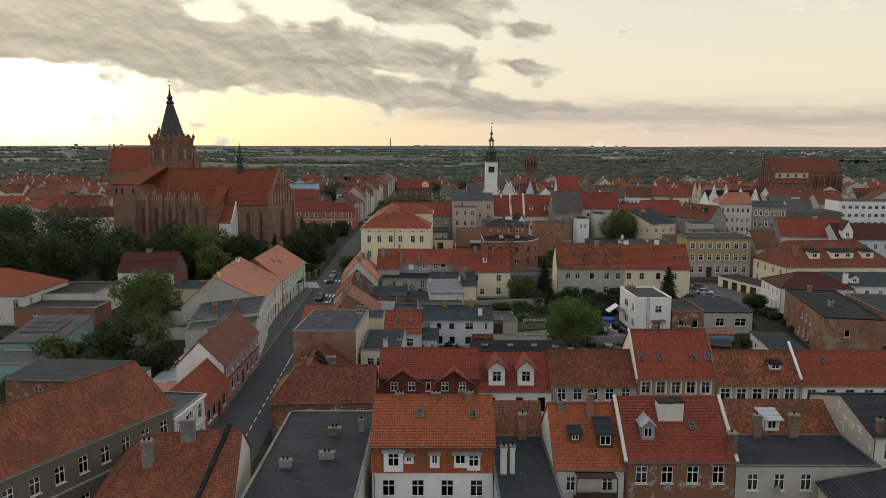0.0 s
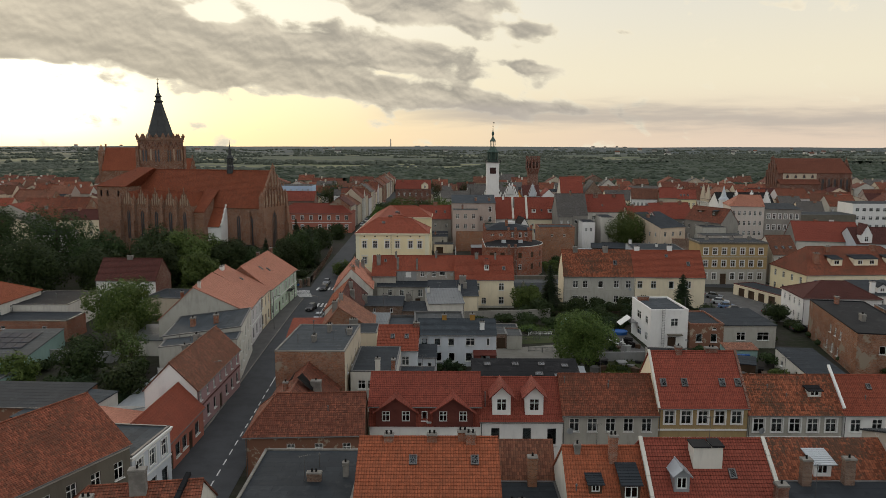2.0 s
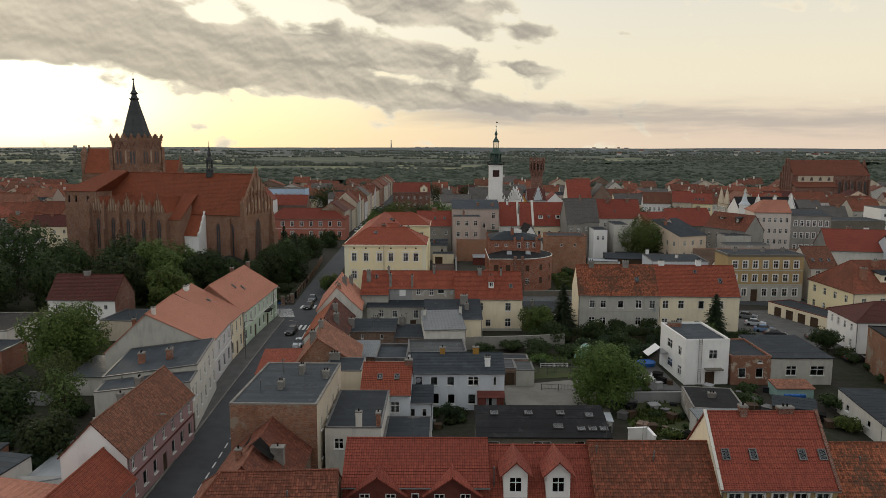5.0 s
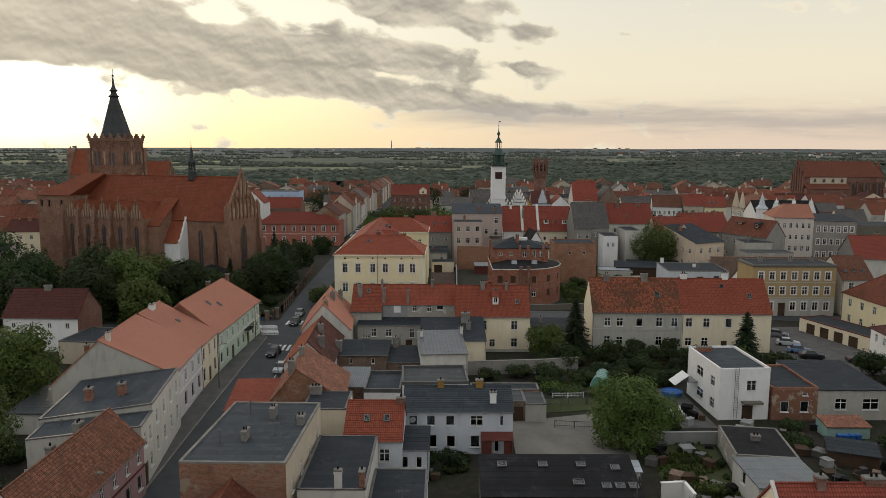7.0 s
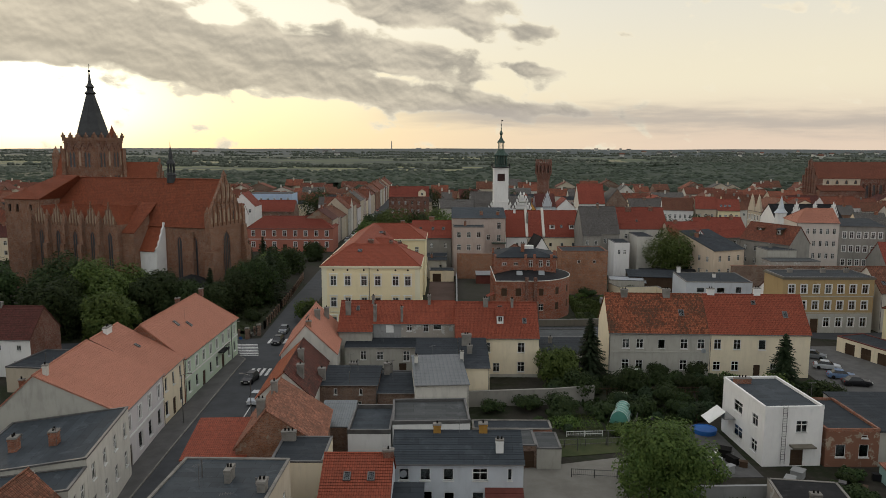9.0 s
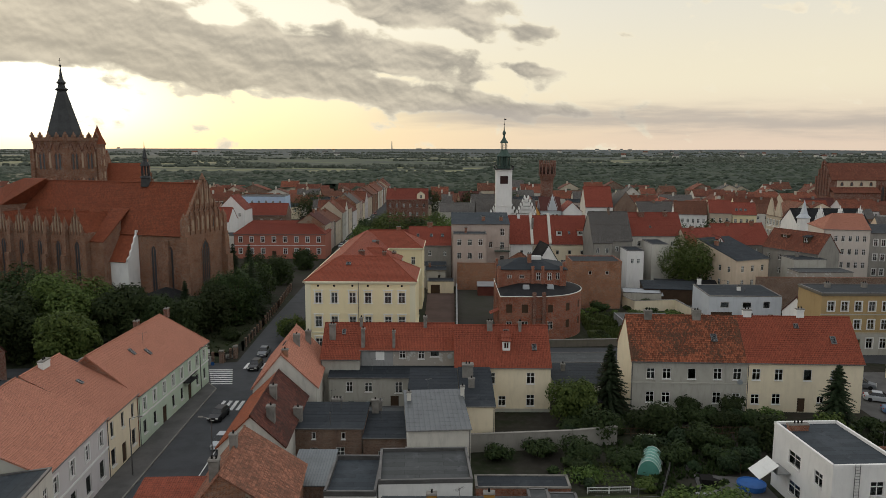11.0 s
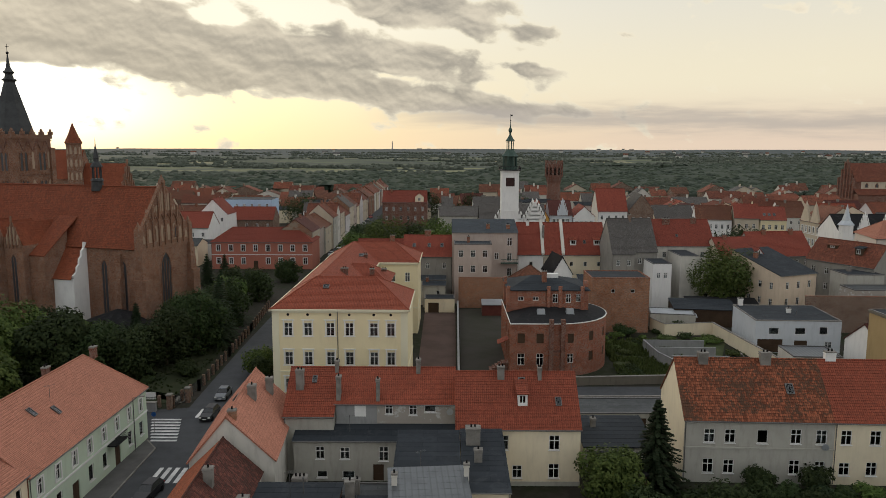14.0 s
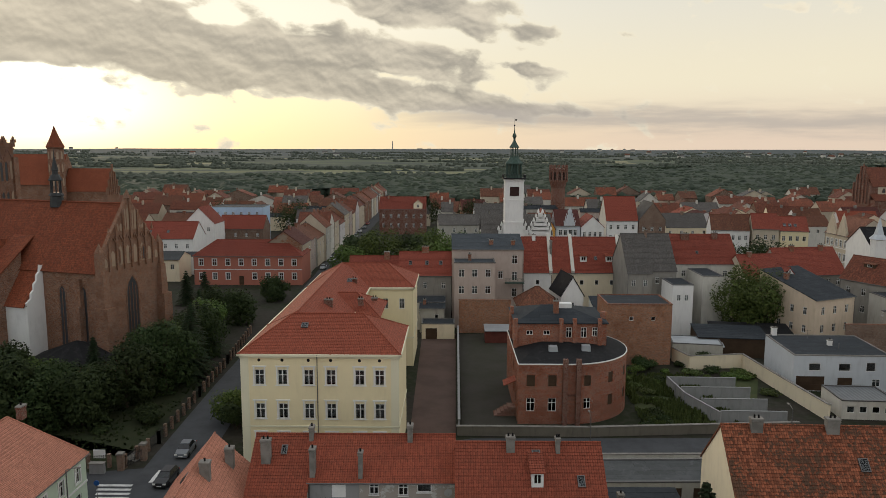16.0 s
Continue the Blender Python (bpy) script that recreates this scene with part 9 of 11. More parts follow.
def ornate_front(label, x, y, w, d, eave, ang, wall, tile, n, floors, gables, turret=None):
    root = house(label, x, y, w, d, eave, 4.6, "gable_x", ang=ang, wall=wall, tile=tile, win=[q for f in range(floors) for q in wins("f", n, eave - 3.4 - f * 3.7, w, 0, 1.1, 1.9, 1.6, "trim")], band=(tuple(eave - 3.9 - f * 3.7 for f in range(floors)), "paint"), name="tenement", category="tenement")
    for c, gw in gables:
        bm = bmesh.new()
        for i in range(4):
            hw = gw / 2 * (1 - i * 0.23)
            block(bm, c - hw, c + hw, -0.25, 0.35, eave - 0.2 + i * 1.15, eave + 1.0 + i * 1.15)
            lathe(bm, c - hw, 0, [(0.22, eave + 1.0 + i * 1.15), (0.0, eave + 1.9 + i * 1.15)], 5)
            lathe(bm, c + hw, 0, [(0.22, eave + 1.0 + i * 1.15), (0.0, eave + 1.9 + i * 1.15)], 5)
        lathe(bm, c, 0, [(0.5, eave + 4.4), (0.3, eave + 5.0), (0.0, eave + 6.2)], 6)
        part("stepped_gable", bm, wall, root)
    if turret is not None:
        bm = bmesh.new()
        lathe(bm, turret, 0.2, [(1.9, eave - 9), (1.9, eave + 2.0), (2.1, eave + 2.2)], 8)
        tt = part("corner_turret", bm, wall, root)
        bm = bmesh.new()
        lathe(bm, turret, 0.2, [(2.3, eave + 2.2), (1.2, eave + 3.4), (0.7, eave + 5.2), (0.0, eave + 8.0)], 8)
        part("turret_roof", bm, "zinc", tt)
    return root


ornate_front("ornate cream tenement with curved gables", 112.2, 322, 12, 13, 15.4, -88, "beige", "faded", 5, 3, [(3.4, 4.8), (8.8, 4.4)])
ornate_front("white corner tenement with a pointed turret and gables", 111.2, 296.5, 22, 13, 14.2, -2, "white", "felt_black", 7, 3, [(6.5, 3.4), (12.5, 3.4), (18.5, 3.4)], 1.6)
house("pale yellow market house under a red roof", 110, 346, 8.5, 12, 13.0, 4.0, "gable_x", ang=-14, wall="lemon", tile="deep_red", win=wins("f", 4, 9.6, 8.5, 0, 1.0, 1.6, 1.2) + wins("f", 4, 6.0, 8.5, 0, 1.0, 1.6, 1.2), sky=[(1.6, 1.6, 0.9, 1.4), (3.2, 1.6, 0.9, 1.4), (4.8, 1.6, 0.9, 1.4)])
house("cream market house with a red mansard", 102, 348, 8.0, 12, 13.4, 4.4, "gable_x", ang=-14, wall="beige", tile="deep_red", win=wins("f", 3, 9.8, 8, 0, 1.0, 1.6, 1.6) + wins("f", 3, 6.2, 8, 0, 1.0, 1.6, 1.6))
house("white market house under a brown roof", 90, 352, 12, 12, 12.6, 4.4, "gable_x", ang=-12, wall="white", tile="brown", win=wins("f", 6, 9.2, 12, 0, 0.9, 1.6, 1.2) + wins("f", 6, 5.6, 12, 0, 0.9, 1.6, 1.2))
house("orange gabled market house with white trim", 31.2, 350, 6.8, 12, 13.0, 5.6, "gable_y", wall="ochre", tile="deep_red", win=wins("f", 3, 10.0, 6.8, 0, 1.0, 1.7, 1.3, "trim") + wins("f", 2, 13.6, 6.8, 0, 0.9, 1.3, 2.4, "trim")[:0])
ornate_front("grey-white market house with a curved gable", 38.2, 350, 8.0, 12, 14.0, 0, "blue_grey", "maroon", 4, 3, [(4.5, 3.6)])
house("white gabled market house", 46.6, 350, 7.4, 12, 13.6, 3.4, "gable_y", wall="white", tile="deep_red", win=wins("f", 4, 10.2, 7.4, 0, 0.9, 1.6, 1.1, "trim") + wins("f", 4, 6.6, 7.4, 0, 0.9, 1.6, 1.1, "trim"))
house("white house with a steep red roof and bare gable", 59.6, 372, 11.2, 13, 13.6, 8.0, "gable_x", wall="white", tile="deep_red", win=wins("f", 4, 10.2, 11.2, 0, 1.0, 1.6, 1.6) + wins("f", 4, 6.6, 11.2, 0, 1.0, 1.6, 1.6), side_wall="offwhite")
house("grey-brown house with a high bare gable", 71.2, 372, 9.5, 13, 13.8, 6.0, "gable_y", wall="brick_brown", tile="slate", win=wins("f", 3, 9.6, 9.5, 0, 1.0, 1.5, 1.8))
house("red brick villa with stone finials and a broad roof", -28.0, 440, 21, 14, 11.5, 5.0, "gable_x", wall="brick_dark", tile="deep_red", win=wins("f", 6, 7.4, 21, 0, 1.0, 1.8, 2.0) + wins("f", 6, 3.2, 21, 0, 1.0, 1.8, 2.0), dorm=[dict(x=17.5, y=0.2, w=4.0, h=2.4, back=3, wall="cream", roof="red", ww=1.1, wh=1.4, rise=1.6)], chim=[(4, 6, 1.6, 1, 0.8, "brick", 2)])
house("light blue house with a flat roof", -90, 398, 20, 12, 15.6, 0, "flat", wall="sky", tile="felt_blue", win=wins("f", 6, 12.2, 20, 0, 1.0, 1.5, 2.2) + wins("f", 6, 8.8, 20, 0, 1.0, 1.5, 2.2))
house("red roof before the blue house", -84, 386, 17, 11, 8.5, 4.6, "gable_x", wall="brick_brown", tile="deep_red", win=wins("f", 4, 5.4, 17, 0, 1.0, 1.4, 2.2))
house("white gabled house among red roofs", -92, 372, 11, 12, 12.0, 5.6, "gable_y", wall="white", tile="deep_red", win=wins("f", 3, 9, 11, 0, 1.0, 1.5, 2.2))
house("white house with a red roof and small roof lights", -108, 352, 26, 13, 9.0, 5.0, "gable_x", wall="white", tile="deep_red", sky=[(5, 2, 0.9, 1.2), (11, 2, 0.9, 1.2), (17, 2, 0.9, 1.2)], win=wins("f", 7, 5.6, 26, 0, 1.0, 1.5, 2))
house("low white shop with an awning band", -84, 334, 16, 10, 5.6, 0, "flat", wall="white", tile="felt", win=wins("f", 4, 2.0, 16, 0, 2.0, 1.8, 2.4, "plain"))
house("cream house under a shallow grey roof", -90, 322, 14, 10, 6.6, 1.6, "gable_x", wall="cream", tile="felt_grey", win=wins("f", 4, 3.6, 14, 0, 1.1, 1.5, 2))

# the second street, running away from the school
rs = random.Random(5)
tones = ["beige", "cream", "offwhite", "rose", "blue_grey", "lemon", "grey", "white", "lilac"]
roofs = ["moss_red", "rust", "brown", "faded", "slate", "moss_red", "felt_grey", "maroon"]
yy = 322.0
while yy < 600:
    ln = rs.uniform(9, 15)
    e = rs.uniform(9.2, 11.8)
    a = rs.choice(["beige", "rose", "cream", "grey", "offwhite", "peeling", "lilac", "beige"])
    turned = rs.random() < 0.12
    house(f"narrow {M[a].name.replace('_', ' ')} house on the old street", -40.0 - (yy - 320) * -0.006 + rs.uniform(-0.5, 0.3), yy, ln, rs.uniform(10, 12.5), e, rs.uniform(3.8, 4.8), "gable_y" if turned else "gable_x", ang=90 + rs.uniform(-1.5, 1.5), side_wall=rs.choice(["beige", "grey", "brick_worn", "peeling", None]), wall=a, tile=rs.choice(roofs), win=wins("f", 3, e - 3.2, ln, 0, 1.0, 1.6, 1.8) + wins("f", 3, e - 6.6, ln, 0, 1.0, 1.6, 1.8) + wins("l", 2, e - 3.4, 11, 0, 0.9, 1.4, 3), group="old street houses", chim=[(ln / 2, 5.0, 1.5, 0.9, 0.7, "brick", 2)])
    yy += ln + 0.1

# town spread: terraces in rough rows, leaving out what stands already
taken = [(-206, -140, 420, 460), (-120, 20, 230, 300), (-46, -20, 300, 640), (-112, -35, 300, 412), (-30, 160, 190, 362), (-30, 0, 425, 460), (14, 36, 318, 345), (48, 80, 365, 392), (50, 68, 470, 490), (210, 285, 478, 515), (170, 215, 300, 340), (100, 200, 220, 330)]


def free(x, y, w, d):
    return all(x + w < a or x > b or y + d < c or y > e for a, b, c, e in taken)


rows_y = [225, 262, 300, 338, 362, 396, 420, 452]
for k, ry in enumerate(rows_y):
    half = 135 + ry * 0.40
    xx = -half + rs.uniform(0, 12)
    while xx < half:
        w = rs.uniform(11, 20)
        d = rs.uniform(9, 13)
        jy = ry + rs.uniform(-7, 7)
        gap = rs.choice([0.2, 0.2, 0.2, 5, 9])
        if free(xx - 1, jy - 1, w + 2, d + 2) and rs.random() < 0.9:
            e = rs.uniform(5.5, 9.0) if abs(xx) > 90 else rs.uniform(7.0, 10.5)
            a, t = rs.choice(["beige", "grey", "offwhite", "rose", "peach", "cream", "lilac", "white", "peeling", "brick_worn"]), rs.choice(["red", "moss_red", "moss_red", "rust", "rust", "brown", "maroon", "felt", "slate", "faded"])
            n = max(2, int(w / 3.4))
            kind = "gable_y" if rs.random() < 0.22 and t != "felt" else "gable_x"
            house(f"{' '.join(M[a].name.split('_')[:4])} town house under {' '.join(M[t].name.split('_')[:3])}", xx, jy, w, d, e, rs.uniform(3.2, 5.2) if t != "felt" else 1.2, kind, ang=rs.uniform(-9, 9), wall=a, tile=t, lite=True,
                  win=[q for f in range(2 if jy < 345 else 1) for q in wins("f", n, e - 2.9 - f * 3.2, w, 0, 1.05, 1.5, 1.6)], chim=[(w * rs.uniform(0.2, 0.8), d * 0.45, 1.3, rs.uniform(0.7, 1.4), 0.6, rs.choice(["brick", "cap", "brick_brown"]), 2)], group="town roofs", gut=False)
        xx += w + gap
# the farthest roofs, too small to tell apart
walls = {q: bmesh.new() for q in ("offwhite", "beige", "brick_brown")}
tops = {q: bmesh.new() for q in ("moss_red", "brown", "rust", "slate")}
for ry in (474, 496, 520, 546, 574, 602):
    half = 135 + ry * 0.44
    xx = -half
    while xx < half:
        w, d = rs.uniform(9, 20), rs.uniform(9, 13)
        jy = ry + rs.uniform(-8, 8)
        if free(xx, jy, w, d) and rs.random() < 0.7:
            e, ri = rs.uniform(5, 8.5), rs.uniform(3.5, 5)
            bw, bt = walls[rs.choice(list(walls))], tops[rs.choice(["moss_red", "moss_red", "rust", "brown", "rust", "slate"])]
            block(bw, xx, xx + w, jy, jy + d, -0.3, e)
            if rs.random() < 0.25:
                quad(bw, (xx, jy - 0.02, e), (xx + w, jy - 0.02, e), (xx + w / 2, jy - 0.02, e + ri))
                slope(bt, (xx - 0.3, jy + d, e), (xx - 0.3, jy - 0.3, e), (xx + w / 2, jy - 0.3, e + ri), (xx + w / 2, jy + d, e + ri), course=2.5)
                slope(bt, (xx + w + 0.3, jy - 0.3, e), (xx + w + 0.3, jy + d, e), (xx + w / 2, jy + d, e + ri), (xx + w / 2, jy - 0.3, e + ri), course=2.5)
            else:
                slope(bt, (xx - 0.2, jy - 0.4, e - 0.2), (xx + w + 0.2, jy - 0.4, e - 0.2), (xx + w + 0.2, jy + d / 2, e + ri), (xx - 0.2, jy + d / 2, e + ri), course=2.5)
                slope(bt, (xx + w + 0.2, jy + d + 0.4, e - 0.2), (xx - 0.2, jy + d + 0.4, e - 0.2), (xx - 0.2, jy + d / 2, e + ri), (xx + w + 0.2, jy + d / 2, e + ri), course=2.5)
                for xe in (xx, xx + w):
                    quad(bw, (xe, jy, e), (xe, jy + d, e), (xe, jy + d / 2, e + ri))
            block(bw, xx + w * 0.4, xx + w * 0.4 + 1.0, jy + d * 0.4, jy + d * 0.4 + 0.7, e, e + ri + 1.2)
        xx += w + rs.choice([0.3, 0.3, 6, 12])
for q, bmq in walls.items():
    tagged(new("far_walls", finish(bmq, "far_walls", q)), "walls of countless small houses at the edge of town", "houses", kind="stuff")
for q, bmq in tops.items():
    tagged(new("far_roofs", finish(bmq, "far_roofs", q)), "tile roofs of countless small houses at the edge of town", "roofs", kind="stuff")

# ---- trees ----


def crown_mesh(name, mat, lobes, count, size, seed, flat=1.0):
    """Leaf sprays scattered through the shells of several lobes."""
    r = random.Random(seed)
    verts, faces = [], []
    total = sum(l[3] ** 2 for l in lobes)
    for cx, cy, cz, rad in lobes:
        for _ in range(int(count * rad * rad / total)):
            z = r.uniform(-0.75, 1)
            a = r.uniform(0, 2 * math.pi)
            h = math.sqrt(max(0, 1 - z * z))
            q = rad * (0.62 + 0.46 * r.random() ** 0.6) * (1 + 0.18 * math.sin(3 * a + cx * 2 + z * 4))
            p = V3((cx + q * h * math.cos(a), cy + q * h * math.sin(a), cz + q * z * flat))
            n = V3((h * math.cos(a), h * math.sin(a), z + 0.35)) + V3((r.uniform(-0.7, 0.7), r.uniform(-0.7, 0.7), r.uniform(-0.5, 0.7)))
            n.normalize()
            u = n.orthogonal().normalized()
            u.rotate(Matrix.Rotation(r.uniform(0, 6.28), 3, n))
            v = n.cross(u)
            s = size * r.uniform(0.6, 1.35)
            i = len(verts)
            verts += [p - u * s, p + v * s * 0.55 - n * s * 0.15, p + u * s, p - v * s * 0.55 - n * s * 0.15]
            faces.append((i, i + 1, i + 2, i + 3))
    me = bpy.data.meshes.new(name)
    me.from_pydata([tuple(v) for v in verts], [], faces)
    me.materials.append(M[mat])
    return me


def trunk_mesh(h, r, limbs, seed):
    rr = random.Random(seed)
    bm = bmesh.new()
    lean = V3((rr.uniform(-0.3, 0.3), rr.uniform(-0.3, 0.3), 0))
    top = V3((0, 0, h)) + lean
    beam(bm, (0, 0, -0.3), lean * 0.4 + V3((0, 0, h * 0.45)), r, r * 0.75, 8)
    beam(bm, lean * 0.4 + V3((0, 0, h * 0.45)), top, r * 0.75, r * 0.35, 7)
    for c in limbs:
        beam(bm, lean * 0.4 + V3((0, 0, h * rr.uniform(0.35, 0.7))), V3(c), r * 0.4, r * 0.08, 5)
    return finish(bm, "trunk", "bark")


def broadleaf(label, x, y, h, w, mat="leaf", seed=1, count=4200, size=0.34, low=0.28, group=""):
    r = random.Random(seed)
    lobes = [(0, 0, h * 0.66, w * 0.34)]
    k = 9
    for i in range(k):
        a = 2 * math.pi * i / k * 2.4 + r.uniform(-0.3, 0.3)
        zz = h * (low + (0.9 - low) * (i + 0.6) / k)
        rad = w * r.uniform(0.19, 0.28) * (1.0 - 0.45 * max(0, zz / h - 0.6))
        dist = w * 0.5 * math.sin(math.pi * min(0.93, max(0.25, (zz / h - low * 0.6) / (1.12 - low * 0.6)))) - rad * 0.55
        lobes.append((dist * math.cos(a), dist * math.sin(a), zz, rad))
    t = thing("tree", label, "tree", pose(x, y, 0, 0, 0, r.uniform(0, 360)), group)
    part("trunk", trunk_mesh(h * 0.75, 0.03 * h, [q[:3] for q in lobes[1:]], seed), "", t)
    part("crown", crown_mesh("crown", mat, lobes, count, size, seed), "", t)
    return t


def conifer(label, x, y, h, w, seed=1, count=2600, mat="needle", group=""):
    r = random.Random(seed)
    verts, faces = [], []
    bm = bmesh.new()
    beam(bm, (0, 0, -0.3), (0, 0, h * 0.97), 0.022 * h, 0.02, 7)
    tiers = int(h * 2.3)
    for i in range(tiers):
        f = i / tiers
        z = h * (0.10 + 0.88 * f)
        R = w / 2 * (1 - f) ** 0.85 * r.uniform(0.8, 1.12) + 0.12
        nb = 9 if f < 0.6 else 6
        for j in range(nb):
            a = 2 * math.pi * (j + r.random() * 0.6) / nb + i
            rad = R * r.uniform(0.75, 1.1)
            d = V3((math.cos(a), math.sin(a), -0.32 * (1 - f * 0.6)))
            tip = V3((0, 0, z)) + d * rad
            beam(bm, (0, 0, z), tip, 0.03, 0.008, 3)
            side = V3((-math.sin(a), math.cos(a), 0))
            m = max(2, int(count / (tiers * nb)))
            for q in range(m):
                g = (q + 1) / m
                p = lerp(V3((0, 0, z)), tip, g) + V3((0, 0, r.uniform(-0.1, 0.06)))
                s = (0.22 + 0.32 * (1 - g)) * (0.6 + 0.4 * (1 - f)) * r.uniform(0.8, 1.3)
                k = len(verts)
                dr = V3((0, 0, -0.5 * s))
                verts += [p - side * s + dr, p - d * s * 0.5, p + side * s + dr, p + d * s * 0.7 + dr * 0.6]
                faces.append((k, k + 1, k + 2, k + 3))
    t = thing("conifer", label, "tree", pose(x, y, 0, 0, 0, r.uniform(0, 360)), group)
    part("trunk", bm, "bark", t)
    me = bpy.data.meshes.new("crown")
    me.from_pydata([tuple(v) for v in verts], [], faces)
    me.materials.append(M[mat])
    part("crown", me, "", t)
    return t


def shrub(label, x, y, h, w, mat="leaf_dark", seed=1, count=900, size=0.2):
    r = random.Random(seed)
    lobes = [(r.uniform(-0.3, 0.3) * w, r.uniform(-0.3, 0.3) * w, h * r.uniform(0.35, 0.65), w * r.uniform(0.22, 0.34)) for _ in range(5)]
    t = thing("shrub", label, "shrub", pose(x, y, 0, 0, 0, r.uniform(0, 360)))
    bm = bmesh.new()
    for q in lobes:
        beam(bm, (q[0] * 0.2, q[1] * 0.2, -0.1), q[:3], 0.05, 0.02, 4)
    part("stem", bm, "bark", t)
    part("foliage", crown_mesh("foliage", mat, lobes, count, size, seed, h / max(w, 0.1)), "", t)
    return t


broadleaf("large rounded green garden tree beside the sandy yard", 25.0, 127.5, 8.4, 10.2, "leaf", 3, 20000, 0.19, 0.2)
conifer("tall dark spruce in the back gardens", 25.4, 171.0, 10.8, 7.0, 4, 5600)
conifer("loose dark spruce before the cream house", 54.2, 163.8, 10.0, 7.4, 8, 4200)
broadleaf("bushy green tree by the cream house wall", 19.6, 167.2, 6.0, 6.6, "leaf", 6, 6500, 0.22, 0.15)
shrub("dense dark green garden shrub", 29.4, 163.5, 3.6, 5.6, "leaf_dark", 5, 2200, 0.22)
shrub("reddish brown leafy garden shrub", 33.5, 160.0, 3.4, 5.4, "leaf_dark", 15, 2000, 0.22)
shrub("dense dark green garden shrub", 36.4, 168.8, 3.0, 3.8, "leaf_dark", 7, 1500, 0.2)
shrub("clipped green shrub at the house front", 42.6, 169.4, 3.4, 4.2, "leaf_dark", 9, 1800, 0.2)
shrub("clipped green shrub at the house front", 36.9, 170.4, 3.2, 3.6, "leaf_dark", 10, 1500, 0.2)
shrub("leafy green garden shrub", 47.6, 168.5, 2.2, 3.2, "leaf", 12, 1100, 0.2)
shrub("leafy green garden shrub", 55.5, 151.5, 2.6, 4.6, "leaf_dark", 13, 1500, 0.2)
shrub("leafy green garden shrub", 51.0, 153.5, 2.0, 3.4, "leaf", 14, 1100, 0.2)
shrub("dense hedge plant along the white wall", 8.5, 154.8, 2.0, 3.6, "leaf_dark", 16, 1100, 0.2)
shrub("dense hedge plant along the white wall", 13.6, 155.6, 2.4, 4.6, "leaf_dark", 17, 1500, 0.2)
shrub("dense hedge plant along the white wall", 18.6, 155.0, 2.8, 5.6, "leaf_dark", 18, 1900, 0.2)
shrub("dense hedge plant along the white wall", 23.4, 154.0, 2.6, 5.0, "leaf_dark", 19, 1700, 0.2)
shrub("white flowering garden shrub", 27.6, 159.0, 1.8, 2.6, "blossom", 20, 500, 0.14)
shrub("leafy green garden shrub", 24.8, 146.8, 1.5, 3.2, "leaf", 21, 800, 0.18)
shrub("leafy green garden shrub", 17.6, 149.4, 1.3, 4.6, "leaf", 22, 900, 0.18)
shrub("low yard shrub beside the sheds", 58.5, 124.5, 3.0, 5.0, "leaf_dark", 23, 1600, 0.22)
shrub("low yard shrub beside the sheds", 56.0, 118.0, 2.4, 3.8, "leaf", 24, 1200, 0.2)
shrub("low yard shrub beside the sheds", 30.8, 114.5, 1.8, 3.0, "leaf", 25, 800, 0.18)
shrub("tall dark cypress-like shrub in the yard", 1.0, 120.6, 3.0, 1.4, "needle", 26, 700, 0.16)
shrub("tall dark cypress-like shrub in the yard", 2.4, 120.0, 2.6, 1.3, "needle", 27, 600, 0.16)
shrub("hedge before the white house", -1.0, 123.2, 1.2, 3.0, "leaf_dark", 28, 600, 0.16)
shrub("hedge before the white house", 3.0, 123.0, 1.2, 3.2, "leaf_dark", 29, 600, 0.16)
shrub("dark tree beside the white house and brick wall", 73.0, 157.0, 4.6, 5.4, "leaf_dark", 30, 2200, 0.24)
broadleaf("large round green tree behind the pink house", -61.0, 139.5, 12.2, 12.5, "leaf", 31, 17000, 0.22, 0.16)
broadleaf("thin light birch beside the houses", -54.0, 122.5, 10.0, 6.0, "leaf_light", 32, 1900, 0.2, 0.2)
broadleaf("thin light birch beside the houses", -50.8, 118.5, 8.6, 5.0, "leaf_light", 33, 1500, 0.2, 0.2)
broadleaf("bushy garden tree behind the houses", -58.5, 117.0, 7.0, 7.5, "leaf_dark", 34, 3600, 0.26, 0.1)
broadleaf("bushy garden tree behind the houses", -66.5, 112.5, 5.6, 6.5, "leaf", 35, 3000, 0.24, 0.1)
broadleaf("bushy garden tree behind the houses", -46.5, 106.0, 6.0, 7.0, "leaf_dark", 36, 3200, 0.26, 0.1)
broadleaf("bushy garden tree behind the houses", -90.0, 104.0, 8.0, 9.0, "leaf_dark", 37, 3800, 0.3, 0.1)
# churchyard trees
seedn = 40
big = [(-142, 226, 17, 18, "leaf_dark"), (-131, 212, 19, 22, "leaf"), (-112, 214, 18, 20, "leaf_dark"), (-150, 205, 18, 22, "leaf"), (-96, 207, 12, 14, "leaf_dark"), (-82, 210, 13, 15, "leaf"), (-70, 205, 13.5, 15, "leaf_dark"), (-60, 207, 11, 11, "leaf"),
       (-120, 186, 13, 18, "leaf_dark"), (-104, 187, 12.5, 15, "leaf_dark"), (-139, 188, 13, 18, "leaf_dark"), (-160, 185, 14, 18, "leaf_dark"), (-90, 192, 10, 12, "leaf_dark"), (-76, 196, 11, 12, "leaf"), (-64, 193, 9, 10, "leaf_dark"), (-175, 215, 17, 20, "leaf_dark")]
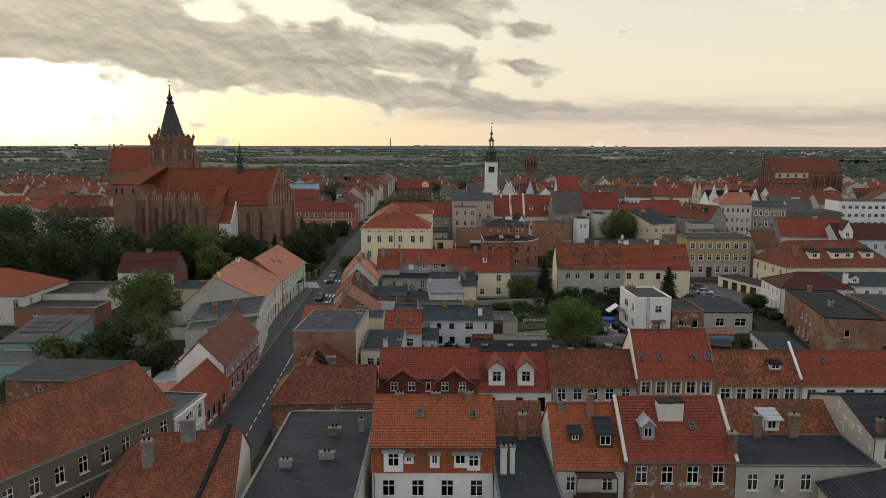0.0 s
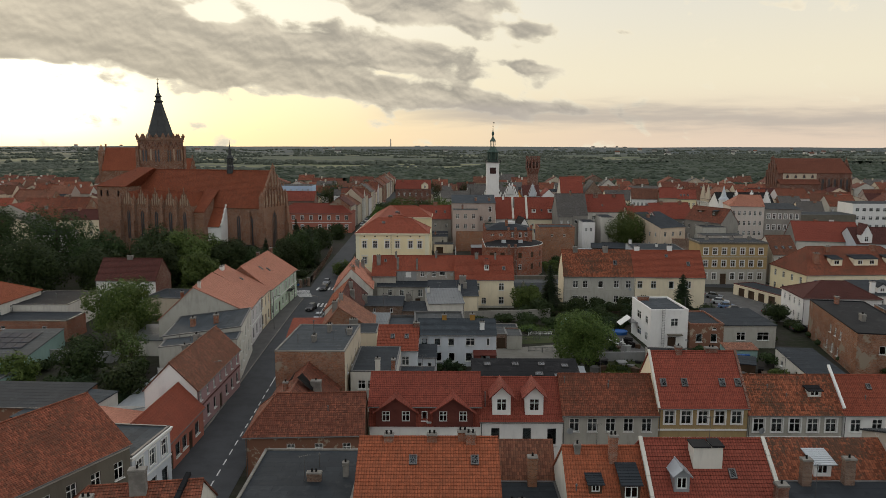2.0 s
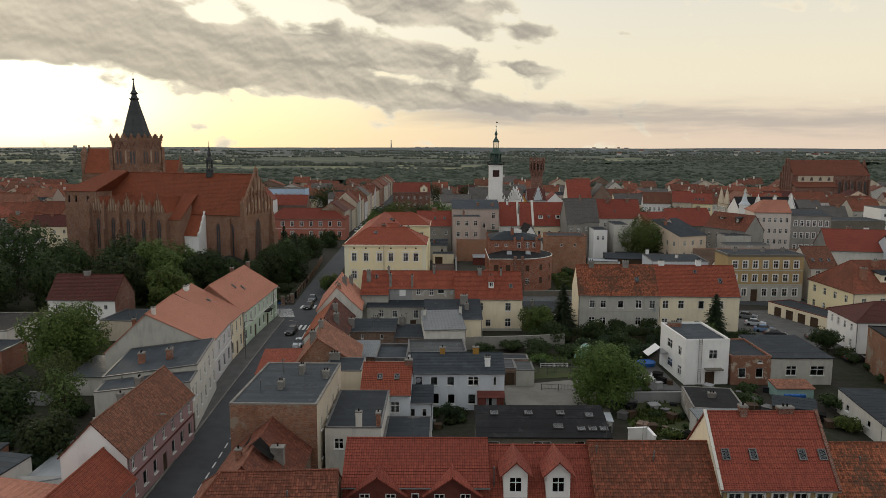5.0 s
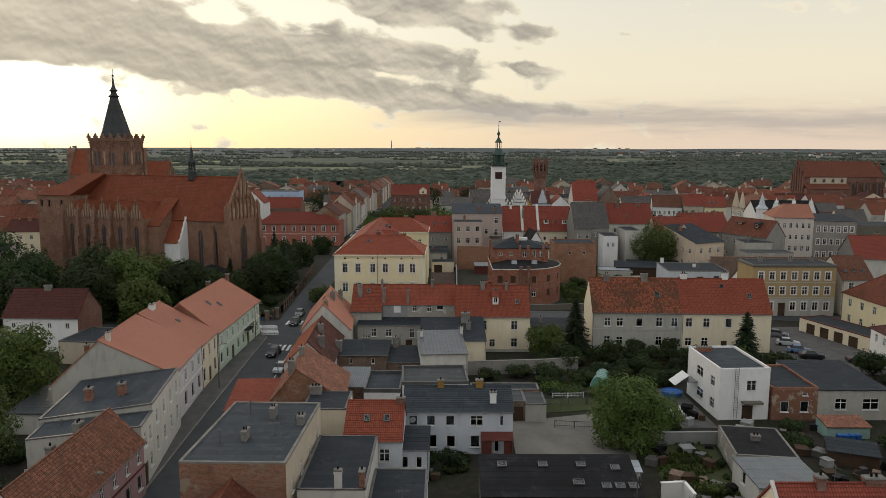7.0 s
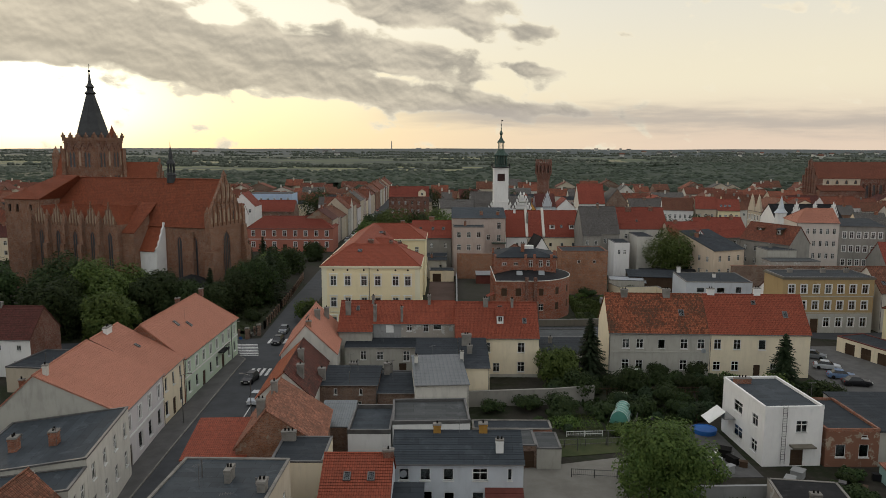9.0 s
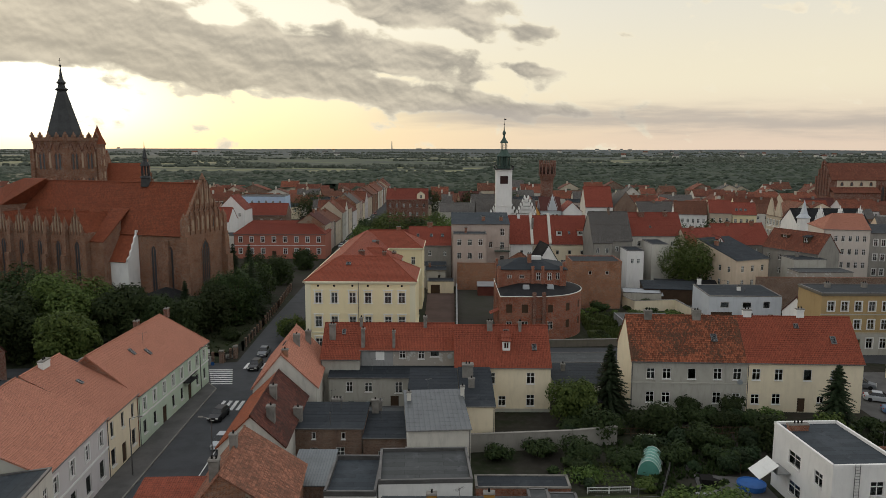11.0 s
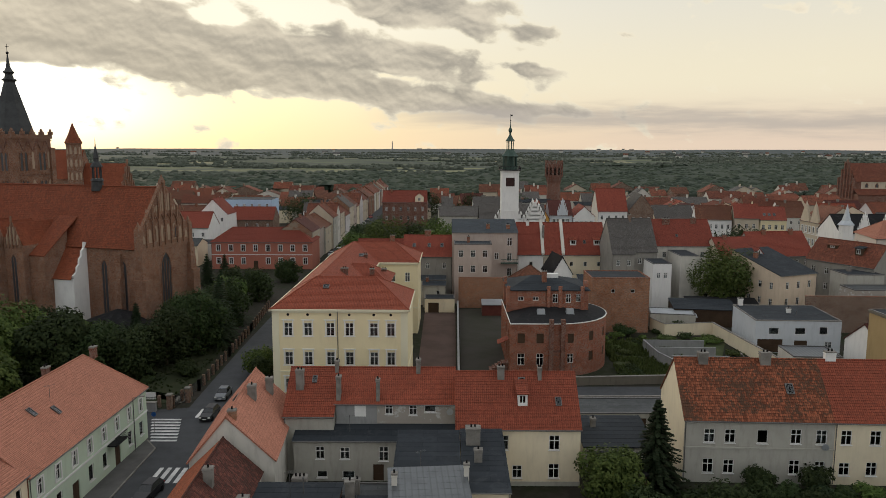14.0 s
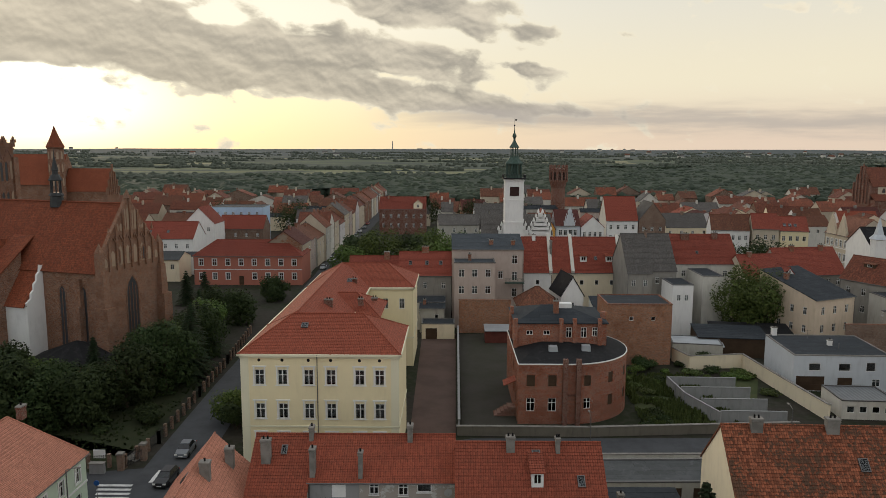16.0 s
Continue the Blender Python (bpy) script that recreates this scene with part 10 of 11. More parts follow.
for x, y, hh, ww, mt in big:
    seedn += 1
    broadleaf("tall broad churchyard tree with dense foliage", x, y, hh, ww, "leaf" if x > -88 and seedn % 2 else "leaf_dark", seedn, 9000, 0.34, 0.1, "churchyard trees")
for x, y, hh, ww in ((-42.8, 236, 13.0, 9.0), (-53, 221, 10.5, 5.6), (-46.5, 250, 10.0, 6.4), (-52.5, 269, 8.5, 5.0)):
    seedn += 1
    conifer("dark fir beside the church lane", x, y, hh, ww, seedn, 4200, group="church lane firs")
for x, y, hh, ww in ((-43.5, 225, 12.0, 10), (-46.5, 217, 9.5, 9), (-44.5, 245, 9.5, 9), (-49.5, 209.5, 8.0, 8.5), (-48.0, 231, 9, 9), (-53.5, 213.5, 8, 8.5), (-55.5, 208, 8.5, 9), (-66.0, 219, 9.5, 9)):
    seedn += 1
    broadleaf("dark leafy tree beside the church lane", x, y, hh, ww, "leaf_dark", seedn, 5200, 0.26, 0.08, "church lane trees")
for x, y, hh, ww, mt in ((-27.2, 208.5, 4.6, 4.2, "leaf_dark"), (-27.6, 214, 3.6, 3.6, "leaf"), (-40.5, 212, 3.0, 5.0, "leaf_dark")):
    seedn += 1
    shrub("dark shrub along the church lane", x, y, hh, ww, mt, seedn, 1500, 0.22)
broadleaf("broad dense green yard tree beside a cream house", 67.0, 261, 13.5, 14.5, "leaf", 77, 11000, 0.30, 0.1)
for x, y, hh, ww, mt in ((-18, 330, 14, 16, "leaf"), (-9, 338, 12, 12, "leaf_dark"), (-26, 324, 10, 11, "leaf"), (-2, 345, 13, 13, "leaf"), (-15, 314, 9, 10, "leaf_dark"), (8, 345, 11, 11, "leaf_dark"), (4, 322, 14, 14, "leaf"), (12, 335, 12, 12, "leaf"), (-6, 322, 11, 11, "leaf"), (-24, 340, 12, 12, "leaf_dark"), (-28, 352, 10, 10, "leaf_dark"), (66, 340, 9, 10, "leaf"), (58, 334, 8, 9, "leaf"), (82, 330, 12, 14, "leaf_dark"), (94, 322, 12, 14, "leaf_dark"), (100, 312, 9, 10, "leaf_dark"), (73, 345, 9, 10, "leaf"), (51, 342, 8, 8, "leaf_dark"),
                         (-20, 300, 7, 8, "leaf"), (-66, 440, 14, 18, "leaf_dark"), (-96, 430, 14, 18, "leaf_dark"), (-120, 330, 8, 9, "leaf_dark"), (16, 460, 13, 16, "leaf_dark"), (36, 470, 13, 16, "leaf_dark"), (-8, 480, 13, 16, "leaf_dark"), (85, 480, 12, 14, "leaf_dark"), (-62, 345, 7, 7, "leaf_dark"), (-150, 350, 9, 10, "leaf"), (-180, 300, 10, 12, "leaf_dark"), (-205, 270, 11, 13, "leaf_dark")):
    seedn += 1
    broadleaf("leafy town tree between the roofs", x, y, hh, ww, mt, seedn, 2600, 0.42, 0.12, "town trees")

# tall weeds and rough grass in the plots
def weeds(label, corners, count, tall, mat, seed):
    rw = random.Random(seed)
    vs, fs = [], []
    (ax, ay), (bx, by), (cx, cy), (dx, dy) = corners
    for _ in range(count):
        u, v = rw.random(), rw.random()
        px = (ax * (1 - u) + bx * u) * (1 - v) + (dx * (1 - u) + cx * u) * v
        py = (ay * (1 - u) + by * u) * (1 - v) + (dy * (1 - u) + cy * u) * v
        if noise.noise(V3((px * 0.25, py * 0.25, seed))) < -0.18:
            continue
        top = tall * rw.uniform(0.35, 1.1)
        for _ in range(4):
            a = rw.uniform(0, 6.283)
            w, lx, ly = rw.uniform(0.10, 0.22), rw.uniform(-0.25, 0.25), rw.uniform(-0.25, 0.25)
            k = len(vs)
            ca, sa = math.cos(a) * w, math.sin(a) * w
            vs.extend([(px - ca, py - sa, 0.02), (px + ca, py + sa, 0.02), (px + lx + ca * 0.3, py + ly + sa * 0.3, top), (px + lx - ca * 0.3, py + ly - sa * 0.3, top * 0.9)])
            fs.append((k, k + 1, k + 2, k + 3))
    me = bpy.data.meshes.new("weeds")
    me.from_pydata(vs, [], fs)
    me.materials.append(M[mat])
    tagged(new("weeds", me), label, "weeds", kind="stuff")


weeds("tall yellowing weeds on an overgrown plot", [(30.5, 208.5), (45, 208.5), (44, 233), (32, 233)], 2600, 1.0, "leaf_light", 3)
weeds("rough green weeds in the back gardens", [(26, 141), (38, 152), (50, 170), (18, 170)], 2400, 0.6, "leaf_dark", 4)
weeds("rough weeds between yard sheds", [(26, 108), (34, 112), (34, 131), (27, 131)], 900, 0.5, "leaf", 5)
weeds("shaded grass tufts in the churchyard", [(-39, 198), (-39, 240), (-70, 225), (-85, 195)], 2600, 0.35, "leaf_dark", 6)

# woods beyond the town: countless crowns
r = random.Random(77)
verts, faces = [], []


def far_crown(x, y, z, w, h, n):
    """A lumpy crown seen from far away: jittered rings closing to a blunt top."""
    k = 7
    base = len(verts)
    for lv, (rr, zz) in enumerate(((0.85, 0.05), (1.0, 0.42), (0.72, 0.80))):
        for i in range(k):
            a = 2 * math.pi * (i + 0.5 * lv) / k
            q = w * rr * r.uniform(0.72, 1.22)
            verts.append((x + q * math.cos(a), y + q * math.sin(a), z + h * zz * r.uniform(0.82, 1.15)))
    verts.append((x + r.uniform(-1, 1), y + r.uniform(-1, 1), z + h * r.uniform(0.92, 1.08)))
    for lv in range(2):
        for i in range(k):
            p, q = base + lv * k + i, base + lv * k + (i + 1) % k
            faces.append((p, q, q + k)), faces.append((p, q + k, p + k))
    for i in range(k):
        faces.append((base + 2 * k + i, base + 2 * k + (i + 1) % k, base + 3 * k))


for _ in range(15000):
    y = 590 + 900 * r.random() ** 1.2
    half = 150 + y * 0.62
    x = r.uniform(-half, half)
    lim = 960 + 120 * noise.noise(V3((x * 0.003, 0.0, 5.0))) if x < 0.0 * y else 960 + min(1.0, x / 160.0) * 470
    if y > lim or noise.noise(V3((x * 0.005, y * 0.005, 9.1))) < -0.42:
        continue
    tall = 5.0 + 3.5 * noise.noise(V3((x * 0.012, y * 0.012, 3.3)))
    far_crown(x, y, far_height(x, y) - 0.5, r.uniform(4.4, 7.6), tall + r.uniform(1.2, 4.2), 22)
# closed canopy between the crowns
def canopy_z(x, y):
    return 6.2 + 2.2 * noise.noise(V3((x * 0.06, y * 0.06, 1.0))) + 3.5 * noise.noise(V3((x * 0.012, y * 0.012, 3.3)))


for iy in range(72):
    y = 600 + 12 * iy
    n = int((150 + y * 0.62) / 14)
    for ix in range(-n, n):
        x = 14.0 * ix
        lim = 950 + 120 * noise.noise(V3((x * 0.003, 0.0, 5.0))) if x < 0 else 950 + min(1.0, x / 160.0) * 470
        if y > lim or noise.noise(V3((x * 0.005, y * 0.005, 9.1))) < -0.40:
            continue
        k = len(verts)
        verts += [(x + dx, y + dy, canopy_z(x + dx, y + dy)) for dx, dy in ((0, 0), (14, 0), (14, 12), (0, 12))]
        faces.append((k, k + 1, k + 2, k + 3))
near_wood = (list(verts), list(faces))
verts, faces = [], []
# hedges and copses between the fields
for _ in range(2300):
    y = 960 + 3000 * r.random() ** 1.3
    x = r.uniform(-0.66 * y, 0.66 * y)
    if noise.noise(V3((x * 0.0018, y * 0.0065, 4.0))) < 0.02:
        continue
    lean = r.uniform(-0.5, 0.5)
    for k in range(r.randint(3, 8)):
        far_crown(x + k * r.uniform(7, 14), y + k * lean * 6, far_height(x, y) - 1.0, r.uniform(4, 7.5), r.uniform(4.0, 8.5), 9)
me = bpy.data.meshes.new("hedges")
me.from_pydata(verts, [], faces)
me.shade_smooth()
me.materials.append(M["hedge_leaf_hazed"])
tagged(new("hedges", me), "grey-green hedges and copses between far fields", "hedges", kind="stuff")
verts, faces = near_wood
me = bpy.data.meshes.new("woods")
me.from_pydata(verts, [], faces)
me.shade_smooth()
me.materials.append(M["far_leaf"])
tagged(new("woods", me), "dark deciduous woods beyond the town roofs", "woods", kind="stuff")

# faint works chimney and sheds on the plain
h = thing("works", "distant pale works with a tall thin chimney", "factory", pose(-330, 4700, far_height(-330, 4700)))
bm = bmesh.new()
lathe(bm, 0, 0, [(4, -5), (2.2, 50), (2.2, 51)], 8)
part("stack", bm, "concrete", h)
bm = bmesh.new()
for i in range(7):
    block(bm, 90 + i * 62, 110 + i * 62 + (i * 13) % 24, -20, 20, -9, 3 + (i * 5) % 6)
part("shed", bm, "concrete", h)
rs = random.Random(9)
for i in range(36):
    y = rs.uniform(2400, 4600)
    x = rs.uniform(0.12, 0.6) * y if i % 4 else rs.uniform(-0.55, 0.5) * y
    h = thing("farmhouse", "tiny distant farm building among trees", "house", pose(x, y, far_height(x, y), 0, 0, rs.uniform(-20, 20)), "far farms")
    w = rs.uniform(10, 22)
    bm = bmesh.new()
    block(bm, -w / 2, w / 2, -7, 7, -3, 8)
    part("wall", bm, rs.choice(["grey", "offwhite", "offwhite"]), h)
    bm = bmesh.new()
    slope(bm, (-w / 2 - 1, -8, 7.6), (w / 2 + 1, -8, 7.6), (w / 2 + 1, 0, 13), (-w / 2 - 1, 0, 13), course=3.0)
    slope(bm, (w / 2 + 1, 8, 7.6), (-w / 2 - 1, 8, 7.6), (-w / 2 - 1, 0, 13), (w / 2 + 1, 0, 13), course=3.0)
    part("roof", bm, rs.choice(["brown", "slate", "slate"]), h)

# ---- cars, street furniture, yard things ----


def car_paint(name, col):
    m, g, b = material(name, 0.35)
    b.inputs["Base Color"].default_value = (*col, 1)
    b.inputs["Specular IOR Level"].default_value = 0.3
    return m


for k, c in (("car_black", (0.012, 0.012, 0.014)), ("car_silver", (0.38, 0.40, 0.42)), ("car_blue", (0.10, 0.16, 0.26)), ("car_grey", (0.12, 0.13, 0.14)), ("car_white", (0.6, 0.6, 0.6)), ("car_red", (0.30, 0.03, 0.025))):
    M[k] = car_paint(k, c)
M["rubber"] = rough_mat("tyre_rubber", (0.015, 0.015, 0.016), 0.85)
M["lamp"] = rough_mat("pale_lamp_glass", (0.7, 0.7, 0.66), 0.15)
M["tail"] = rough_mat("red_lamp_glass", (0.35, 0.02, 0.02), 0.2)
M["tint"] = rough_mat("dark_car_glass", (0.015, 0.018, 0.02), 0.06)


def car(label, x, y, ang, paint, estate=False):
    root = thing("car", label, "car", pose(x, y, 0.03, 0, 0, ang), "cars")
    bm = bmesh.new()
    L, W = 2.15, 0.86
    prof = [(-L, 0.42, 0.30), (-L + 0.1, 0.78, 0.28), (-L + 0.9, 0.92, 0.25), (-0.95, 0.96, 0.25), (0.9, 0.98, 0.25), (L - 0.25, 0.95, 0.26), (L, 0.62, 0.32)]
    rings = []
    for px, zt, zb in prof:
        k = W * (0.88 if abs(px) > L - 0.2 else 1.0)
        rings.append([bm.verts.new(q) for q in ((px, -k, zb), (px, -k, zt * 0.75), (px, -k * 0.93, zt), (px, k * 0.93, zt), (px, k, zt * 0.75), (px, k, zb))])
    for A, B in zip(rings, rings[1:]):
        for i in range(6):
            j = (i + 1) % 6
            bm.faces.new((A[i], A[j], B[j], B[i]))
    bm.faces.new(rings[0][::-1]), bm.faces.new(rings[-1])
    part("body", bm, paint, root)
    rear = 1.95 if estate else 1.5
    bm = bmesh.new()
    lo = [(-1.0, -0.78, 0.95), (rear, -0.78, 0.96), (rear, 0.78, 0.96), (-1.0, 0.78, 0.95)]
    hi = [(-0.3, -0.6, 1.43), (rear - 0.45, -0.6, 1.45), (rear - 0.45, 0.6, 1.45), (-0.3, 0.6, 1.43)]
    a, b = [bm.verts.new(q) for q in lo], [bm.verts.new(q) for q in hi]
    for i in range(4):
        bm.faces.new((a[i], a[(i + 1) % 4], b[(i + 1) % 4], b[i]))
    bm.faces.new(b)
    part("glasshouse", bm, "tint", root, "dark car windows")
    bm = bmesh.new()
    block(bm, -0.32, rear - 0.43, -0.61, 0.61, 1.43, 1.49, 0.04)
    part("roof", bm, paint, root)
    for wx in (-1.32, 1.32):
        for wy in (-0.80, 0.80):
            bm = bmesh.new()
            lathe(bm, 0, 0, [(0.22, -0.1), (0.31, -0.1), (0.32, 0), (0.31, 0.1), (0.22, 0.1)], 14)
            wh = part("wheel", bm, "rubber", root, m=Matrix.Translation((wx, wy, 0.32)) @ Matrix.Rotation(math.pi / 2, 4, "X"))
            bm = bmesh.new()
            lathe(bm, 0, 0, [(0.02, -0.09), (0.22, -0.08), (0.22, 0.08), (0.02, 0.09)], 10)
            part("rim", bm, "zinc", wh)
    for wy in (-0.62, 0.62):
        bm = bmesh.new()
        block(bm, -L - 0.02, -L + 0.12, wy - 0.17, wy + 0.17, 0.60, 0.76)
        part("headlight", bm, "lamp", root)
        bm = bmesh.new()
        block(bm, L - 0.1, L + 0.02, wy - 0.15, wy + 0.15, 0.70, 0.86)
        part("tail_light", bm, "tail", root)
    bm = bmesh.new()
    block(bm, -L - 0.03, -L, -0.26, 0.26, 0.40, 0.50)
    part("plate", bm, "paint", root)
    return root


car("black estate car on the street", -30.2, 168.5, 84, "car_black", True)
car("black estate car waiting at the crossing", -31.0, 192.0, 88, "car_black", True)
car("dark silver car on the church lane", -31.6, 200.3, 92, "car_grey")
car("parked silver car beside the kerb", -26.9, 159.0, 88, "car_silver")
for i, (x, y, p) in enumerate(((68.5, 183, "car_grey"), (67.6, 176.4, "car_silver"), (67.3, 171.2, "car_blue"), (67.9, 167.6, "car_black"), (75.2, 165.2, "car_black"), (74.6, 150.0, "car_black"), (63.8, 186, "car_silver"))):
    car("parked car on the worn tarmac", x, y, 150 + 7 * i, p)
for i in range(9):
    car("small parked car on the old street", -37.6 + (i % 2) * 0.3, 345 + i * 17, 90, ("car_silver", "car_white", "car_grey", "car_red", "car_black")[i % 5])


def fence(label, pts, h=1.5, step=0.5, mat="iron"):
    root = thing("fence", label, "fence", pose(0, 0, 0))
    for (ax, ay), (bx, by) in zip(pts, pts[1:]):
        ln = math.hypot(bx - ax, by - ay)
        n = max(1, int(ln / 2.4))
        for i in range(n + 1):
            x, y = ax + (bx - ax) * i / n, ay + (by - ay) * i / n
            bm = bmesh.new()
            pw = 0.2 if mat == "iron" else 0.05
            block(bm, x - pw, x + pw, y - pw, y + pw, -0.2, h + (0.25 if mat == "iron" else 0.08))
            part("post", bm, "brick_brown" if mat == "iron" else mat, root)
        bm = bmesh.new()
        beam(bm, (ax, ay, 0.35), (bx, by, 0.35), 0.04, n=4), beam(bm, (ax, ay, h), (bx, by, h), 0.04, n=4)
        part("rail", bm, mat, root)
        bm = bmesh.new()
        m = int(ln / 0.22)
        for i in range(m):
            x, y = ax + (bx - ax) * i / m, ay + (by - ay) * i / m
            beam(bm, (x, y, 0.1), (x, y, h + 0.1), 0.018, n=3)
        part("railing", bm, mat, root)
    return root


fence("iron railing with brick posts along the church lane", [(-37.6, 196.0), (-36.3, 203.4), (-37.0, 222), (-37.8, 240), (-39.4, 262)])
fence("iron railing with brick posts at the churchyard gate", [(-39.6, 196.0), (-47, 195.5), (-54, 197)])
fence("low garden fence of dark slats", [(24, 162.4), (34, 162.8), (46, 163.2)], 1.1, mat="wood")
fence("low garden fence of wire and posts", [(14, 142.2), (25, 143.5), (28.5, 152)], 1.0, mat="gutter")
fence("low fence beside the sandy yard", [(16.2, 134), (24, 133.2)], 1.0, mat="gutter")


def sign(label, x, y, h, shape, mat):
    root = thing("road_sign", label, "sign", pose(x, y, 0))
    bm = bmesh.new()
    beam(bm, (0, 0, -0.2), (0, 0, h), 0.035)
    part("pole", bm, "gutter", root)
    bm = bmesh.new()
    if shape == "board":
        block(bm, -0.75, 0.75, -0.07, -0.03, h - 1.1, h)
    else:
        lathe(bm, 0, 0, [(0.32, -0.02), (0.32, 0.02)], 12)
        for v in bm.verts:
            v.co = V3((v.co.x, v.co.z - 0.05, h - 0.3 + v.co.y))
    part("plate", bm, mat, root)


sign("white notice board by the churchyard gate", -41.0, 196.5, 2.1, "board", "paint")
sign("round street sign on a grey pole", -36.6, 186.5, 2.8, "round", "blue")
sign("round street sign on a grey pole", -25.4, 171.0, 2.8, "round", "paint")


def street_lamp(x, y, h=7.5, ang=0):
    root = thing("street_lamp", "slim grey street lamp with a short arm", "street lamp", pose(x, y, 0, 0, 0, ang), "street lamps")
    bm = bmesh.new()
    beam(bm, (0, 0, -0.2), (0, 0, h), 0.09, 0.05, 8)
    part("pole", bm, "gutter", root)
    bm = bmesh.new()
    beam(bm, (0, 0, h), (1.0, 0, h + 0.25), 0.035, n=5)
    block(bm, 0.9, 1.5, -0.12, 0.12, h + 0.2, h + 0.32, 0.03)
    part("head", bm, "cap", root)


for q in ((-33.0, 104, 0), (-34.6, 150, 0), (-25.2, 150, 180), (-36.4, 180, 0), (46, 198.5, 90), (20, 195.6, 90)):
    street_lamp(q[0], q[1], 7.0, q[2])


def greenhouse():
    root = thing("greenhouse", "round-topped green film greenhouse", "greenhouse", pose(25.6, 150.5, 0, 0, 0, -20))
    bm = bmesh.new()
    for j in range(5):
        y0, y1 = j * 0.9, (j + 1) * 0.9
        for i in range(8):
            a, b = math.pi * i / 8, math.pi * (i + 1) / 8
            quad(bm, (1.3 * math.cos(a), y0, 1.9 * math.sin(a)), (1.3 * math.cos(b), y0, 1.9 * math.sin(b)), (1.3 * math.cos(b), y1, 1.9 * math.sin(b)), (1.3 * math.cos(a), y1, 1.9 * math.sin(a)))
    quad(bm, *[(1.3 * math.cos(math.pi * i / 8), 0, 1.9 * math.sin(math.pi * i / 8)) for i in range(9)])
    part("cover", bm, "teal", root)
    bm = bmesh.new()
    for j in range(6):
        for i in range(8):
            a, b = math.pi * i / 8, math.pi * (i + 1) / 8
            beam(bm, (1.33 * math.cos(a), j * 0.9, 1.93 * math.sin(a)), (1.33 * math.cos(b), j * 0.9, 1.93 * math.sin(b)), 0.03, n=4)
    part("hoop", bm, "paint", root)


greenhouse()
h = thing("paddling_pool", "round blue garden pool with a grey rim", "pool", pose(36.4, 147.6, 0.04))
bm = bmesh.new()
lathe(bm, 0, 0, [(1.5, 0), (1.6, 0.6), (1.5, 0.62), (1.42, 0.5), (0.02, 0.48)], 18)
part("basin", bm, "blue", h)
for i in range(4):
    h = thing("wheelie_bin", "blue wheeled bin beside the sheds", "bin", pose(52.6 + i * 0.8, 129.2, 0), "bins")
    bm = bmesh.new()
    block(bm, -0.34, 0.34, -0.3, 0.3, 1.0, 0.1, 0.06)
    part("body", bm, "blue", h)
    bm = bmesh.new()
    block(bm, -0.36, 0.36, -0.33, 0.33, 1.0, 1.1, 0.03)
    part("lid", bm, "blue", h)
h = thing("tent", "white canvas party tent by the yard", "tent", pose(18.2, 119.6, 0))
bm = bmesh.new()
for i in range(6):
    a, b = math.pi * i / 6, math.pi * (i + 1) / 6
    quad(bm, (-3.4, 1.5 * math.cos(a), 1.7 * math.sin(a)), (-3.4, 1.5 * math.cos(b), 1.7 * math.sin(b)), (3.4, 1.5 * math.cos(b), 1.7 * math.sin(b)), (3.4, 1.5 * math.cos(a), 1.7 * math.sin(a)))
quad(bm, *[(3.4, 1.5 * math.cos(math.pi * i / 6), 1.7 * math.sin(math.pi * i / 6)) for i in range(7)])
quad(bm, *[(-3.4, 1.5 * math.cos(math.pi * i / 6), 1.7 * math.sin(math.pi * i / 6)) for i in range(7)])
part("canvas", bm, "paint", h)
h = thing("lean_to", "long pale sheet-covered lean-to", "shed", pose(15, 116.6, 0))
bm = bmesh.new()
slope(bm, (0, 0, 1.6), (8.6, 0, 1.6), (8.6, 2.2, 2.1), (0, 2.2, 2.1), course=3, thick=0.06)
for xx in (0.2, 4.2, 8.4):
    beam(bm, (xx, 0.1, -0.2), (xx, 0.1, 1.6), 0.06), beam(bm, (xx, 2.1, -0.2), (xx, 2.1, 2.0), 0.06)
part("canopy", bm, "zinc", h)
rc = random.Random(21)
junk = ["wood", "soot", "gutter", "wood", "brick_brown", "concrete", "soot", "wood", "gutter", "iron"]
for i, (x0, x1, y0, y1) in enumerate(((30, 38, 134.5, 149),) * 14 + ((24, 33, 110, 113.5),) * 7 + ((27, 36, 124, 128),) * 8 + ((46, 58, 117, 122),) * 14 + ((40, 52, 124, 134),) * 16 + ((26, 34, 114, 124),) * 10 + ((-3, 4, 118, 122),) * 5):
    h = thing("crate", "small weathered box among yard clutter", "clutter", pose(rc.uniform(x0, x1), rc.uniform(y0, y1), 0.03, 0, 0, rc.uniform(0, 90)), "yard clutter")
    bm = bmesh.new()
    a, b, c = rc.uniform(0.3, 0.9), rc.uniform(0.3, 0.8), rc.uniform(0.3, 1.0)
    block(bm, -a, a, -b, b, 0, c, 0.03)
    block(bm, -a - 0.04, a + 0.04, -b - 0.04, b + 0.04, c, c + 0.08)
    part("body", bm, rc.choice(junk), h)
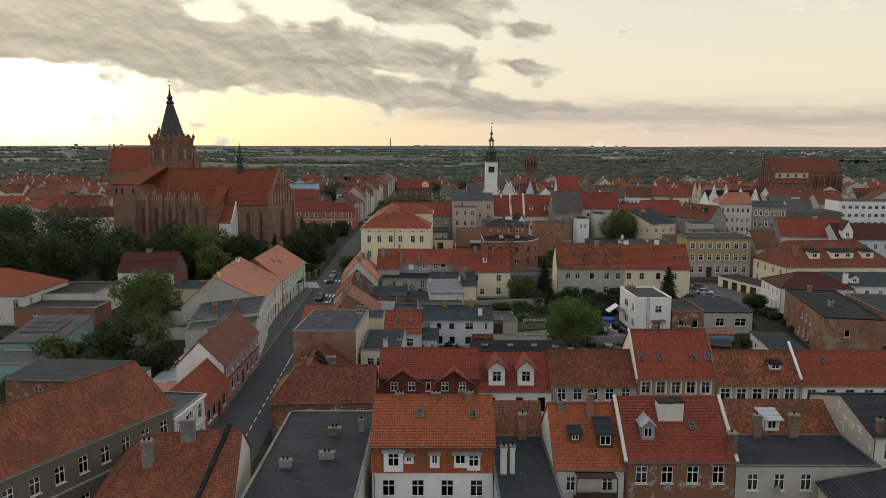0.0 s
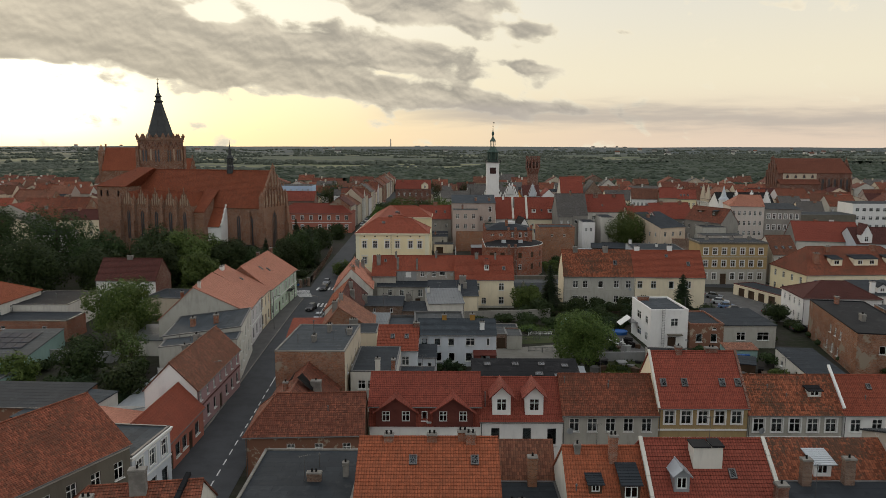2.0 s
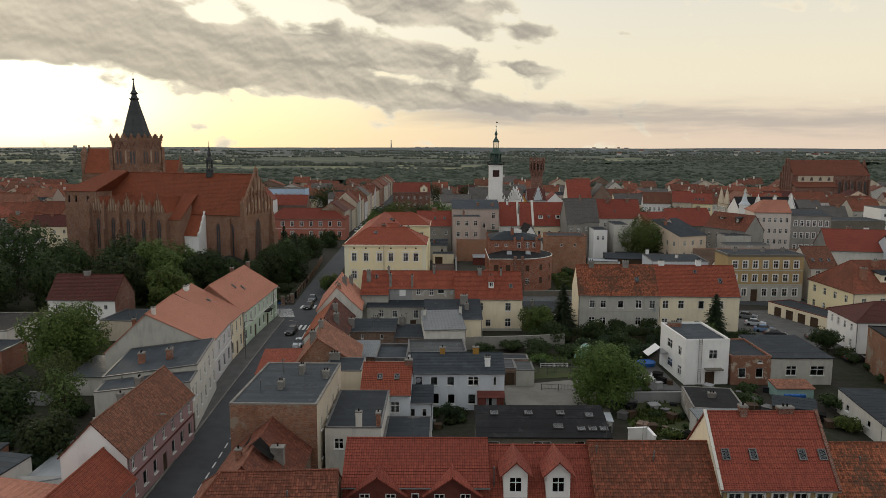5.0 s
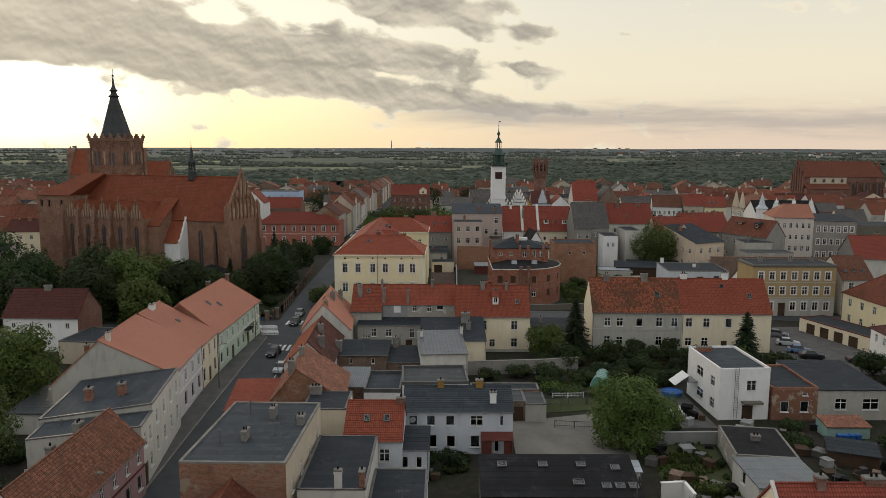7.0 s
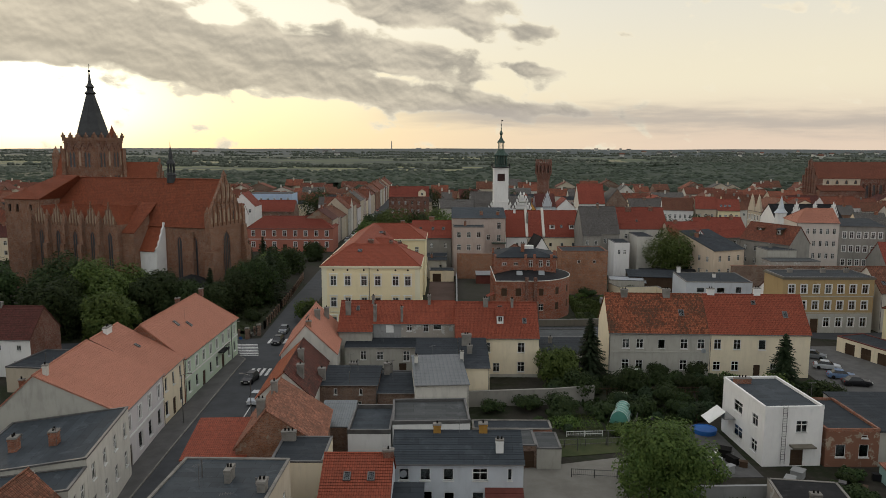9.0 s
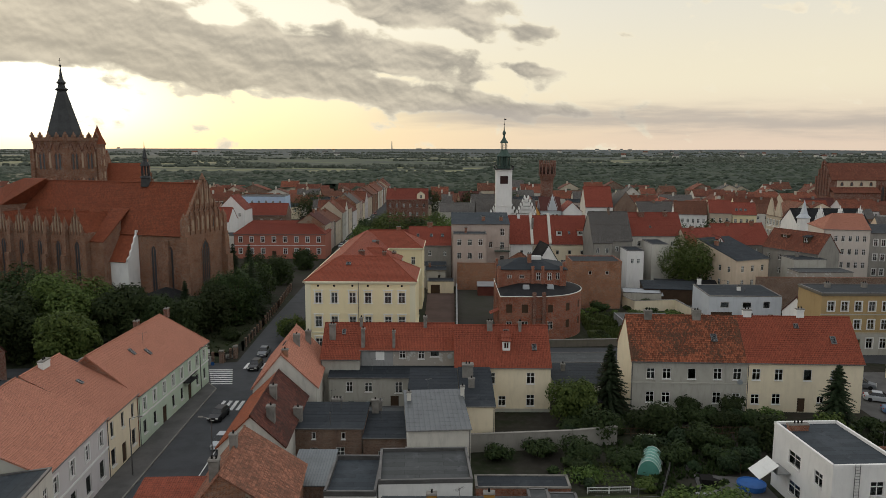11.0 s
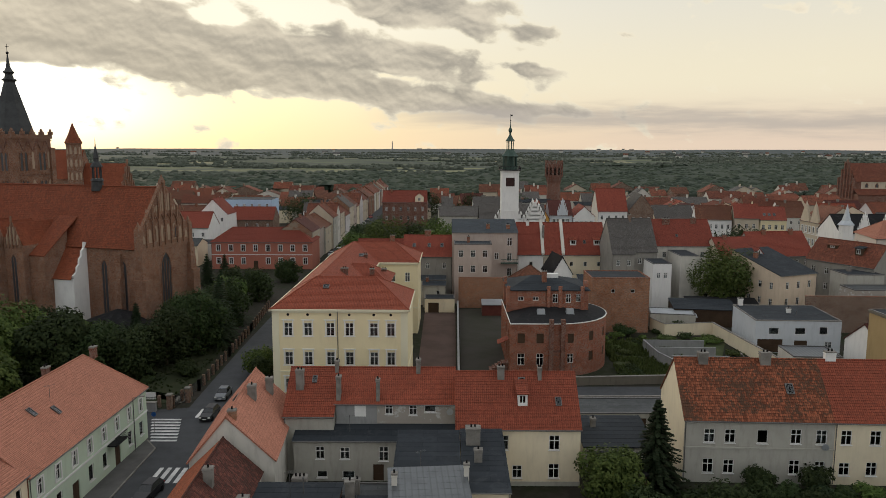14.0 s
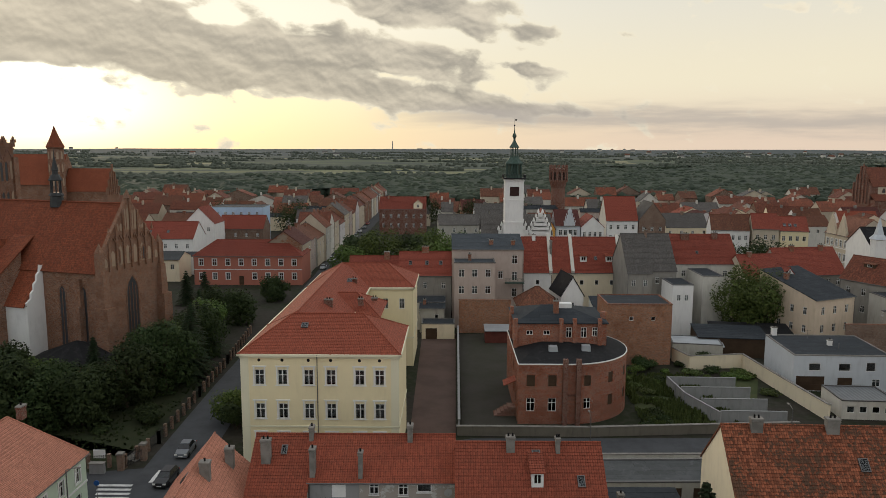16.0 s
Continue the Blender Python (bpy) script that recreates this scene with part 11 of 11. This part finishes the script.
for i in range(6):
    h = thing("garden_chair", "white plastic garden chair on the terrace", "chair", pose(32.5 + (i % 3) * 1.3, 138.5 + (i // 3) * 1.6, 0.04, 0, 0, i * 60), "terrace chairs")
    bm = bmesh.new()
    block(bm, -0.25, 0.25, -0.25, 0.25, 0.40, 0.45)
    part("seat", bm, "paint", h)
    bm = bmesh.new()
    block(bm, -0.25, 0.25, 0.22, 0.27, 0.45, 0.9)
    part("backrest", bm, "paint", h)
    for sx in (-0.22, 0.22):
        for sy in (-0.22, 0.22):
            bm = bmesh.new()
            beam(bm, (sx, sy, 0), (sx, sy, 0.4), 0.025, n=4)
            part("leg", bm, "paint", h)

# ---- gardens, yards and the church lane ----
rg = random.Random(404)
plots = [(14.5, 24.0, 147.0, 153.5, 9, 1.6), (14, 25, 160.5, 166, 8, 2.6), (26.5, 47, 151.5, 160.5, 20, 2.6), (27, 46, 164, 169.5, 9, 2.2), (47, 60, 150, 162, 12, 2.2), (56, 63, 163, 172, 6, 1.8), (29.0, 33.0, 133, 136, 3, 1.4), (26.5, 35, 113, 127, 9, 1.0), (43, 58, 123, 135, 12, 1.6), (-3, 4, 118.5, 123, 6, 1.2), (-60, -46, 100, 126, 16, 2.4), (-84, -66, 98, 130, 14, 2.6), (62, 76, 118, 160, 12, 1.8)]
for x0, x1, y0, y1, n, hm in plots:
    for i in range(n):
        hh = hm * rg.uniform(0.45, 1.25)
        shrub("dark leafy shrub in the crowded back gardens", rg.uniform(x0, x1), rg.uniform(y0, y1), hh, hh * rg.uniform(1.0, 1.7), rg.choice(["leaf_dark", "leaf_dark", "leaf_dark", "needle"]), 500 + i + int(x0 * 7), int(500 + 300 * hh), 0.2)
for x, y, hh, ww, mt in ((43.5, 158.5, 4.6, 4.8, "leaf_dark"), (30.6, 163.0, 4.2, 4.6, "leaf_dark"), (22.0, 161.5, 4.0, 5.0, "leaf_dark"), (50.5, 158.0, 4.4, 4.6, "leaf"), (57.5, 157.0, 3.8, 4.6, "leaf_dark")):
    broadleaf("small bushy fruit tree in the back gardens", x, y, hh, ww, mt, int(x * 9), 2200, 0.22, 0.12, "garden trees")
for pts, lab in (([(29.6, 158.2), (30.4, 153.0), (31.4, 147.6)], "narrow concrete garden path"),):
    for (ax, ay), (bx, by) in zip(pts, pts[1:]):
        sheet("garden_path", lab, "path", "paving", [(ax, ay), (bx, by), (bx + 0.9, by), (ax + 0.9, ay)], 0.06)
for i in range(5):
    y0 = 147.6 + i * 1.25
    h = thing("vegetable_bed", "narrow garden bed with leafy rows", "garden bed", pose(17.0, y0, 0), "garden beds")
    bm = bmesh.new()
    block(bm, 0, 6.2, 0, 0.8, -0.1, 0.16, 0.05)
    part("soil", bm, "dirt", h)
    part("planting", crown_mesh("planting", "leaf", [(0.5 + k * 0.74, 0.4, 0.25, 0.36) for k in range(8)], 620, 0.1, 60 + i), "", h)
fence("wire fence between the garden plots", [(36.5, 151.0), (37.0, 160.5), (46.0, 161.5)], 1.2, mat="wood")
fence("white plank rail at the lawn edge", [(17.6, 146.0), (22.4, 146.3)], 0.7, mat="paint")


def clothes_post(x, y):
    root = thing("clothes_post", "grey steel clothes drying post on the grass", "clothes post", pose(x, y, 0))
    bm = bmesh.new()
    beam(bm, (0, 0, -0.2), (0, 0, 2.1), 0.05)
    part("pole", bm, "gutter", root)
    bm = bmesh.new()
    beam(bm, (-0.8, 0, 2.05), (0.8, 0, 2.05), 0.035)
    part("crossbar", bm, "gutter", root)


clothes_post(22.4, 143.0), clothes_post(18.2, 141.4)

# overgrown lot beside the round villa
for i in range(46):
    x, y = rg.uniform(30, 57), rg.uniform(208.5, 240)
    if (38.5 < x < 52 and 210 < y < 228 and i % 3) or (x < 33 and y > 232):
        continue
    hh = rg.uniform(0.5, 1.5)
    shrub("rank green weeds on the neglected plot", x, y, hh, hh * rg.uniform(1.6, 3.0), rg.choice(["leaf", "leaf_light", "leaf_dark"]), 700 + i, 420, 0.2)
shrub("dark ivy-grown bush on the plot wall", 50.0, 240.5, 2.6, 4.0, "leaf_dark", 760, 1200, 0.22)
shrub("dark ivy-grown bush on the plot wall", 38.0, 237.5, 2.4, 4.4, "leaf_dark", 761, 1200, 0.22)
house("open shed under a pale tin roof", 47.5, 245.0, 7.0, 5.0, 2.6, 0.4, "mono", ang=-12, wall="wood", tile="zinc", gut=False, name="shed", category="shed")
house("long dark timber shed with a tarred roof", 55.0, 250.5, 15.0, 6.5, 3.4, 0.9, "mono", ang=-8, wall="wood", tile="felt_black", gut=False, name="shed", category="shed")
house("small red hipped roof in the back yards", 17.5, 262.5, 9.0, 8.0, 6.2, 3.4, "gable_x", wall="offwhite", tile="brown", hip=(4.2, 4.2))
house("steep black roof with a white side wall", 27.4, 267.0, 5.0, 9.0, 7.6, 4.0, "gable_y", ang=8, wall="white", tile="felt_black", win=[("f", 2.5, 4.6, 0.9, 1.2, "plain")])
house("dark lean-to roofs behind the storehouse", 33.0, 257.0, 9.5, 8.0, 6.0, 1.8, "mono", wall="offwhite", tile="felt", win=wins("f", 3, 3.2, 9.5, 0, 0.9, 1.2, 1.6), chim=[(2.0, 4.0, 1.3, 0.7, 0.6, "cap", 1)])
house("grey back house beside the school yard", -3.4, 263.5, 5.4, 6.0, 5.4, 1.2, "mono", wall="grey", tile="felt", win=[("f", 3.6, 2.8, 0.8, 1.2, "plain")], chim=[(1.0, 2.0, 1.2, 0.6, 0.6, "brick", 1)])
house("flat white shed on the plot wall", 60.5, 213.5, 8.0, 7.0, 2.8, 0, "flat", ang=-4, wall="offwhite", tile="sheet", win=wins("f", 4, 1.0, 8.0, 0, 1.1, 1.0, 1.3, "plain"), name="shed", category="shed")
for i in range(3):
    house("small tarred garden shed in the yards", 20.5 + i * 3.6, 252 + i * 2.0, 3.0, 3.2, 2.4, 0.4, "mono", ang=rg.uniform(-12, 12), wall="wood", tile="felt_black", gut=False, name="shed", category="shed", lite=True)

# dark trees and bushes of the churchyard and its lane
for i, (x, y, hh, ww) in enumerate(((-41.4, 230.5, 12.0, 9.5), (-43.6, 246.0, 10.5, 8.6), (-57.0, 287.0, 9.5, 6.5), (-63.0, 291.0, 9.0, 6.5))):
    conifer("dark pine beside the church lane", x, y, hh, ww, 800 + i, 3600, group="church lane firs")
for i, (x, y, hh, ww, mt) in enumerate(((-46.0, 226.0, 8.0, 8.5, "leaf_dark"), (-46.5, 236.0, 8.5, 8.0, "leaf"), (-47.0, 252.0, 7.5, 7.5, "leaf_dark"), (-48.5, 262.0, 7.0, 7.5, "leaf"), (-44.0, 271.0, 7.5, 8.0, "leaf_dark"), (-52.0, 275.0, 7.0, 7.5, "leaf_dark"), (-55.0, 212.0, 7.0, 8.0, "leaf_dark"), (-60.0, 217.0, 7.0, 7.5, "leaf"), (-71.0, 222.0, 8.0, 9.0, "leaf_dark"), (-42.0, 296.0, 6.0, 7.0, "leaf_dark"), (-78.0, 219.0, 10.0, 11.0, "leaf"))):
    broadleaf("dark leafy tree beside the church lane", x, y, hh, ww, mt, 830 + i, 3400, 0.3, 0.06, "church lane trees")
for i in range(16):
    shrub("dark undergrowth in the churchyard", rg.uniform(-60, -41), rg.uniform(203, 245), rg.uniform(0.8, 2.2), rg.uniform(2.0, 4.0), "leaf_dark", 860 + i, 700, 0.22)
for i, (x, y, hh, ww) in enumerate(((-28.8, 211.0, 5.0, 5.0), (-29.6, 216.0, 3.6, 3.8))):
    shrub("leafy bush against the school wall", x, y, hh, ww, "leaf", 880 + i, 1600, 0.24)
h = thing("sacristy", "low polygonal brick sacristy with a dark roof", "chapel", pose(-61.0, 231.5, 0, 0, 0, -17))
bm = bmesh.new()
lathe(bm, 0, 0, [(7.0, -0.3), (7.0, 3.9)], 10)
part("wall", bm, "church_brick", h)
bm = bmesh.new()
lathe(bm, 0, 0, [(7.3, 3.8), (7.35, 4.0), (0.15, 6.6)], 10)
part("roof", bm, "felt_black", h)
sheet("churchyard_path", "pale trodden path inside the churchyard gate", "path", "sand", [(-37.0, 197.5), (-41.5, 199.8), (-51.5, 204.0), (-52.0, 206.2), (-41.5, 202.2), (-36.6, 200.0)], 0.04)
for x, y in ((-37.8, 195.2), (-36.2, 198.2)):
    h = thing("gate_pillar", "square brick gate pillar with a cap", "gate pillar", pose(x, y, 0), "gate pillars")
    bm = bmesh.new()
    block(bm, -0.35, 0.35, -0.35, 0.35, -0.2, 2.1)
    part("shaft", bm, "brick_brown", h)
    bm = bmesh.new()
    block(bm, -0.45, 0.45, -0.45, 0.45, 2.1, 2.3, 0.05)
    part("cap", bm, "cap", h)
h = thing("metal_gate", "closed iron gate between brick pillars", "gate", pose(-37.6, 195.5, 0, 0, 0, 60))
bm = bmesh.new()
for z in (0.3, 1.5):
    beam(bm, (0, 0, z), (2.7, 0, z), 0.03, n=4)
beam(bm, (0, 0, 0.3), (2.7, 0, 1.5), 0.025, n=4)
part("gate_frame", bm, "iron", h)
for i in range(13):
    bm = bmesh.new()
    beam(bm, (0.1 + i * 0.21, 0, 0.15), (0.1 + i * 0.21, 0, 1.7), 0.016, n=4)
    part("bar", bm, "iron", h)
h = thing("cabinet_box", "pale grey street utility cabinet", "utility box", pose(-40.3, 194.3, 0))
bm = bmesh.new()
block(bm, -0.9, 0.9, -0.3, 0.3, 0, 1.3, 0.04)
part("body", bm, "concrete", h)
bm = bmesh.new()
block(bm, -0.95, 0.95, -0.35, 0.35, 1.3, 1.38, 0.02)
part("lid", bm, "cap", h)


# ---- aerials and dishes on the roofs ----


def roof_aerial(x, y, z, h=2.0, ang=0.0):
    root = thing("roof_aerial", "thin grey television aerial on a roof", "aerial", pose(x, y, z, 0, 0, ang), "roof aerials")
    bm = bmesh.new()
    beam(bm, (0, 0, -1.0), (0, 0, h), 0.025, n=5)
    part("mast", bm, "gutter", root)
    bm = bmesh.new()
    beam(bm, (-0.5, 0, h - 0.1), (0.6, 0, h - 0.1), 0.015, n=4)
    for i in range(6):
        beam(bm, (-0.45 + i * 0.2, -0.3 + 0.02 * i, h - 0.1), (-0.45 + i * 0.2, 0.3 - 0.02 * i, h - 0.1), 0.01, n=3)
    part("boom", bm, "gutter", root)


for x, y, z, h, a in ((-12.5, 66.0, 8.0, 1.8, 20), (-19.5, 112.0, 9.2, 2.2, 70), (-16.0, 108.0, 9.2, 1.6, 10), (14.0, 63.4, 12.4, 1.5, 40), (23.9, 63.2, 13.1, 1.6, 15), (33.0, 62.0, 8.8, 2.0, 60), (-2.2, 90.8, 10.6, 1.5, 0), (20.0, 90.0, 10.7, 1.4, 30), (31.0, 91.0, 12.5, 1.6, 80), (43.0, 90.0, 10.7, 1.5, 10), (-38.0, 124.0, 8.0, 1.8, 20), (3.0, 129.2, 7.2, 1.6, 50), (-12.5, 158.0, 5.8, 2.0, 30), (-6.2, 157.0, 5.3, 1.8, 60), (-9.0, 174.0, 5.4, 1.8, 10), (-41.0, 170.0, 10.6, 1.4, 45), (48.0, 143.0, 7.0, 1.6, 10), (46.0, 177.5, 11.0, 1.4, 20), (-0.5, 163.0, 6.0, 1.7, 35), (66.0, 236.0, 6.2, 1.6, 0), (12.0, 277.0, 17.2, 1.6, 40), (36.0, 289.6, 17.2, 1.5, 10)):
    roof_aerial(x, y, z, h, a)


def wall_dish(x, y, z, ang):
    root = thing("satellite_dish", "small pale satellite dish on a wall", "satellite dish", pose(x, y, z, 0, 0, ang), "satellite dishes")
    bm = bmesh.new()
    lathe(bm, 0, 0, [(0.02, 0.0), (0.22, 0.03), (0.38, 0.10), (0.40, 0.12)], 12)
    for v in bm.verts:
        v.co = V3((v.co.x, -0.35 - v.co.z, v.co.y + 0.05))
    part("bowl", bm, "zinc", root)
    bm = bmesh.new()
    beam(bm, (0, 0.1, -0.1), (0, -0.36, 0.05), 0.025, n=4), beam(bm, (0, -0.4, -0.25), (0, -0.75, 0.05), 0.012, n=4)
    part("bracket", bm, "gutter", root)


for x, y, z, a in ((2.4, 175.4, 7.2, 10), (38.5, 86.0, 4.3, 15), (22.0, 58.0, 5.4, -10), (-3.0, 125.1, 4.6, 20), (57.6, 172.0, 5.0, 0), (44.6, 172.3, 4.4, -15), (32.5, 58.0, 5.2, 12), (15.6, 86.0, 4.2, 0)):
    wall_dish(x, y, z, a)

# low roofs between the cream house and the long grey one
house("low dark felt sheds behind the cream house", 18.2, 175.5, 8.4, 8.0, 3.0, 0.7, "mono", wall="offwhite", tile="felt", gut=False, chim=[(2.0, 5.0, 1.2, 0.6, 0.6, "cap", 1)], doors=[("f", 2.2, 1.0, 2.0)], name="shed", category="shed")
house("tarred lean-to with a dark open front", 19.0, 168.8, 5.0, 5.0, 2.4, 0.6, "mono", ang=6, wall="wood", tile="felt_black", gut=False, doors=[("f", 2.5, 2.2, 1.9)], name="shed", category="shed")
house("long grey flat-roofed garage row by the side street", 17.5, 186.5, 16.0, 6.0, 2.8, 0, "flat", ang=1, wall="grey", tile="felt_grey", par=0.12, doors=[("f", 2.5, 2.3, 2.1), ("f", 6.2, 2.3, 2.1), ("f", 9.9, 2.3, 2.1), ("f", 13.5, 2.3, 2.1)], name="garage", category="garage")
